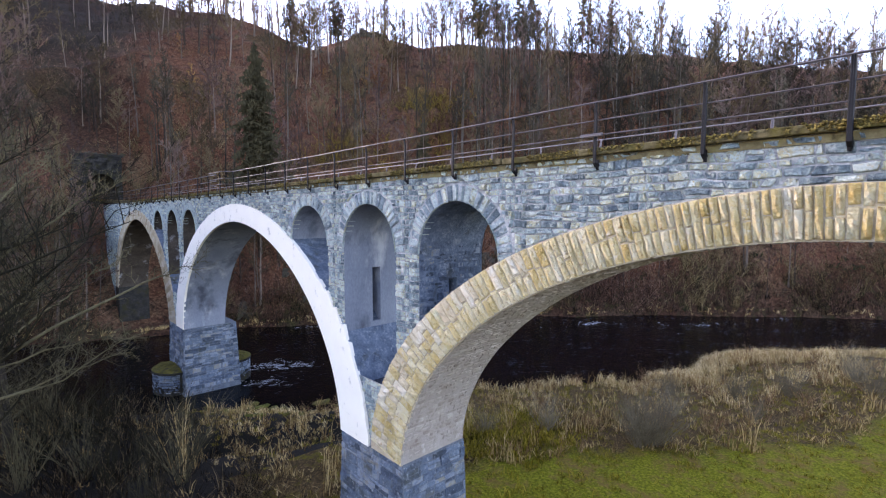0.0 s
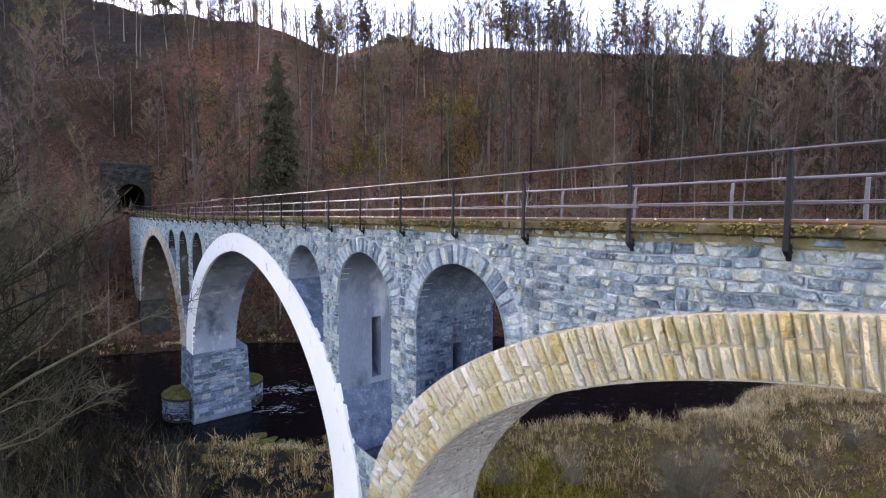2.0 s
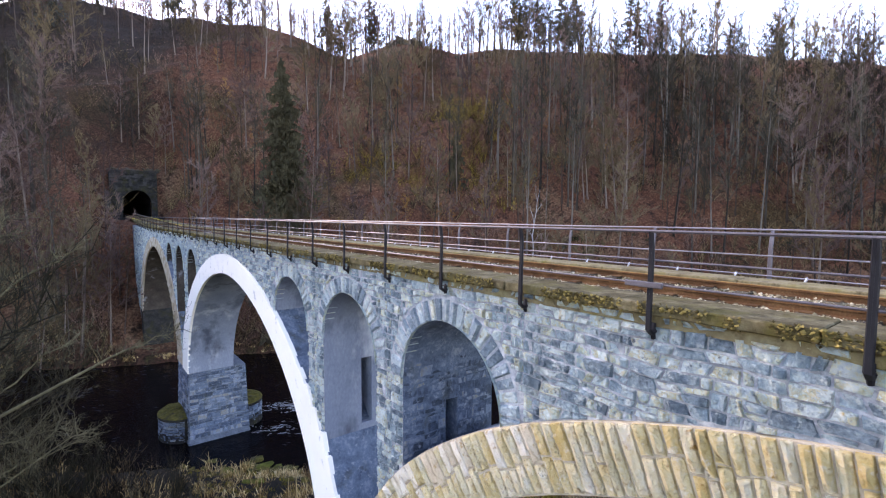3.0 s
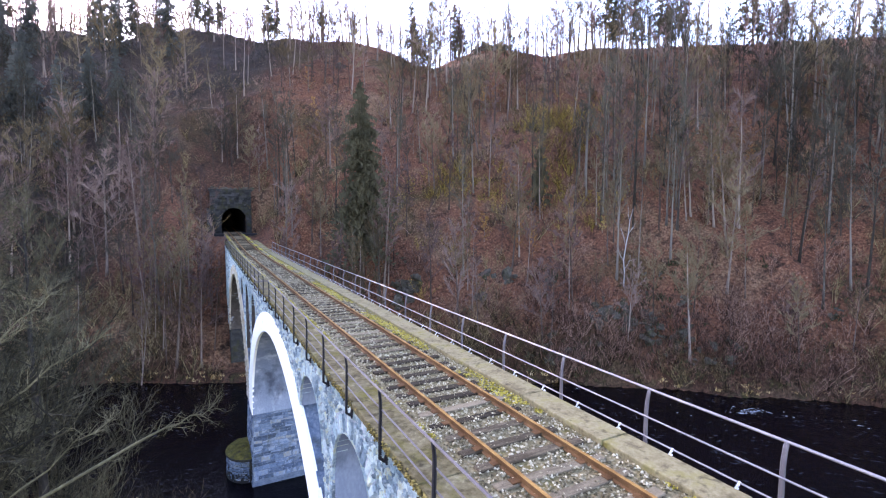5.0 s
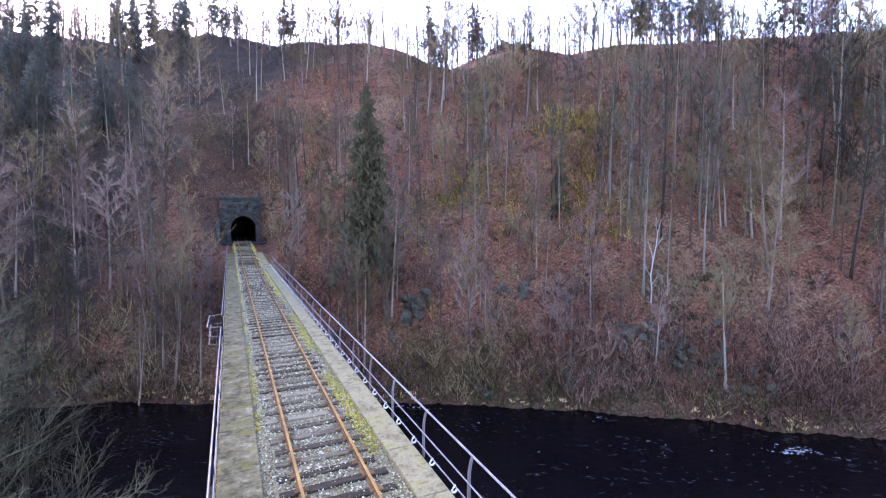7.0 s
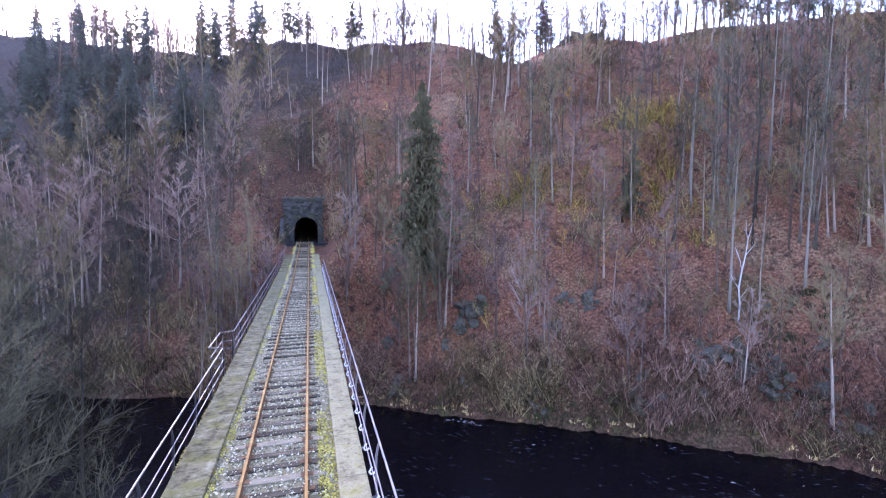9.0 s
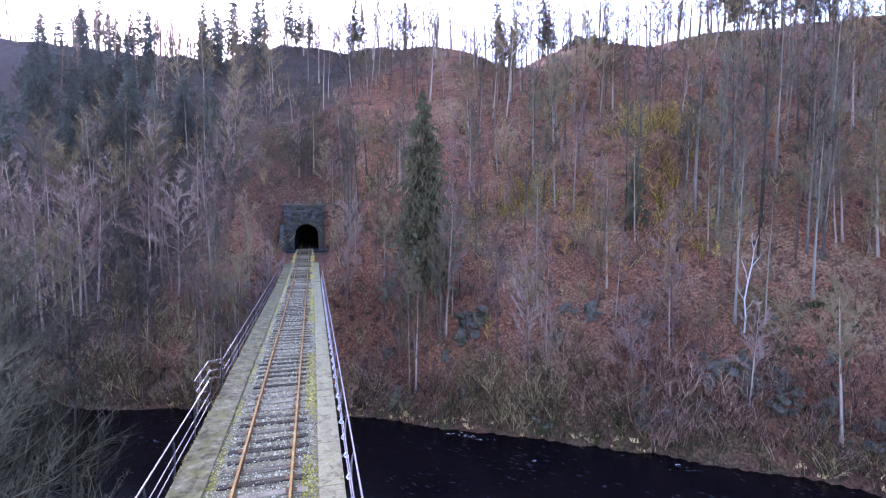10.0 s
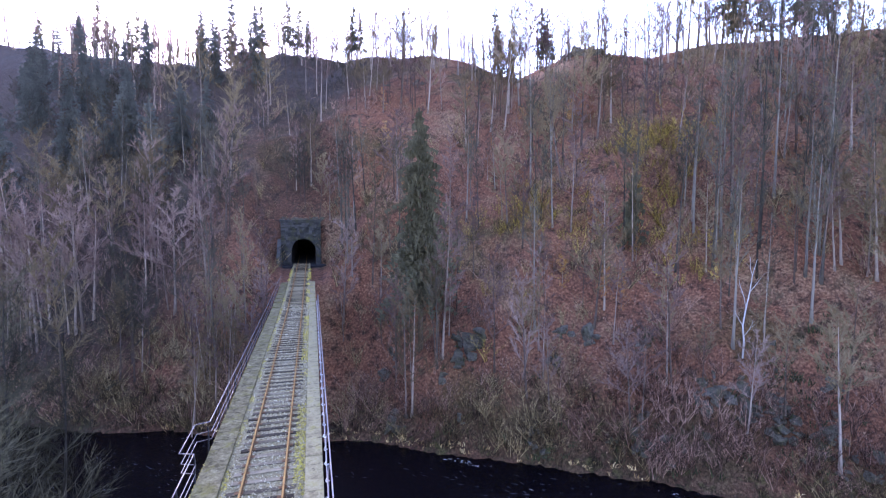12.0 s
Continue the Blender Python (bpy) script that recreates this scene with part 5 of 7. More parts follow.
for i in range(170):
    u = -190 + 150 * (i + rd.random()) / 95 if i < 95 else -40 + 190 * (i - 95 + rd.random()) / 75
    if density(u * 3.1, 400) < -0.25 and rd.random() < 0.6:
        continue
    x, y = un(u, 132 + rd.uniform(-11, 10) - (rd.uniform(0, 34) if u < -115 else 0))
    scatter(ridge_kinds, x, y, rd.uniform(0.6, 1.25), rd)
for u, sc in ((-119, 1.0), (-108, 1.15), (-105, 1.0), (-101, 0.85), (-85, 1.1), (-82, 0.9), (-39, 0.8), (-37, 0.7), (-140, 1.1), (-146, 1.0), (11, 1.25), (13, 1.1), (14.5, 0.9), (19, 1.0), (24, 1.2), (26, 1.0), (30, 1.15), (44, 1.0), (47, 0.95), (53, 1.15)):
    x, y = un(u, 131)
    scatter(ridge_conifers, x, y, sc, rd)

# a thicket of slim stems beside the far abutment
for i in range(22):
    x, y = rd.uniform(-13, -4.0), rd.uniform(71.5, 82)
    scatter(slim_kinds, x, y, rd.uniform(0.6, 0.95), rd, 0, 3)

# a stand of tall trees where the slope meets the crest, and a thin fringe along it
for i in range(34):
    u, s = rd.gauss(21, 7), rd.uniform(46, 72)
    x, y = un(u, interp(FAR_BANK, u) + s)
    scatter(tall_kinds, x, y, rd.uniform(0.6, 0.95), rd, 0, 3)
for i in range(46):
    u = -62 + 72 * (i + rd.random()) / 46
    x, y = un(u, 131 + rd.uniform(-4, 5))
    scatter(ridge_kinds, x, y, rd.uniform(0.6, 0.95), rd)

# the rest of the wood, past what can be counted
slope_arr = [(tris(*a), tris(*b)) for a, b in [bare_tree(131 + k, 14, 0.14, 10, 6, 11, 0.26 + 0.08 * (k % 3), 0.25, 0.05, 0.034, 5, flat=True, fine=1.5) for k in range(6)]]
tr, cr, cr2, cr3 = [], [], [], []
while len(tr) < 400:
    u, s = rd.uniform(-200, 140) if len(tr) < 290 else rd.uniform(-170, -48), 1 + 74 * rd.random() ** 0.9
    if s > 58 and u > -60:
        continue
    x, y = un(u, interp(FAR_BANK, u) + s * (132 - interp(FAR_BANK, u)) / 75)
    if not clear_of_line(x, y) or density(u, s) < rd.uniform(-0.5, 0.1):
        continue
    m = place(x, y, rd.uniform(0.5, 1.1), rd.uniform(0, 360))
    a, b = rd.choice(slope_arr)
    tr.append((a, m))
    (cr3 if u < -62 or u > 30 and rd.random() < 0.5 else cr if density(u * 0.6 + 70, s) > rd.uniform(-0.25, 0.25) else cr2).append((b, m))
for i in range(70):         # a darker stand down the valley
    u, s = rd.uniform(28, 90), rd.uniform(6, 50)
    x, y = un(u, interp(FAR_BANK, u) + s)
    m = place(x, y, rd.uniform(0.8, 1.4), rd.uniform(0, 360))
    a, b = rd.choice(slope_arr)
    tr.append((a, m))
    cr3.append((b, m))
wood = tagged(new("far_wood", joined("far_wood", cr, M["twig"])), "dense bare twigs of the hillside wood", "wood", kind="stuff")
tagged(obj("twig_mass", joined("twig_mass", cr2, M["twig_olive"]), wood), "", "", kind="stuff")
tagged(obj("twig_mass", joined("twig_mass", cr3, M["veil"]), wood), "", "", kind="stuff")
tagged(obj("trunk_mass", joined("trunk_mass", tr, M["bark"], True), wood), "", "", kind="stuff")


def shrub(seed, stems, height, spread, r, twigs=4, flat=False):
    rd2 = random.Random(seed)
    vv, ff = [], []
    for s in range(stems):
        w = rd2.uniform(0, 6.283)
        d = Vector((math.cos(w) * spread * rd2.random(), math.sin(w) * spread * rd2.random(), 1)).normalized()
        ln = height * rd2.uniform(0.5, 1.1)
        o = Vector((rd2.uniform(-0.2, 0.2), rd2.uniform(-0.2, 0.2), -0.2))
        mid = o + d * ln * 0.5
        end = mid + (d + Vector((rd2.uniform(-0.25, 0.25), rd2.uniform(-0.25, 0.25), rd2.uniform(-0.1, 0.1)))).normalized() * ln * 0.5
        if flat:
            a = d.orthogonal().normalized() * r
            i0 = len(vv)
            vv.extend([o - a, o + a, mid + a * 0.7, mid - a * 0.7, end])
            ff.extend([(i0, i0 + 1, i0 + 2, i0 + 3), (i0 + 3, i0 + 2, i0 + 4)])
        else:
            tube(vv, ff, [o, mid, end], [r, r * 0.7, r * 0.25], 3, False)
        for t in range(twigs):
            k = rd2.uniform(0.25, 0.98)
            g = o.lerp(mid, k * 2) if k < 0.5 else mid.lerp(end, k * 2 - 1)
            h = (d + Vector((rd2.uniform(-1, 1), rd2.uniform(-1, 1), rd2.uniform(-0.2, 0.7)))).normalized()
            a = h.orthogonal().normalized() * r * 0.45
            c = h.cross(a).normalized() * r * 0.45
            l3 = ln * rd2.uniform(0.15, 0.35)
            i0 = len(vv)
            if flat:
                vv.extend([g + a * 1.3, g - a * 1.3, g + h * l3 * 1.3])
                ff.append((i0, i0 + 1, i0 + 2))
                continue
            vv.extend([g + a, g - a * 0.5 + c * 0.87, g - a * 0.5 - c * 0.87, g + h * l3])
            ff.extend([(i0, i0 + 1, i0 + 3), (i0 + 1, i0 + 2, i0 + 3), (i0 + 2, i0, i0 + 3)])
    return vv, ff


for i in range(70):
    u = rd.uniform(-270, -145)
    x, y = un(u, 132 + rd.uniform(-6, 14))
    scatter(ridge_kinds if rd.random() < 0.88 else ridge_conifers, x, y, rd.uniform(0.9, 1.5), rd)

under = [tris(*shrub(200 + k, 9, 3.4, 0.8 + 0.1 * k, 0.024, 12, True)) for k in range(5)]
bits, bits2 = [], []
while len(bits) + len(bits2) < 2900:
    u, s = rd.uniform(-120, 100), 0.3 + (60 * rd.random() ** 1.5 if rd.random() < 0.8 else 4 * rd.random())
    x, y = un(u, interp(FAR_BANK, u) + s)
    if not clear_of_line(x, y, 4.6) or density(u * 1.7, s * 1.7) < rd.uniform(-0.8, 0.1):
        continue
    (bits if density(u * 1.1 + 30, s * 1.1) > rd.uniform(-0.2, 0.3) else bits2).append((rd.choice(under), place(x, y, rd.uniform(0.4, 1.5), rd.uniform(0, 360))))
tagged(new("undergrowth", joined("undergrowth", bits, M["brush"])), "tangled bare brushwood on the wooded slope", "undergrowth", kind="stuff")
tagged(new("undergrowth", joined("undergrowth", bits2, M["straw_brush"])), "straw-coloured brush and young stems on the slope", "undergrowth", kind="stuff")

yellow = []
while len(yellow) < 190:     # young birch and beech growth that keeps its ochre leaves
    u, s = (rd.gauss(0.5, 4.5), rd.gauss(31, 8)) if rd.random() < 0.7 else (rd.gauss(-19, 4), rd.gauss(22, 5))
    x, y = un(u, interp(FAR_BANK, u) + s)
    if density(u * 2.3, s * 2.3) > rd.uniform(-0.3, 0.3):
        yellow.append((rd.choice(under), place(x, y, rd.uniform(0.5, 1.4), rd.uniform(0, 360))))
tagged(new("undergrowth", joined("undergrowth", yellow, M["ochre_brush"])), "ochre-leaved young growth on the wooded slope", "undergrowth", kind="stuff")

# the dark conifer wood up the valley
dark_src = [tris(*spruce(600 + k, 20, 4.8, 0.08, 20, -0.5, 0.9, 0.8, 7)[1]) for k in range(3)]
conifers = []
while len(conifers) < 44:
    u, s = rd.uniform(-230, -88), rd.uniform(8, 100)
    if u > -120 and s > 74 or rd.random() < (u + 130) / 70:
        continue
    x, y = un(u, interp(FAR_BANK, u) + s)
    conifers.append((rd.choice(dark_src), place(x, y, rd.uniform(0.6, 1.15), rd.uniform(0, 360))))
tagged(new("conifer_wood", joined("conifer_wood", conifers, M["dark_needles"])), "dense dark conifers on the shaded slope up the valley", "wood", kind="stuff")

# fallen leaves and grass tufts lying on the slope
lv, lf, rl = [], [], random.Random(8)
for k in range(22000):
    u, s = rl.uniform(-95, 85), 0.6 + 70 * rl.random() ** 1.2
    if k > 18500:       # leaves massed below the crest, so a sunlit patch is drawn as litter
        u, s = rl.gauss(4.5, 3.2), rl.gauss(26.5, 4.0)
    elif noise.noise((u * 0.1, s * 0.1, 21.0)) < rl.uniform(-0.5, 0.2):
        continue
    x, y = un(u, interp(FAR_BANK, u) + s)
    if not clear_of_line(x, y, 4.2):
        continue
    z = ground_z(x, y)
    w, q = rl.uniform(0, 6.28), rl.uniform(0.05, 0.115)
    c, sn = math.cos(w) * q, math.sin(w) * q
    i0 = len(lv)
    lv += [(x + c, y + sn, z + 0.10 + 0.6 * c + 0.7 * sn), (x - sn, y + c, z + 0.16 - 0.5 * sn), (x - c, y - sn, z + 0.08 - 0.6 * c), (x + sn, y - c, z + 0.18)]
    lf.append((i0, i0 + 1, i0 + 2, i0 + 3))
tagged(new("leaf_litter", mesh_of("leaf_litter", lv, lf, M["leaf"])), "drifts of fallen beech leaves on the slope", "leaf litter", kind="stuff")


# ---- rocks ----
def rock(seed):
    """A cluster of broken, bedded slabs."""
    r5 = random.Random(seed)
    bm = bmesh.new()
    for _ in range(6):
        c = Vector((r5.uniform(-1, 1), r5.uniform(-0.6, 0.6), r5.uniform(-0.5, 0.6)))
        w = Vector((r5.uniform(0.4, 0.9), r5.uniform(0.3, 0.7), r5.uniform(0.25, 0.6)))
        vs = [bm.verts.new(c + Vector((r5.uniform(-1, 1) * w.x, r5.uniform(-1, 1) * w.y, r5.uniform(-1, 1) * w.z))) for _ in range(14)]
        bmesh.ops.convex_hull(bm, input=vs)
    me = bpy.data.meshes.new("rock_outcrop")
    bm.to_mesh(me)
    bm.free()
    me.materials.append(M["rock"])
    return me


rocks = [rock(k) for k in range(6)]
rr2 = random.Random(31)
crags = [(5.6, 4.7, 1.5, 9), (9.0, 4.6, 1.5, 9), (12.5, 3.0, 1.3, 6), (-24.4, 8.3, 1.7, 9), (-4.4, 1.6, 1.2, 7), (0.5, 2.6, 1.1, 5), (-3.2, 8.2, 1.0, 3), (10.9, 8.7, 0.9, 4), (18, 2.5, 1.1, 5), (-14, 1.4, 0.9, 4)]
spots = [(u + rr2.gauss(0, 1.1), s + rr2.gauss(0, 0.9), sc * rr2.uniform(0.35, 0.8)) for u, s, sc, cnt in crags for _ in range(cnt)]
spots += [(rr2.uniform(-6, 32), rr2.uniform(0.5, 8), rr2.uniform(0.4, 1.1)) for _ in range(12)] + [(rr2.uniform(-36, -8), rr2.uniform(1, 12), rr2.uniform(0.6, 1.5)) for _ in range(10)]
spots += [(-20 + rr2.uniform(-4, 4), 132 - interp(FAR_BANK, -20) + rr2.uniform(-3, 1), rr2.uniform(1.2, 2.4)) for _ in range(7)] + [(-124 + rr2.uniform(-4, 6), 132 - interp(FAR_BANK, -124), rr2.uniform(1.5, 3)) for _ in range(4)] + [(rr2.uniform(-70, 40), rr2.uniform(55, 74), rr2.uniform(0.6, 1.3)) for _ in range(10)]
for k, (u, s, sc) in enumerate(spots):
    x, y = un(u, interp(FAR_BANK, u) + s)
    if not clear_of_line(x, y, 7):
        continue
    o = new("rock_outcrop", rocks[k % 6])
    o.matrix_world = pose(x, y, ground_z(x, y) - 0.35 * sc, rr2.uniform(-30, 30), rr2.uniform(-30, 30), rr2.uniform(0, 360)) @ Matrix.Diagonal((sc, sc, sc * 1.25, 1))
    tagged(o, "grey mossy rock outcrop on the wooded slope", "rock", "rock outcrops")

# rubble lying on top of the portal
for k in range(9):
    o = new("rubble_stone", rocks[k % 6])
    sc = rr2.uniform(0.3, 0.6)
    o.matrix_world = pose(TX0 - 3.6 + 0.85 * k + rr2.uniform(-0.2, 0.2), 104.3 + rr2.uniform(-0.2, 0.5), TFLOOR + 8.25 + 0.25 * sc, rr2.uniform(-16, 16), rr2.uniform(-16, 16), rr2.uniform(0, 360)) @ Matrix.Diagonal((sc, sc, sc, 1))
    tagged(o, "dark mossy rubble stone lying on the tunnel portal", "stone", "rubble on the portal")

# a fallen trunk above the portal
lv2, lf2 = [], []
tube(lv2, lf2, [Vector((-2.6, 105.0, 26.0)), Vector((-1.6, 106.8, 27.9)), Vector((-0.6, 108.2, 29.8))], [0.10, 0.08, 0.04], 7)
tagged(new("fallen_trunk", mesh_of("fallen_trunk", lv2, lf2, M["bark"], True)), "grey fallen trunk leaning above the tunnel portal", "log")

# ---- the near bank ----
near_src = [bare_tree(301, 21, 0.30, 34, 15, 16, 0.12, 0.30, 0.03, 0.013, 8, (0.1, 0.9), 0.02, True, 0.6, 0.6, 2.2), bare_tree(302, 27, 0.30, 36, 15, 16, 0.10, 0.31, 0.04, 0.013, 8, (0.1, 0.9), 0.02, True, 0.6, 0.6, 2.2)]
for k, (x, y, t) in enumerate(((-13.4, 34.6, 20), (-14.6, 25.6, 200))):
    n = tree_thing("riverside_tree", "spreading bare riverside tree with olive-grey twigs", *near_src[k], M["dark_bark"], M["twig_near"], "riverside trees")
    n.matrix_basis = place(x, y, 1, t)
    last = n
for x, y, sc, t in ((-21, 46, 0.75, 50), (-23.5, 53, 0.6, 120), (-20, 37, 0.95, 250), (-30, 56, 0.75, 10), (-19, 29, 0.9, 300), (-27, 44, 0.9, 80), (-24, 33, 1.0, 160), (-17, 40, 0.8, 140), (-18.5, 33, 0.9, 220), (-17, 51, 0.65, 30), (-25, 60, 0.8, 330), (-28, 36, 0.9, 65), (-33, 48, 0.95, 190), (-31, 28, 1.0, 285), (-24, 24, 0.9, 15), (-38, 40, 1.0, 110), (-36, 58, 0.9, 235), (-29, 66, 0.85, 95), (-42, 52, 1.0, 350)):
    c = copy_thing(last, place(x, y, 1, t))
    c.scale = (sc, sc, sc)


def bough(tree, pts, r, seed, name="bough"):
    """A single long limb of a tree with forked side twigs, given by points in the world."""
    rb2 = random.Random(seed)
    inv = tree.matrix_basis.inverted()
    ends = [Vector(p) for p in pts]
    q = [ends[0]]
    for p0, p1 in zip(ends, ends[1:]):
        q += [p0.lerp(p1, 0.5) + Vector((rb2.gauss(0, 0.12), rb2.gauss(0, 0.12), rb2.gauss(0, 0.16))), p1]
    vv, ff = [], []
    tube(vv, ff, q, [r * (1 - 0.85 * i / (len(q) - 1)) for i in range(len(q))], 6)
    def fork(o, d, ln, w, depth):
        """A crooked twig that forks again and again."""
        bend = lambda k: Vector((rb2.gauss(0, k), rb2.gauss(0, k), rb2.gauss(0.12, k)))
        e1 = o + (d + bend(0.25)).normalized() * ln * 0.5
        e2 = e1 + (d + bend(0.45)).normalized() * ln * 0.5
        tube(vv, ff, [o, e1, e2], [w, w * 0.75, w * 0.45], 4 if depth > 1 else 3, False)
        if depth:
            for b0 in (e1, e2, o.lerp(e1, rb2.uniform(0.3, 0.9)), e1.lerp(e2, rb2.random()))[:3 if depth > 1 else 4]:
                fork(b0, (d + bend(0.75)).normalized(), ln * rb2.uniform(0.4, 0.7), w * 0.55, depth - 1)

    for k in range(20):
        m = 0.3 + 0.7 * ((k + rb2.random()) / 20) ** 0.6
        i = min(int(m * (len(q) - 1)), len(q) - 2)
        o = q[i].lerp(q[i + 1], m * (len(q) - 1) - i)
        d = ((q[i + 1] - q[i]).normalized() * 0.55 + Vector((rb2.uniform(-1, 1), rb2.uniform(-1, 1), rb2.uniform(-0.5, 0.9)))).normalized()
        fork(o, d, rb2.uniform(0.5, 1.2) * (1.3 - 0.5 * m), r * 0.2, 2)
    return obj(name, mesh_of(name, [inv @ p for p in vv], ff, M["bough"]), tree, "pale olive bough reaching out over the water")


bough(last, ((-14.5, 25.7, 8.6), (-11.6, 26.1, 10.2), (-8.5, 26.3, 11.6), (-7.2, 26.3, 12.15), (-6.2, 26.1, 12.6), (-5.2, 25.7, 13.1)), 0.085, 1)
bough(last, ((-14.5, 25.6, 9.2), (-12.0, 25.6, 11.0), (-10.2, 25.4, 12.6), (-8.6, 25.2, 13.6)), 0.06, 2)
bough(last, ((-14.5, 25.6, 12.4), (-12.4, 25.1, 14.4), (-10.6, 24.6, 15.9), (-8.9, 24.2, 17.0)), 0.07, 3)
bough(last, ((-14.5, 25.8, 13.8), (-13.2, 26.7, 15.8), (-12.2, 27.4, 17.2), (-11.2, 28.0, 18.2)), 0.065, 4)
bough(last, ((-14.5, 25.6, 7.2), (-12.2, 24.4, 8.0), (-10.2, 23.6, 9.2), (-8.8, 23.0, 9.9)), 0.06, 5)
crown = random.Random(77)
for k in range(24):         # the rest of its crown
    z0, a = 5.0 + 0.5 * k, crown.uniform(-2.2, 2.2)
    far, up = crown.uniform(3.2, 6.2) * (1.1 - 0.02 * k), crown.uniform(1.2, 3.0)
    d = Vector((math.cos(a), math.sin(a), 0))
    o = Vector((-14.5, 25.6, z0))
    bough(last, (o, o + d * far * 0.35 + Vector((0, 0, up * 0.45)), o + d * far * 0.7 + Vector((0, 0, up * 0.8)), o + d * far + Vector((0, 0, up))), crown.uniform(0.04, 0.06), 20 + k)
willow = shrub(401, 34, 3.6, 0.75, 0.016, 7)
wl_me = mesh_of("riverside_shrub", *willow, M["twig_near"])
wr_me = mesh_of("riverside_shrub", *shrub(402, 60, 3.2, 1.0, 0.013, 12), M["pale_twig"])
rs = random.Random(17)
for x, y, sc in [(-5.8, 28.2, 1.2), (-7, 24.5, 1.3), (-7.6, 28.5, 1.1), (-10.5, 29.6, 1.2), (-4.9, 31.8, 0.9), (-9, 22, 1.2), (-9.5, 33.5, 1.1), (-12, 39, 1.3), (-15, 43, 1.3), (-10.5, 35.5, 1.3), (-12.2, 32, 1.4), (-11.5, 37.5, 1.2), (-13, 29.5, 1.3), (-8.6, 36.5, 1.0), (-14.5, 38.5, 1.4), (-9.8, 26.5, 1.1), (11.9, 15.2, 0.8), (14.4, 9.9, 1.2), (15.0, 9.5, 1.1), (13.9, 10.3, 1.0), (14.8, 10.4, 0.9), (20, 10.5, 0.6), (8.5, 17.5, 0.7), (17.5, 12.5, 0.5), (26.5, 8.5, 0.8), (23, 6.5, 0.6), (24.5, 12.6, 0.7), (30, 6, 0.8), (38, 3, 1.0), (34, 1.5, 0.9)]:
    o = new("riverside_shrub", wl_me if x < 0 else wr_me)
    o.matrix_world = place(x, y, sc, rs.uniform(0, 360))
    tagged(o, "bare many-stemmed shrub in the dry grass by the river", "shrub", "riverside shrubs")


yellow_me = mesh_of("willow_bush", *shrub(403, 9, 4.2, 0.28, 0.014, 3), M["reed"])
for x, y, sc in ((-5.8, 28.2, 0.95), (-7, 24.5, 1.0), (-6.4, 26.0, 0.8), (5.5, 18.5, 0.7), (9.6, 16.5, 0.75)):
    o = new("willow_bush", yellow_me)
    o.matrix_world = place(x, y, sc, rs.uniform(0, 360))
    tagged(o, "bunch of straight pale yellow willow stems on the bank", "shrub", "willow stems")

stone_rand = random.Random(61)


def river_stone(seed):
    r6 = random.Random(seed)
    bm = bmesh.new()
    vs = [bm.verts.new((r6.uniform(-1, 1), r6.uniform(-0.8, 0.8), r6.uniform(-0.45, 0.45))) for _ in range(16)]
    bmesh.ops.convex_hull(bm, input=vs)
    me = bpy.data.meshes.new("river_stone")
    bm.to_mesh(me)
    bm.free()
    me.materials.append(M["moss_cap"])
    return me


stone_kinds = [river_stone(700 + k) for k in range(5)]
for k in range(34):
    x, y = stone_rand.uniform(-4, 7), 0
    n = interp(NEAR_BANK, x * UD.x - 36 * 0.619) + stone_rand.gauss(-0.6, 1.4)
    y = (n - x * ND.x) / ND.y
    sc = stone_rand.uniform(0.25, 0.75)
    o = new("river_stone", stone_kinds[k % 5])
    o.matrix_world = pose(x, y, max(ground_z(x, y), -0.12) + 0.05 * sc, stone_rand.uniform(-12, 12), stone_rand.uniform(-12, 12), stone_rand.uniform(0, 360)) @ Matrix.Diagonal((sc, sc, sc, 1))
    tagged(o, "flat mossy stone at the river's edge", "stone", "river stones")


for x, y, sc, t in ((0.4, 34.0, 1.9, 20), (1.6, 33.2, 1.3, 70), (-1.2, 34.6, 1.2, 110), (1.2, 24.4, 1.0, 40), (3.4, 31.6, 1.1, 5), (-0.6, 31.4, 0.9, 150)):
    o = new("river_stone", stone_kinds[int(t) % 5].copy())
    o.data.materials[0] = M["bright_moss"]
    o.matrix_world = pose(x, y, ground_z(x, y) + 0.02, 4, -3, t) @ Matrix.Diagonal((sc, sc * 0.6, sc * 0.35, 1))
    tagged(o, "low flat stone covered with bright green moss", "stone", "mossy stones")


def tuft(seed, blades, height, width, lean):
    r3 = random.Random(seed)
    vv, ff = [], []
    for _ in range(blades):
        w = r3.uniform(0, 6.283)
        o = Vector((r3.uniform(-0.25, 0.25), r3.uniform(-0.25, 0.25), -0.05))
        d = Vector((math.cos(w) * lean * r3.random(), math.sin(w) * lean * r3.random(), 1)).normalized()
        h = height * r3.uniform(0.5, 1.15)
        side = Vector((-math.sin(w), math.cos(w), 0)) * width
        mid = o + d * h * 0.55
        tip = mid + (d + Vector((math.cos(w), math.sin(w), -0.4)) * r3.uniform(0.2, 1.0)).normalized() * h * 0.5
        i0 = len(vv)
        vv += [o - side, o + side, mid + side * 0.8, mid - side * 0.8, tip]
        ff += [(i0, i0 + 1, i0 + 2, i0 + 3), (i0 + 3, i0 + 2, i0 + 4)]
    return tris(vv, ff)


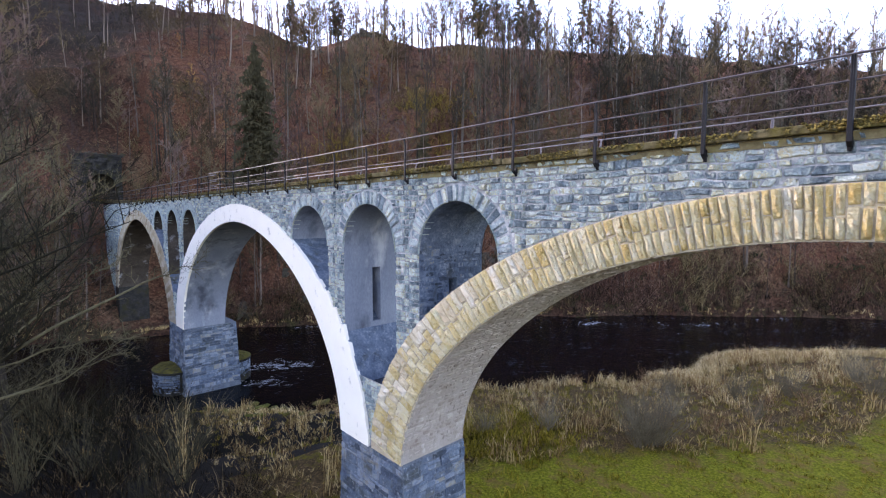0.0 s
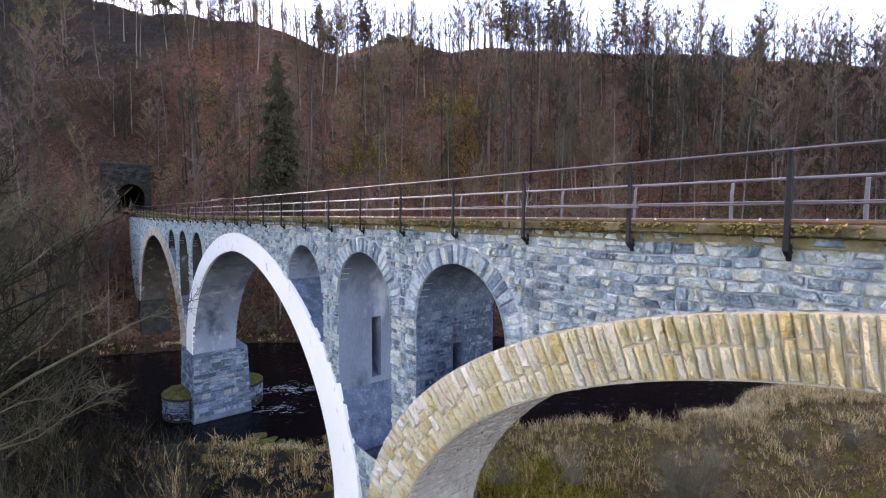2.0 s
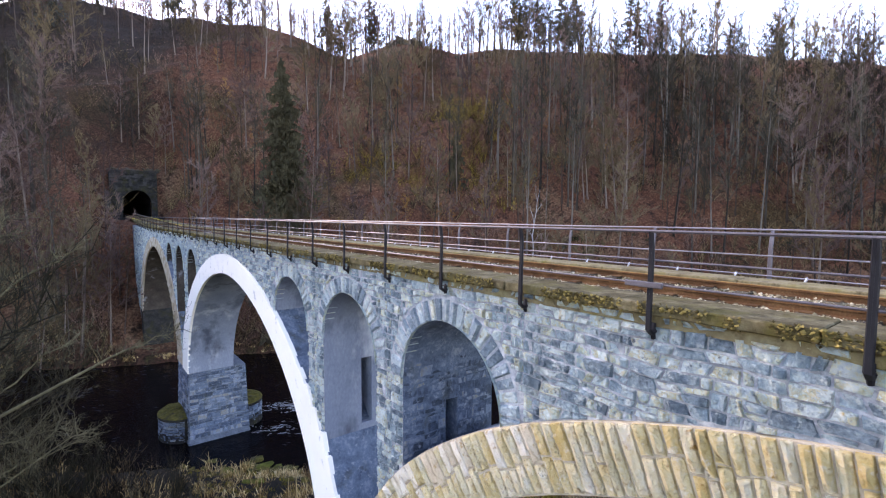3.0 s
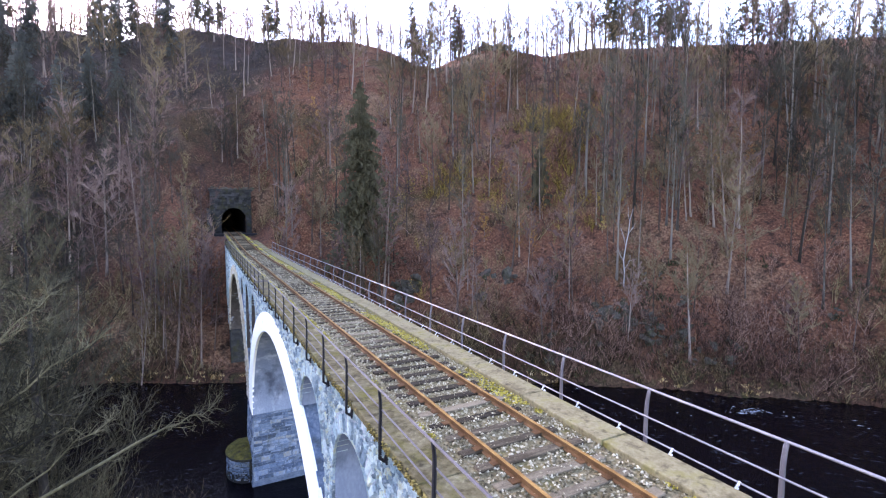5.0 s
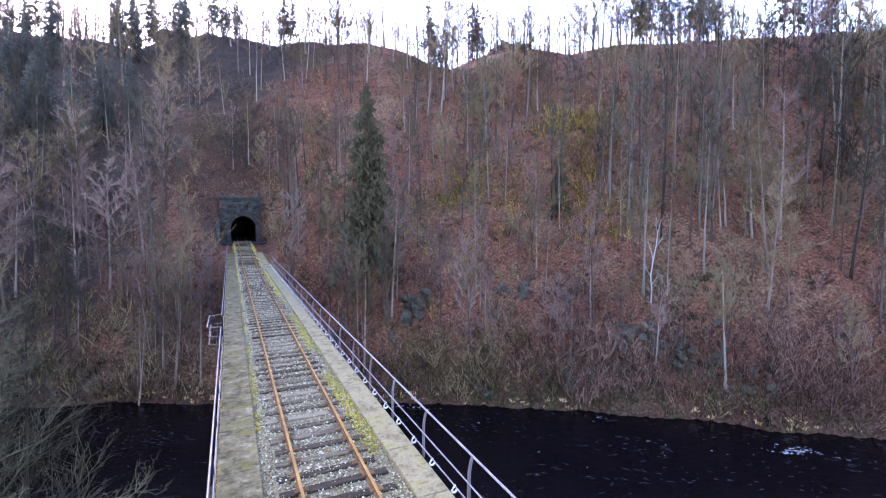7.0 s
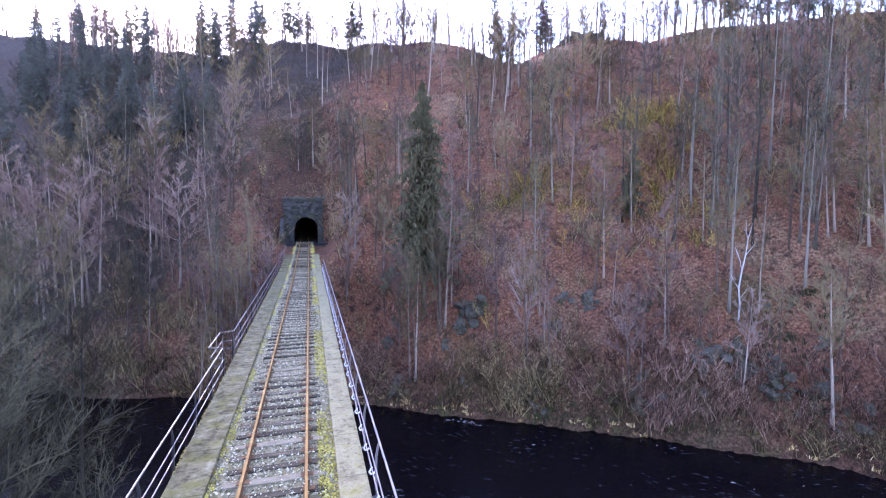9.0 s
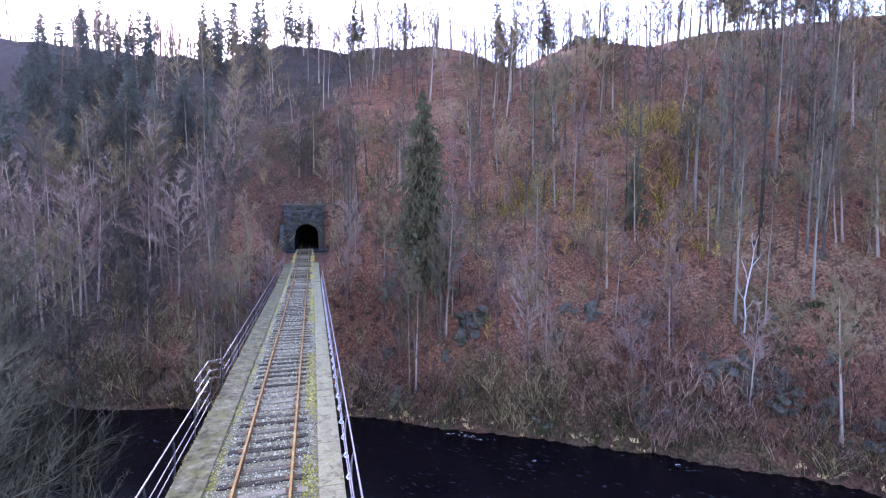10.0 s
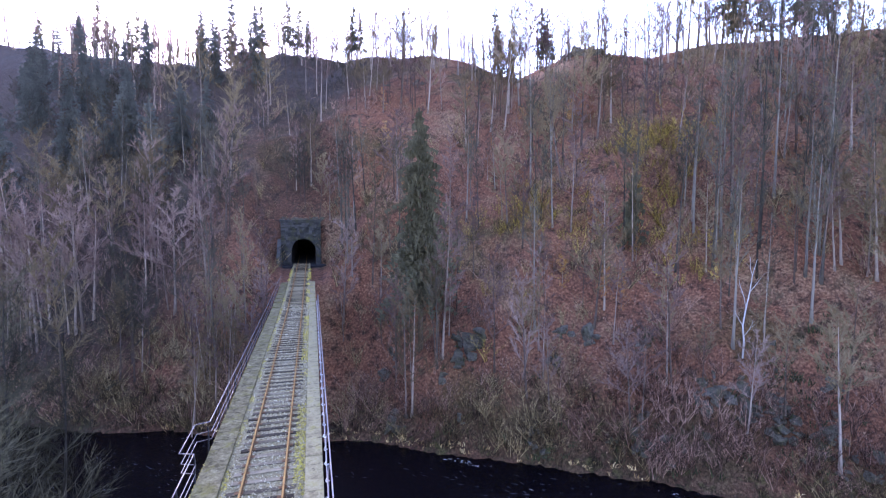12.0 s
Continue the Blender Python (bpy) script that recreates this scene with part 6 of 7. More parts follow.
reed_kinds = [tuft(500 + k, 17, 1.0, 0.017, 0.5) for k in range(4)]
low_kinds = [tuft(520 + k, 15, 0.4, 0.019, 1.1) for k in range(4)]
pale, green = [], []
rg = random.Random(23)
while len(pale) < 2000:
    x, y = rg.uniform(-26, 62), rg.uniform(-6, 52)
    n, u = x * ND.x + y * ND.y, x * UD.x + y * UD.y
    w = interp(NEAR_BANK, u) - n
    if not (-0.4 < w < 13) or (XL - 0.4 < x < XR + 0.4 and 11.5 < y < 17):
        continue
    if x < 5 and y > 23 and ground_z(x, y) < 0.3:
        continue
    clump = noise.noise((x * 0.16, y * 0.16, 31.0))
    if w > 11.0 + 2 * clump or clump + 0.5 * noise.noise((x * 0.5, y * 0.5, 33.0)) < rg.uniform(-0.3, 0.3):
        continue
    if (x < 5 or w > 5 or u < 8) and rg.random() < (0.97 if x < 5 else 0.82):
        continue
    tall = (u > 14 and w > 0) or w < 2.2
    sc = rg.uniform(0.55, 1.15) * (1.0 if tall else 0.62)
    pale.append((rg.choice(reed_kinds), place(x, y, sc, rg.uniform(0, 360))))
for i in range(1250):
    u, w = rg.uniform(13, 48), 4.5 * rg.random() ** 1.3 - 0.3
    x, y = un(u, interp(NEAR_BANK, u) - w)
    if noise.noise((x * 0.3, y * 0.3, 35.0)) > rg.uniform(-0.6, 0.1):
        pale.append((rg.choice(reed_kinds), place(x, y, rg.uniform(0.5, 1.1), rg.uniform(0, 360))))
for i in range(420):
    x, y = rg.gauss(9.5, 2.6), rg.gauss(17.0, 2.2)
    if x > 2.5 and noise.noise((x * 0.5, y * 0.5, 45.0)) > -0.1:
        green.append((rg.choice(low_kinds), place(x, y, rg.uniform(0.8, 1.5), rg.uniform(0, 360))))
for i in range(360):         # bright low plants by the near pier
    x, y = rg.gauss(9.7, 1.5), rg.gauss(16.6, 1.3)
    green.append((rg.choice(low_kinds), place(x, y, rg.uniform(1.2, 2.0), rg.uniform(0, 360))))
while len(green) < 2900:
    x, y = rg.uniform(-4, 40), rg.uniform(-6, 40)
    n, u = x * ND.x + y * ND.y, x * UD.x + y * UD.y
    w = interp(NEAR_BANK, u) - n
    if not (1.5 < w < 26) or (XL - 0.3 < x < XR + 0.3 and 11.8 < y < 16.8):
        continue
    if noise.noise((x * 0.2, y * 0.2, 41.0)) < rg.uniform(-0.5, 0.2):
        continue
    green.append((rg.choice(low_kinds), place(x, y, rg.uniform(0.3, 0.9), rg.uniform(0, 360))))
for i in range(380):         # flattened tan grass between the side channel and the river
    x, y = rg.gauss(0.6, 2.6), rg.gauss(29.6, 2.2)
    if ground_z(x, y) > 0.05 and noise.noise((x * 0.45, y * 0.45, 47.0)) > rg.uniform(-0.1, 0.3):
        pale.append((rg.choice(low_kinds), place(x, y, rg.uniform(0.6, 1.3), rg.uniform(0, 360))))
ivy = []
for i in range(560):
    u, s = rg.uniform(8, 62), rg.uniform(0.5, 13)
    if i >= 420:        # round the outcrops
        c = rg.choice(crags)
        u, s = c[0] + rg.gauss(0, 2.0), max(0.4, c[1] + rg.gauss(0, 1.8))
    elif noise.noise((u * 0.16, s * 0.2, 91.0)) < 0.12:
        continue
    x, y = un(u, interp(FAR_BANK, u) + s)
    ivy.append((rg.choice(low_kinds), place(x, y, rg.uniform(1.5, 3.2), rg.uniform(0, 360))))
tagged(new("ivy", joined("ivy", ivy, M["ivy"])), "dark green ivy and ferns on the far bank", "ivy", kind="stuff")
fringe = []
for i in range(2300):
    u = rg.uniform(-70, 75)
    x, y = un(u, interp(FAR_BANK, u) + 4.6 * rg.random() ** 1.7 - 0.9)
    if ground_z(x, y) > 0.02 and clear_of_line(x, y, 3.5):
        fringe.append((rg.choice(low_kinds if rg.random() < 0.7 else reed_kinds), place(x, y, rg.uniform(0.6, 1.6), rg.uniform(0, 360))))
tagged(new("dead_grass", joined("dead_grass", fringe, M["bramble"])), "dark dead grass and ferns overhanging the far bank", "grass", kind="stuff")
for i in range(1100):        # pale fringe at the foot of the far bank
    u = rg.uniform(-60, 70)
    x, y = un(u, interp(FAR_BANK, u) + rg.uniform(-1.6, 1.0))
    if 0.02 < ground_z(x, y) < 1.1 and noise.noise((u * 0.12, 0, 51.0)) > rg.uniform(-0.5, 0.3):
        pale.append((rg.choice(low_kinds), place(x, y, rg.uniform(0.8, 1.7), rg.uniform(0, 360))))
tagged(new("dry_reeds", joined("dry_reeds", pale, M["reed"])), "pale dry reeds and grass along the river bank", "reeds", kind="stuff")
tagged(new("meadow_grass", joined("meadow_grass", green, M["bush_green"])), "olive green grass tufts on the bank", "grass", kind="stuff")
dead = []
while len(dead) < 3300:
    x, y = rg.uniform(-34, 60), rg.uniform(-6, 60)
    n, u = x * ND.x + y * ND.y, x * UD.x + y * UD.y
    w = interp(NEAR_BANK, u) - n
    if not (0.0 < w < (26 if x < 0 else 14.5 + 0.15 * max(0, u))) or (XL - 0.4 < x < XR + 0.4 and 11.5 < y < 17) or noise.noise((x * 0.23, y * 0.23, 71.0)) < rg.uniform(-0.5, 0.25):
        continue
    dead.append((rg.choice(low_kinds if rg.random() < 0.75 else reed_kinds), place(x, y, rg.uniform(0.5, 1.6) * (1 if x < 20 else 0.8), rg.uniform(0, 360))))
# left of x = -4 most tufts take a darker colour for tree shade
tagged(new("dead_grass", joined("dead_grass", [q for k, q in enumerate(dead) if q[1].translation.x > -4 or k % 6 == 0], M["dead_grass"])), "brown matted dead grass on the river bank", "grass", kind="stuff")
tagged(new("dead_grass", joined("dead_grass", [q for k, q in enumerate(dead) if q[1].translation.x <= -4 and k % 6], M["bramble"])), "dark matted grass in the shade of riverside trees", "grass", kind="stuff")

thick = [tris(*shrub(420 + k, 11, 2.4, 1.0, 0.018, 9, True)) for k in range(4)]
brush = []
while len(brush) < 500:
    x, y = rg.uniform(-46, -3.4), rg.uniform(10, 72)
    n, u = x * ND.x + y * ND.y, x * UD.x + y * UD.y
    w = interp(NEAR_BANK, u) - n
    if 0.2 < w < 22 and noise.noise((x * 0.15, y * 0.15, 61.0)) > rg.uniform(-0.5, 0.3):
        brush.append((rg.choice(thick), place(x, y, rg.uniform(0.4, 1.3), rg.uniform(0, 360))))
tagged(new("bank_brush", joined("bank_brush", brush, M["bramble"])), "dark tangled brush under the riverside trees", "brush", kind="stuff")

stems = []
while len(stems) < 230:
    x, y = rg.uniform(2.5, 60), rg.uniform(-6, 40)
    n, u = x * ND.x + y * ND.y, x * UD.x + y * UD.y
    w = interp(NEAR_BANK, u) - n
    if 1.0 < w < 14 and noise.noise((x * 0.2, y * 0.2, 81.0)) > rg.uniform(-0.3, 0.3):
        stems.append((rg.choice(thick), place(x, y, rg.uniform(0.3, 0.75), rg.uniform(0, 360))))
tagged(new("dead_stems", joined("dead_stems", stems, M["stem"])), "thin russet dead stems standing in the dry grass", "dead plants", kind="stuff")

# broken water at the riffles
fv, ff, rf = [], [], random.Random(41)
for cx, cy, ln, wd, cnt in ((48.1, 32.1, 4.0, 0.9, 70), (58.3, 21.4, 5.0, 1.0, 60), (7, 44.2, 3.6, 1.5, 420), (4, 40.5, 2.5, 1.2, 120), (17.9, 57.0, 2.4, 0.7, 36), (35.4, 46.3, 1.2, 0.5, 12), (46.2, 32.6, 1.5, 0.5, 26), (70, 15, 5, 0.8, 16), (34, 40, 16, 5, 24), (55, 24, 12, 4, 16)):
    for _ in range(cnt):
        a, b = rf.gauss(0, 0.45) * ln, rf.gauss(0, 0.45) * wd
        if noise.noise((a * 0.9, b * 2.0, cx)) < rf.uniform(-0.35, 0.2):
            continue
        p = Vector((cx, cy, 0)) + UD * a + ND * b
        w, l = rf.uniform(0.006, 0.026), 0.04 + rf.uniform(0.05, 0.5) * rf.random() ** 2
        t = (UD + ND * rf.uniform(-0.4, 0.4)).normalized()
        q = Vector((-t.y, t.x, 0))
        i0 = len(fv)
        fv += [p - t * l + Vector((0, 0, 0.012)), p + q * w + Vector((0, 0, 0.03)), p + t * l + Vector((0, 0, 0.012)), p - q * w + Vector((0, 0, 0.012)), p + Vector((0, 0, 0.05))]
        ff += [(i0, i0 + 4, i0 + 1), (i0 + 1, i0 + 4, i0 + 2), (i0 + 2, i0 + 4, i0 + 3), (i0 + 3, i0 + 4, i0)]
tagged(new("river_foam", mesh_of("river_foam", fv, ff, M["foam"])), "white flecks of broken water on the river", "foam", kind="stuff")
gv, gf = [], []
for _ in range(2600):       # grey flecks over the shallows; the ripples' glint is in their colour
    u = rf.uniform(-60, 75)
    lo, hi = interp(NEAR_BANK, u), interp(FAR_BANK, u)
    n = lo + (hi - lo) * rf.uniform(0.1, 0.97)
    if noise.noise((u * 0.12, n * 0.3, 55.0)) + 0.6 * noise.noise((u * 0.5, n * 0.9, 57.0)) < rf.uniform(-0.25, 0.35):
        continue
    p = Vector((*un(u, n), 0))
    w, l = rf.uniform(0.008, 0.03), rf.uniform(0.08, 0.45)
    t = (UD + ND * rf.uniform(-0.6, 0.6)).normalized()
    q = Vector((-t.y, t.x, 0))
    i0 = len(gv)
    gv += [p - t * l + Vector((0, 0, 0.01)), p + q * w + Vector((0, 0, 0.014)), p + t * l + Vector((0, 0, 0.01)), p - q * w + Vector((0, 0, 0.012)), p + Vector((0, 0, 0.035))]
    gf += [(i0, i0 + 4, i0 + 1), (i0 + 1, i0 + 4, i0 + 2), (i0 + 2, i0 + 4, i0 + 3), (i0 + 3, i0 + 4, i0)]
tagged(new("water_ripple", mesh_of("water_ripple", gv, gf, M["ripple"])), "small grey ripples glinting on the dark river", "ripples", kind="stuff")


# ---- ballast stones and moss along the track ----
oct_v = np.array([(1, 0, 0), (-1, 0, 0), (0, 1, 0), (0, -1, 0), (0, 0, 1), (0, 0, -1)], dtype=np.float32)
oct_f = np.array([(0, 2, 4), (2, 1, 4), (1, 3, 4), (3, 0, 4), (2, 0, 5), (1, 2, 5), (3, 1, 5), (0, 3, 5)], dtype=np.int32)
rb = np.random.default_rng(5)


def pebbles(count, y0, y1, x0, x1, size, top):
    c = np.stack([rb.uniform(x0, x1, count), y0 + (y1 - y0) * rb.random(count) ** 1.4, np.zeros(count)], 1)
    c[:, 2] = top + np.maximum(0, c[:, 1] - 62) * 0.029 + rb.uniform(-0.02, 0.012, count)
    s = size * rb.uniform(0.6, 1.35, (count, 1, 1)) * rb.uniform(0.7, 1.3, (count, 1, 3))
    turn = rb.uniform(0, 6.28, count)
    v = oct_v[None] * s + rb.uniform(-0.012, 0.012, (count, 6, 3))
    x = v[..., 0] * np.cos(turn)[:, None] - v[..., 1] * np.sin(turn)[:, None]
    y = v[..., 0] * np.sin(turn)[:, None] + v[..., 1] * np.cos(turn)[:, None]
    v = np.stack([x, y, v[..., 2] * 0.8], 2) + c[:, None]
    f = oct_f[None] + 6 * np.arange(count)[:, None, None]
    return v.reshape(-1, 3), f.reshape(-1, 3)


V, F = pebbles(40000, 2, 66, -1.56, 1.56, 0.027, 16.855)
tagged(obj("ballast_stones", mesh_tris("ballast_stones", V, F, M["ballast_stone"]), bal), kind="stuff")
V, F = pebbles(6500, 4, 96, -1.72, -1.30, 0.024, 16.88)
V2, F2 = pebbles(14000, 4, 96, 1.05, 1.66, 0.027, 16.875)
keep = lambda V, F: (V, F[[noise.noise((0.5 * V[f[0]][0], 0.35 * V[f[0]][1], 3.0)) + 0.5 * noise.noise((3 * V[f[0]][0], 3 * V[f[0]][1], 5.0)) > 0.02 for f in F]])
V, F = keep(np.concatenate([V, V2]), np.concatenate([F, F2 + len(V)]))
tagged(new("moss", mesh_tris("moss", V, F, M["moss"])), "yellow-green moss along the edges of the track bed", "moss", kind="stuff")


# moss and crumbs along the outer edge of the coping
V, F = pebbles(9000, -6, 60, -0.035, 0.03, 0.026, 0.0)
up = np.repeat(rb.random(9000) ** 0.7, 6)
V[:, 0] -= 2.435
V[:, 2] += 16.79 + 0.185 * up
F = F[[noise.noise((0.0, 0.8 * V[f[0]][1], 8.0)) + 0.6 * noise.noise((2 * V[f[0]][2], 4 * V[f[0]][1], 5.0)) > -0.1 for f in F]]
tagged(new("moss", mesh_tris("moss", V, F, M["coping_moss"])), "dark ochre moss hanging on the edge of the coping", "moss", kind="stuff")


# ---- masonry, stone by stone ----
rs4 = random.Random(99)
GAP = 0.010


def stone(cols, depth, P, shear=(0.0, 0.0)):
    """A hewn stone. cols: (s, low, high) from one end to the other; shear: lean of its two ends; P maps (s, t, out) into the world. Gives points and faces."""
    vv, ff = [], []
    n = len(cols)
    for i, (s, lo, hi) in enumerate(cols):
        e = min(0.022, (hi - lo) * 0.22)
        k = shear[0] + (shear[1] - shear[0]) * i / (n - 1)
        end = 0.02 if i == 0 else -0.02 if i == n - 1 else 0
        d = depth + rs4.uniform(-0.022, 0.022)
        vv += [P(s - k, lo, -0.03), P(s - k + end, lo + e, d), P(s + k + end, hi - e, d + rs4.uniform(-0.03, 0.022)), P(s + k, hi, -0.03)]
    for i in range(n - 1):
        a, b = 4 * i, 4 * i + 4
        ff += [(a, a + 1, b + 1, b), (a + 1, a + 2, b + 2, b + 1), (a + 2, a + 3, b + 3, b + 2)]
    ff += [(0, 3, 2, 1), (4 * n - 4, 4 * n - 3, 4 * n - 2, 4 * n - 1)]
    return vv, ff


def sway(s, t):
    """How far the bed joints wander from the level."""
    return 0.075 * noise.noise((s * 0.6, t * 0.8, 17.0)) + 0.03 * noise.noise((s * 1.7, t * 1.6, 27.0))


def lay(s_lo, s_hi, t_lo, t_hi, breaks, spans, P, heights=(0.11, 0.32), lengths=(0.14, 0.62), depth=(0.005, 0.06)):
    """Roughly coursed rubble over a panel. spans(s): the free (low, high) stretches at s. Gives a list of (s, t, points, faces)."""
    out = []
    t = t_lo
    while t < t_hi - 0.04:
        h = min(rs4.uniform(*heights), t_hi - t)
        if t_hi - t - h < 0.08:
            h = t_hi - t
        s = s_lo - rs4.uniform(0, 0.3)
        lean0 = 0.0
        while s < s_hi:
            e = s + rs4.uniform(*lengths) * (0.7 + h)
            two = h > 0.24 and rs4.random() < 0.45
            rows = [(t, t + h * rs4.uniform(0.4, 0.6)), ] if two else [(t, t + h)]
            if two:
                rows.append((rows[0][1], t + h))
            lean1 = rs4.uniform(-0.04, 0.04)
            cuts = sorted([max(s, s_lo)] + [b for b in breaks if s + 0.001 < b < e - 0.001 and b > s_lo] + [min(e, s_hi)])
            for a, b in zip(cuts, cuts[1:]):
                if b - a < 0.06:
                    continue
                k = 4 if b - a > 0.3 else 3
                sm = [a + GAP * rs4.uniform(0.6, 1.6) + (b - a - 2 * GAP) * i / (k - 1) for i in range(k)]
                mid = [spans(q if 0 < i < k - 1 else (q + (0.003 if i == 0 else -0.003))) for i, q in enumerate(sm)]
                m = min(len(z) for z in mid)
                for r0, r1 in rows:
                    j0, j1 = rs4.uniform(-0.006, 0.006), rs4.uniform(-0.006, 0.006)
                    k0, k1 = rs4.uniform(-0.022, 0.022), rs4.uniform(-0.022, 0.022)
                    for g in range(m):
                        cols = []
                        for q, z in zip(sm, mid):
                            tilt = (q - a) / (b - a) - 0.5
                            lo, hi = max(r0 + GAP + j0 + k0 * tilt + sway(q, r0), z[g][0] + GAP), min(r1 - GAP + j1 + k1 * tilt + sway(q, r1), z[g][1] - GAP)
                            cols.append((q, lo, hi))
                        good = [c for c in cols if c[2] - c[1] > 0.035]
                        if len(good) < 2:
                            continue
                        whole = len(cuts) == 2 and len(good) == len(cols)
                        vv, ff = stone(good, rs4.uniform(*depth), P, (lean0, lean1) if whole and s > s_lo and e < s_hi else (0, 0))
                        out.append(((good[0][0] + good[-1][0]) / 2, (good[0][1] + good[0][2]) / 2, vv, ff))
            s, lean0 = e, lean1 if e - s > 0.2 else 0.0
        t += h
    return out


def put_stones(stones, parent, chosen, name="stone", damp=False):
    """Chosen stones become parts; the rest one joined part."""
    rest_v, rest_f = [], []
    for s, t, vv, ff in stones:
        if chosen(s, t):
            obj(name, mesh_of(name, vv, ff, M["wet_piece" if damp else "stone_piece"]), parent)
        else:
            b = len(rest_v)
            rest_v += vv
            rest_f += [tuple(i + b for i in q) for q in ff]
    if rest_f:
        tagged(obj(name + "work", mesh_of(name + "work", rest_v, rest_f, M["wet_stone" if damp else "stone"]), parent), kind="stuff")


RO = OPEN_R + 0.56
ZS = OPEN_TOP - OPEN_R


def face_spans(y):
    lo = extrados(y) if y < 73.4 else 3.0
    for c, k in openings():
        d = abs(y - c)
        if d < RO:
            up = ZS + math.sqrt(RO * RO - d * d)
            if d < OPEN_R:
                if k == 0 and floor_in(y, k) > lo + 0.02:
                    return [(lo, floor_in(y, k)), (up, TOP)]
                return [(max(up, lo), TOP)]
            return [(lo, ZS), (max(up, lo), TOP)] if lo < ZS else [(max(up, lo), TOP)]
    return [(lo, TOP)]


brk = sorted([c + d for c, _ in openings() for d in (-RO, -OPEN_R, OPEN_R, RO)])
face = lay(-4.0, 80.0, 5.76, TOP - 0.005, brk, face_spans, lambda s, t, o: (XL + 0.05 - o, s, t))
near_face = sorted(face, key=lambda q: abs(q[0] - 4.4) + 0.5 * abs(q[1] - 15.5))[:300]
near_keys = {(q[0], q[1]) for q in near_face}
put_stones(face, wall_left, lambda s, t: (s, t) in near_keys)

# the stone linings of the openings next to the yellow arch and in the far pier
for p, k in ((PIERS[0], -1),):
    c = p + k * PITCH
    yw = c + OPEN_R
    lo = floor_in(yw - 0.02, k)
    slotted = c < 30
    sp = lambda s: [(lo, 11.6), (12.98, ZS + 0.3)] if slotted and -0.82 < s < -0.38 else [(lo, ZS + 0.3)]
    st = lay(XL + 0.06, XR, lo, ZS + 0.3, [-0.82, -0.38], sp, lambda s, t, o: (s, yw - o + 0.01, t), depth=(0.01, 0.03))
    # darker slate here paints in the shade inside the opening
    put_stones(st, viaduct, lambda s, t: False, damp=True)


def voussoirs(c, parent, as_parts):
    rv, rf = [], []
    n = 25
    for i in range(n):
        a0, a1 = math.pi * i / n, math.pi * (i + 1) / n
        ro = RO - 0.02 - rs4.uniform(0, 0.05)
        dep = rs4.uniform(0.02, 0.06)
        P = lambda s, t, o: (XL + 0.05 - o, c + t * math.cos(s), ZS + t * math.sin(s))
        vv, ff = stone([(a0 + 0.006, OPEN_R - 0.004, ro), (a1 - 0.006, OPEN_R - 0.004, ro)], dep, lambda s, t, o: P(s, t, o))
        # the inner return of the block
        if as_parts:
            obj("voussoir", mesh_of("voussoir", vv, ff, M["pale_slate"]), parent)
        else:
            b = len(rv)
            rv += vv
            rf += [tuple(j + b for j in q) for q in ff]
    if rf:
        tagged(obj("ring_work", mesh_of("ring_work", rv, rf, M["pale_slate"]), parent), kind="stuff")


for c, k in openings():
    ring = obj("opening_arch", mesh_of("opening_arch", *ruled([(c + (OPEN_R + 0.004) * math.cos(t), ZS + (OPEN_R + 0.004) * math.sin(t)) for t in np.linspace(0, math.pi, 22)], XL - 0.02, XL + 0.4), M["stone"], True), viaduct, "ring of grey wedge stones over a spandrel opening")
    voussoirs(c, ring, c < 30)

# the yellow ring, block by block, and the far tan ring
rings = [o for o in viaduct.children if o.name.startswith("arch_ring") and o.get("label", "").startswith("arch ring bed")]


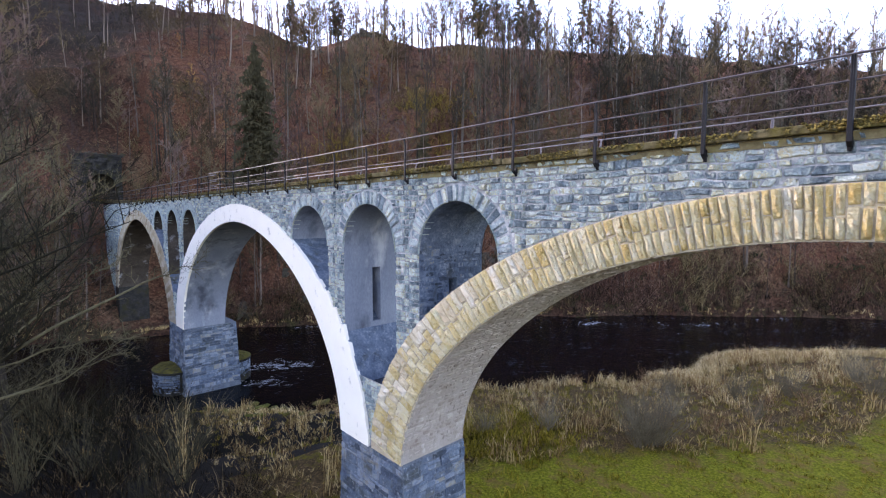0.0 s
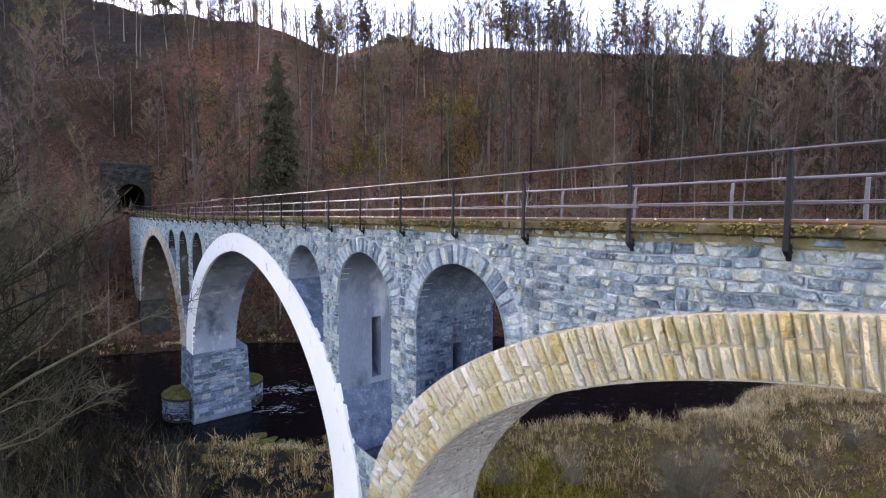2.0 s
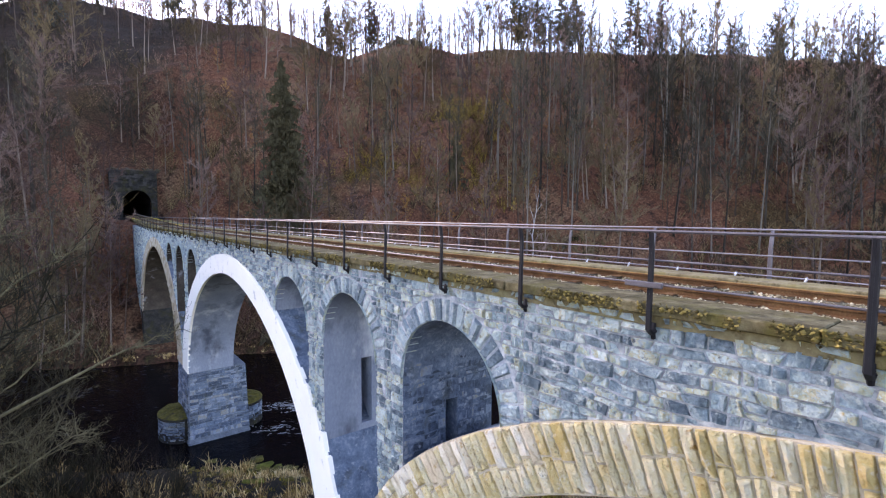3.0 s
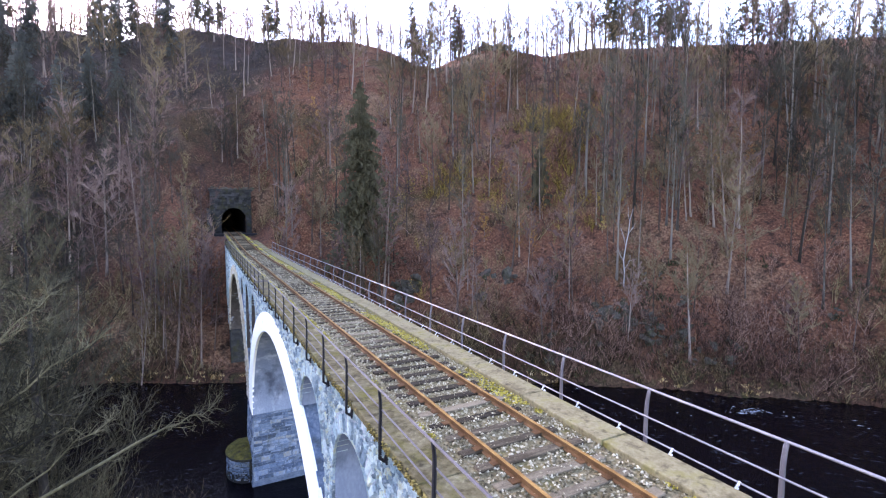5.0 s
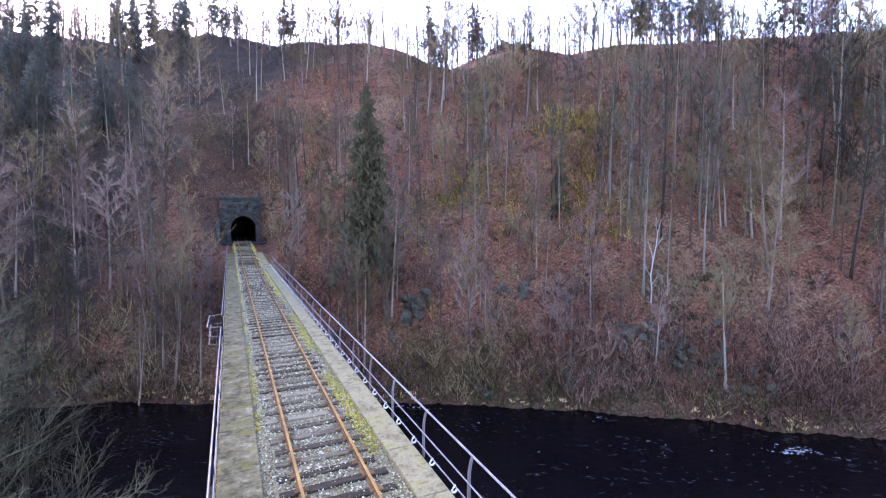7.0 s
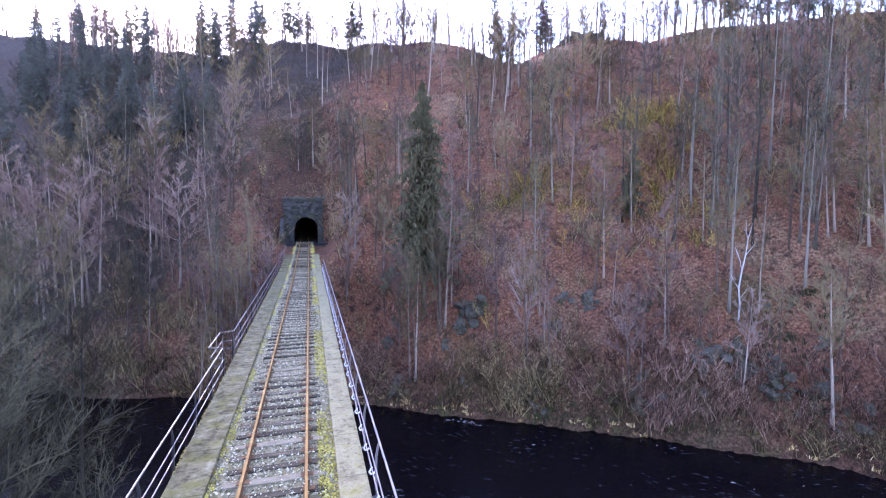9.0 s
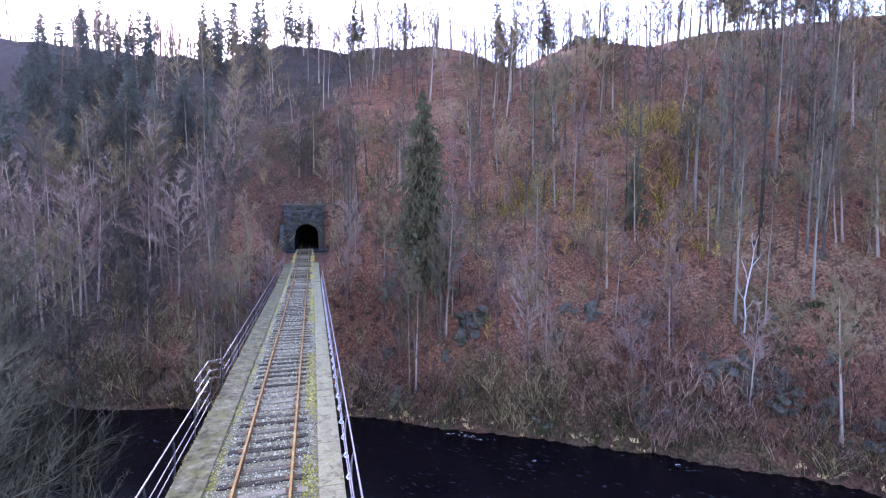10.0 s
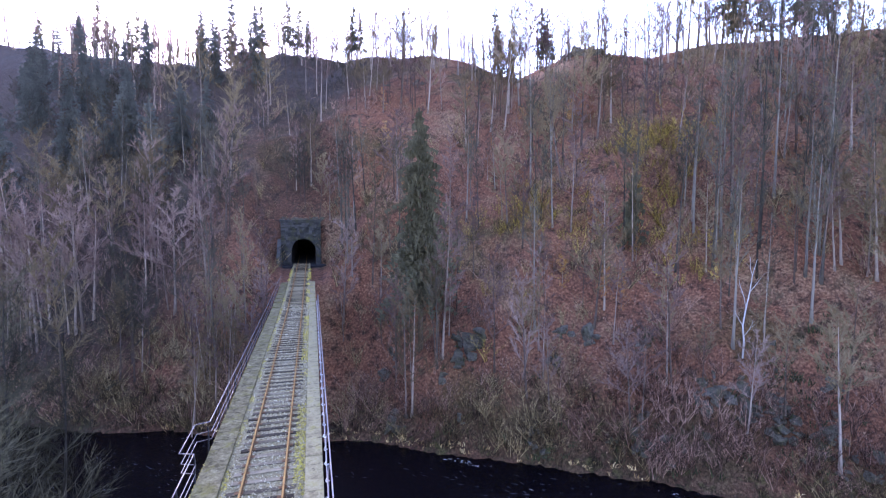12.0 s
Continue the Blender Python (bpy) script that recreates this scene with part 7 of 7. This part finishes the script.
def ring_blocks(c, widths, rows, parent, parts):
    full_a, full_b = arc_points(c, INNER, 2000), arc_points(c, OUTER, 2000)
    length = sum(math.hypot(q[0] - p[0], q[1] - p[1]) for p, q in zip(full_a, full_a[1:]))

    def radial(q):
        """From the inner edge straight out to the outer edge."""
        dy = q.y - c
        sn = max(-0.99, min(0.99, dy / 13.1))
        d = Vector((0, sn, math.sqrt(1 - sn * sn)))
        k = 0.5
        while k < 2.4 and (q + d * k).z < arc((q + d * k).y, c, **OUTER):
            k += 0.01
        return q + d * k

    t, rv, rf = 0.0, [], []
    while t < length - 0.05:
        y = full_a[min(2000, int(2000 * t / length))][0]
        w = widths(abs(y - c)) * rs4.uniform(0.82, 1.2)
        i0, i1 = int(2000 * t / length), min(2000, int(2000 * min(t + w, length) / length))
        t += w
        A0, A1 = Vector((0, *full_a[i0])), Vector((0, *full_a[i1]))
        B0, B1 = radial(A0), radial(A1)
        m = rows(abs(y - c))
        cuts = [0.0] + sorted(min(0.9, max(0.1, (k + 1) / m + rs4.uniform(-0.13, 0.13))) for k in range(m - 1)) + [1.0]
        for a, b in zip(cuts, cuts[1:]):
            g0, g1 = 0.009 / max(0.3, (B0 - A0).length), rs4.uniform(0.008, 0.017)
            lo0, hi0 = A0.lerp(B0, a + g0), A0.lerp(B0, b - g0)
            lo1, hi1 = A1.lerp(B1, a + g0), A1.lerp(B1, b - g0)
            side = (lo1 - lo0).normalized() * g1
            lo0, hi0, lo1, hi1 = lo0 + side, hi0 + side, lo1 - side, hi1 - side
            cen = (lo0 + hi0 + lo1 + hi1) / 4
            dep = rs4.uniform(0.06, 0.11)
            base = [lo0, lo1, hi1, hi0]
            X = lambda q, o: (XL - 0.0 - o, q.y, q.z)
            vv = [X(q, -0.03) for q in base]
            for r in range(4):              # rock face: four rows of three points
                for k in range(3):
                    fu, fv = (0.09, 0.5, 0.91)[k] + rs4.uniform(-0.05, 0.05), (0.05, 0.36, 0.64, 0.95)[r] + rs4.uniform(-0.035, 0.035)
                    q = lo0.lerp(lo1, fu).lerp(hi0.lerp(hi1, fu), fv)
                    vv.append(X(q, dep * rs4.uniform(0.45, 0.9) if r in (0, 3) or k != 1 else dep + rs4.uniform(-0.01, 0.05)))
            ff = [(4 + 3 * r + k, 5 + 3 * r + k, 8 + 3 * r + k, 7 + 3 * r + k) for r in range(3) for k in range(2)]
            ff += [(0, 1, 6, 5, 4), (1, 2, 15, 12, 9, 6), (2, 3, 13, 14, 15), (3, 0, 4, 7, 10, 13)]
            if parts:
                pale = abs(cen.y - c) > 7 and a > 0.25 and rs4.random() < 0.55
                obj("ring_stone", mesh_of("ring_stone", vv, ff, M["cream" if pale else "yellow"]), parent)
            else:
                k = len(rv)
                rv += vv
                rf += [tuple(j + k for j in q) for q in ff]
    if rf:
        tagged(obj("ring_stonework", mesh_of("ring_stonework", rv, rf, M["yellow_joined"]), parent), kind="stuff")


rings[0]["label"] = "yellow sandstone arch ring of long rock-faced blocks"
ring_blocks(ARCHES[0], lambda d: min(0.29, 0.15 + 0.0125 * d), lambda d: (1 if rs4.random() < 0.25 else 2) if d < 6 else 2 if d < 10 else 3, rings[0], True)
rings[1]["label"] = "tan stone arch ring over the far river arm"
ring_blocks(ARCHES[2], lambda d: 0.4, lambda d: 2, rings[1], False)

# coursed soffit of the yellow arch
pin = arc_points(ARCHES[0], INNER, 400)
plen = [0.0]
for p, q in zip(pin, pin[1:]):
    plen.append(plen[-1] + math.hypot(q[0] - p[0], q[1] - p[1]))


def on_soffit(s, t, o):
    y, z = float(np.interp(t, plen, [q[0] for q in pin])), float(np.interp(t, plen, [q[1] for q in pin]))
    y2, z2 = float(np.interp(t + 0.05, plen, [q[0] for q in pin])), float(np.interp(t + 0.05, plen, [q[1] for q in pin]))
    d = math.hypot(y2 - y, z2 - z) or 1
    return (s, y + (z2 - z) / d * o, z - (y2 - y) / d * o)


sof = lay(XL + 0.02, XR - 0.02, plen[-1] * 0.5, plen[-1] - 0.1, [], lambda s: [(0, 99)], on_soffit, (0.14, 0.24), (0.3, 0.7), (0.004, 0.018))
sv, sf = [], []
for _, _, vv, ff in sof:
    b = len(sv)
    sv += vv
    sf += [tuple(i + b for i in q) for q in ff]
tagged(obj("soffit_stonework", mesh_of("soffit_stonework", sv, sf, M["soffit_stone"]), viaduct), kind="stuff")

# pier faces
piers = [o for o in viaduct.children if o.name.startswith("pier")]
for p, ob in zip(PIERS, piers):
    xr = XR + (0.95 if p > 30 else 0)
    near = 2.45 if p > 30 else 2.2
    lean = lambda t: max(0.0, (5.76 - t) / 7.36)
    st = lay(p - near, p + 2.2, 0.4, 5.72, [], lambda s: [(0, 5.74)], lambda s, t, o: (XL + 0.05 - 0.22 * lean(t) - o, p + (s - p) * (1 + 0.11 * lean(t)), t), (0.22, 0.46), (0.4, 1.0))
    st2 = lay(XL + 0.05, xr, 0.4, 5.72, [], lambda s: [(0, 5.74)], lambda s, t, o: ((s + 0.5) * (1 + 0.11 * lean(t)) - 0.5, p - near - 0.25 * lean(t) - o, t), (0.22, 0.46), (0.4, 1.0))
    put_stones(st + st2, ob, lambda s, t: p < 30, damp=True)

# coursed stones round the cutwaters
for ob, sgn, x0 in zip([o for o in viaduct.children if o.name.startswith("cutwater")], (-1, 1), (XL - 0.1, XR + 1.1)):
    st = lay(-2.55, 2.55, 0.02, 1.76, [], lambda s: [(0, 1.77)], lambda s, t, o: (x0 + sgn * (1.76 + o) * math.cos(s / 1.75), 44.4 + 1.15 * (1.76 + o) * math.sin(s / 1.75), t), (0.2, 0.36), (0.3, 0.8), (0.01, 0.04))
    put_stones(st, ob, lambda s, t: False, damp=True)

# small things on the railing: a dark plate on one post of the near parapet
bm = bmesh.new()
box(bm, -2.56, -2.50, 4.05, 4.62, 17.22, 17.30, 0.01)
part("sign_plate", bm, M["pale_bar"], left_rail, "small grey metal plate fixed across a post")
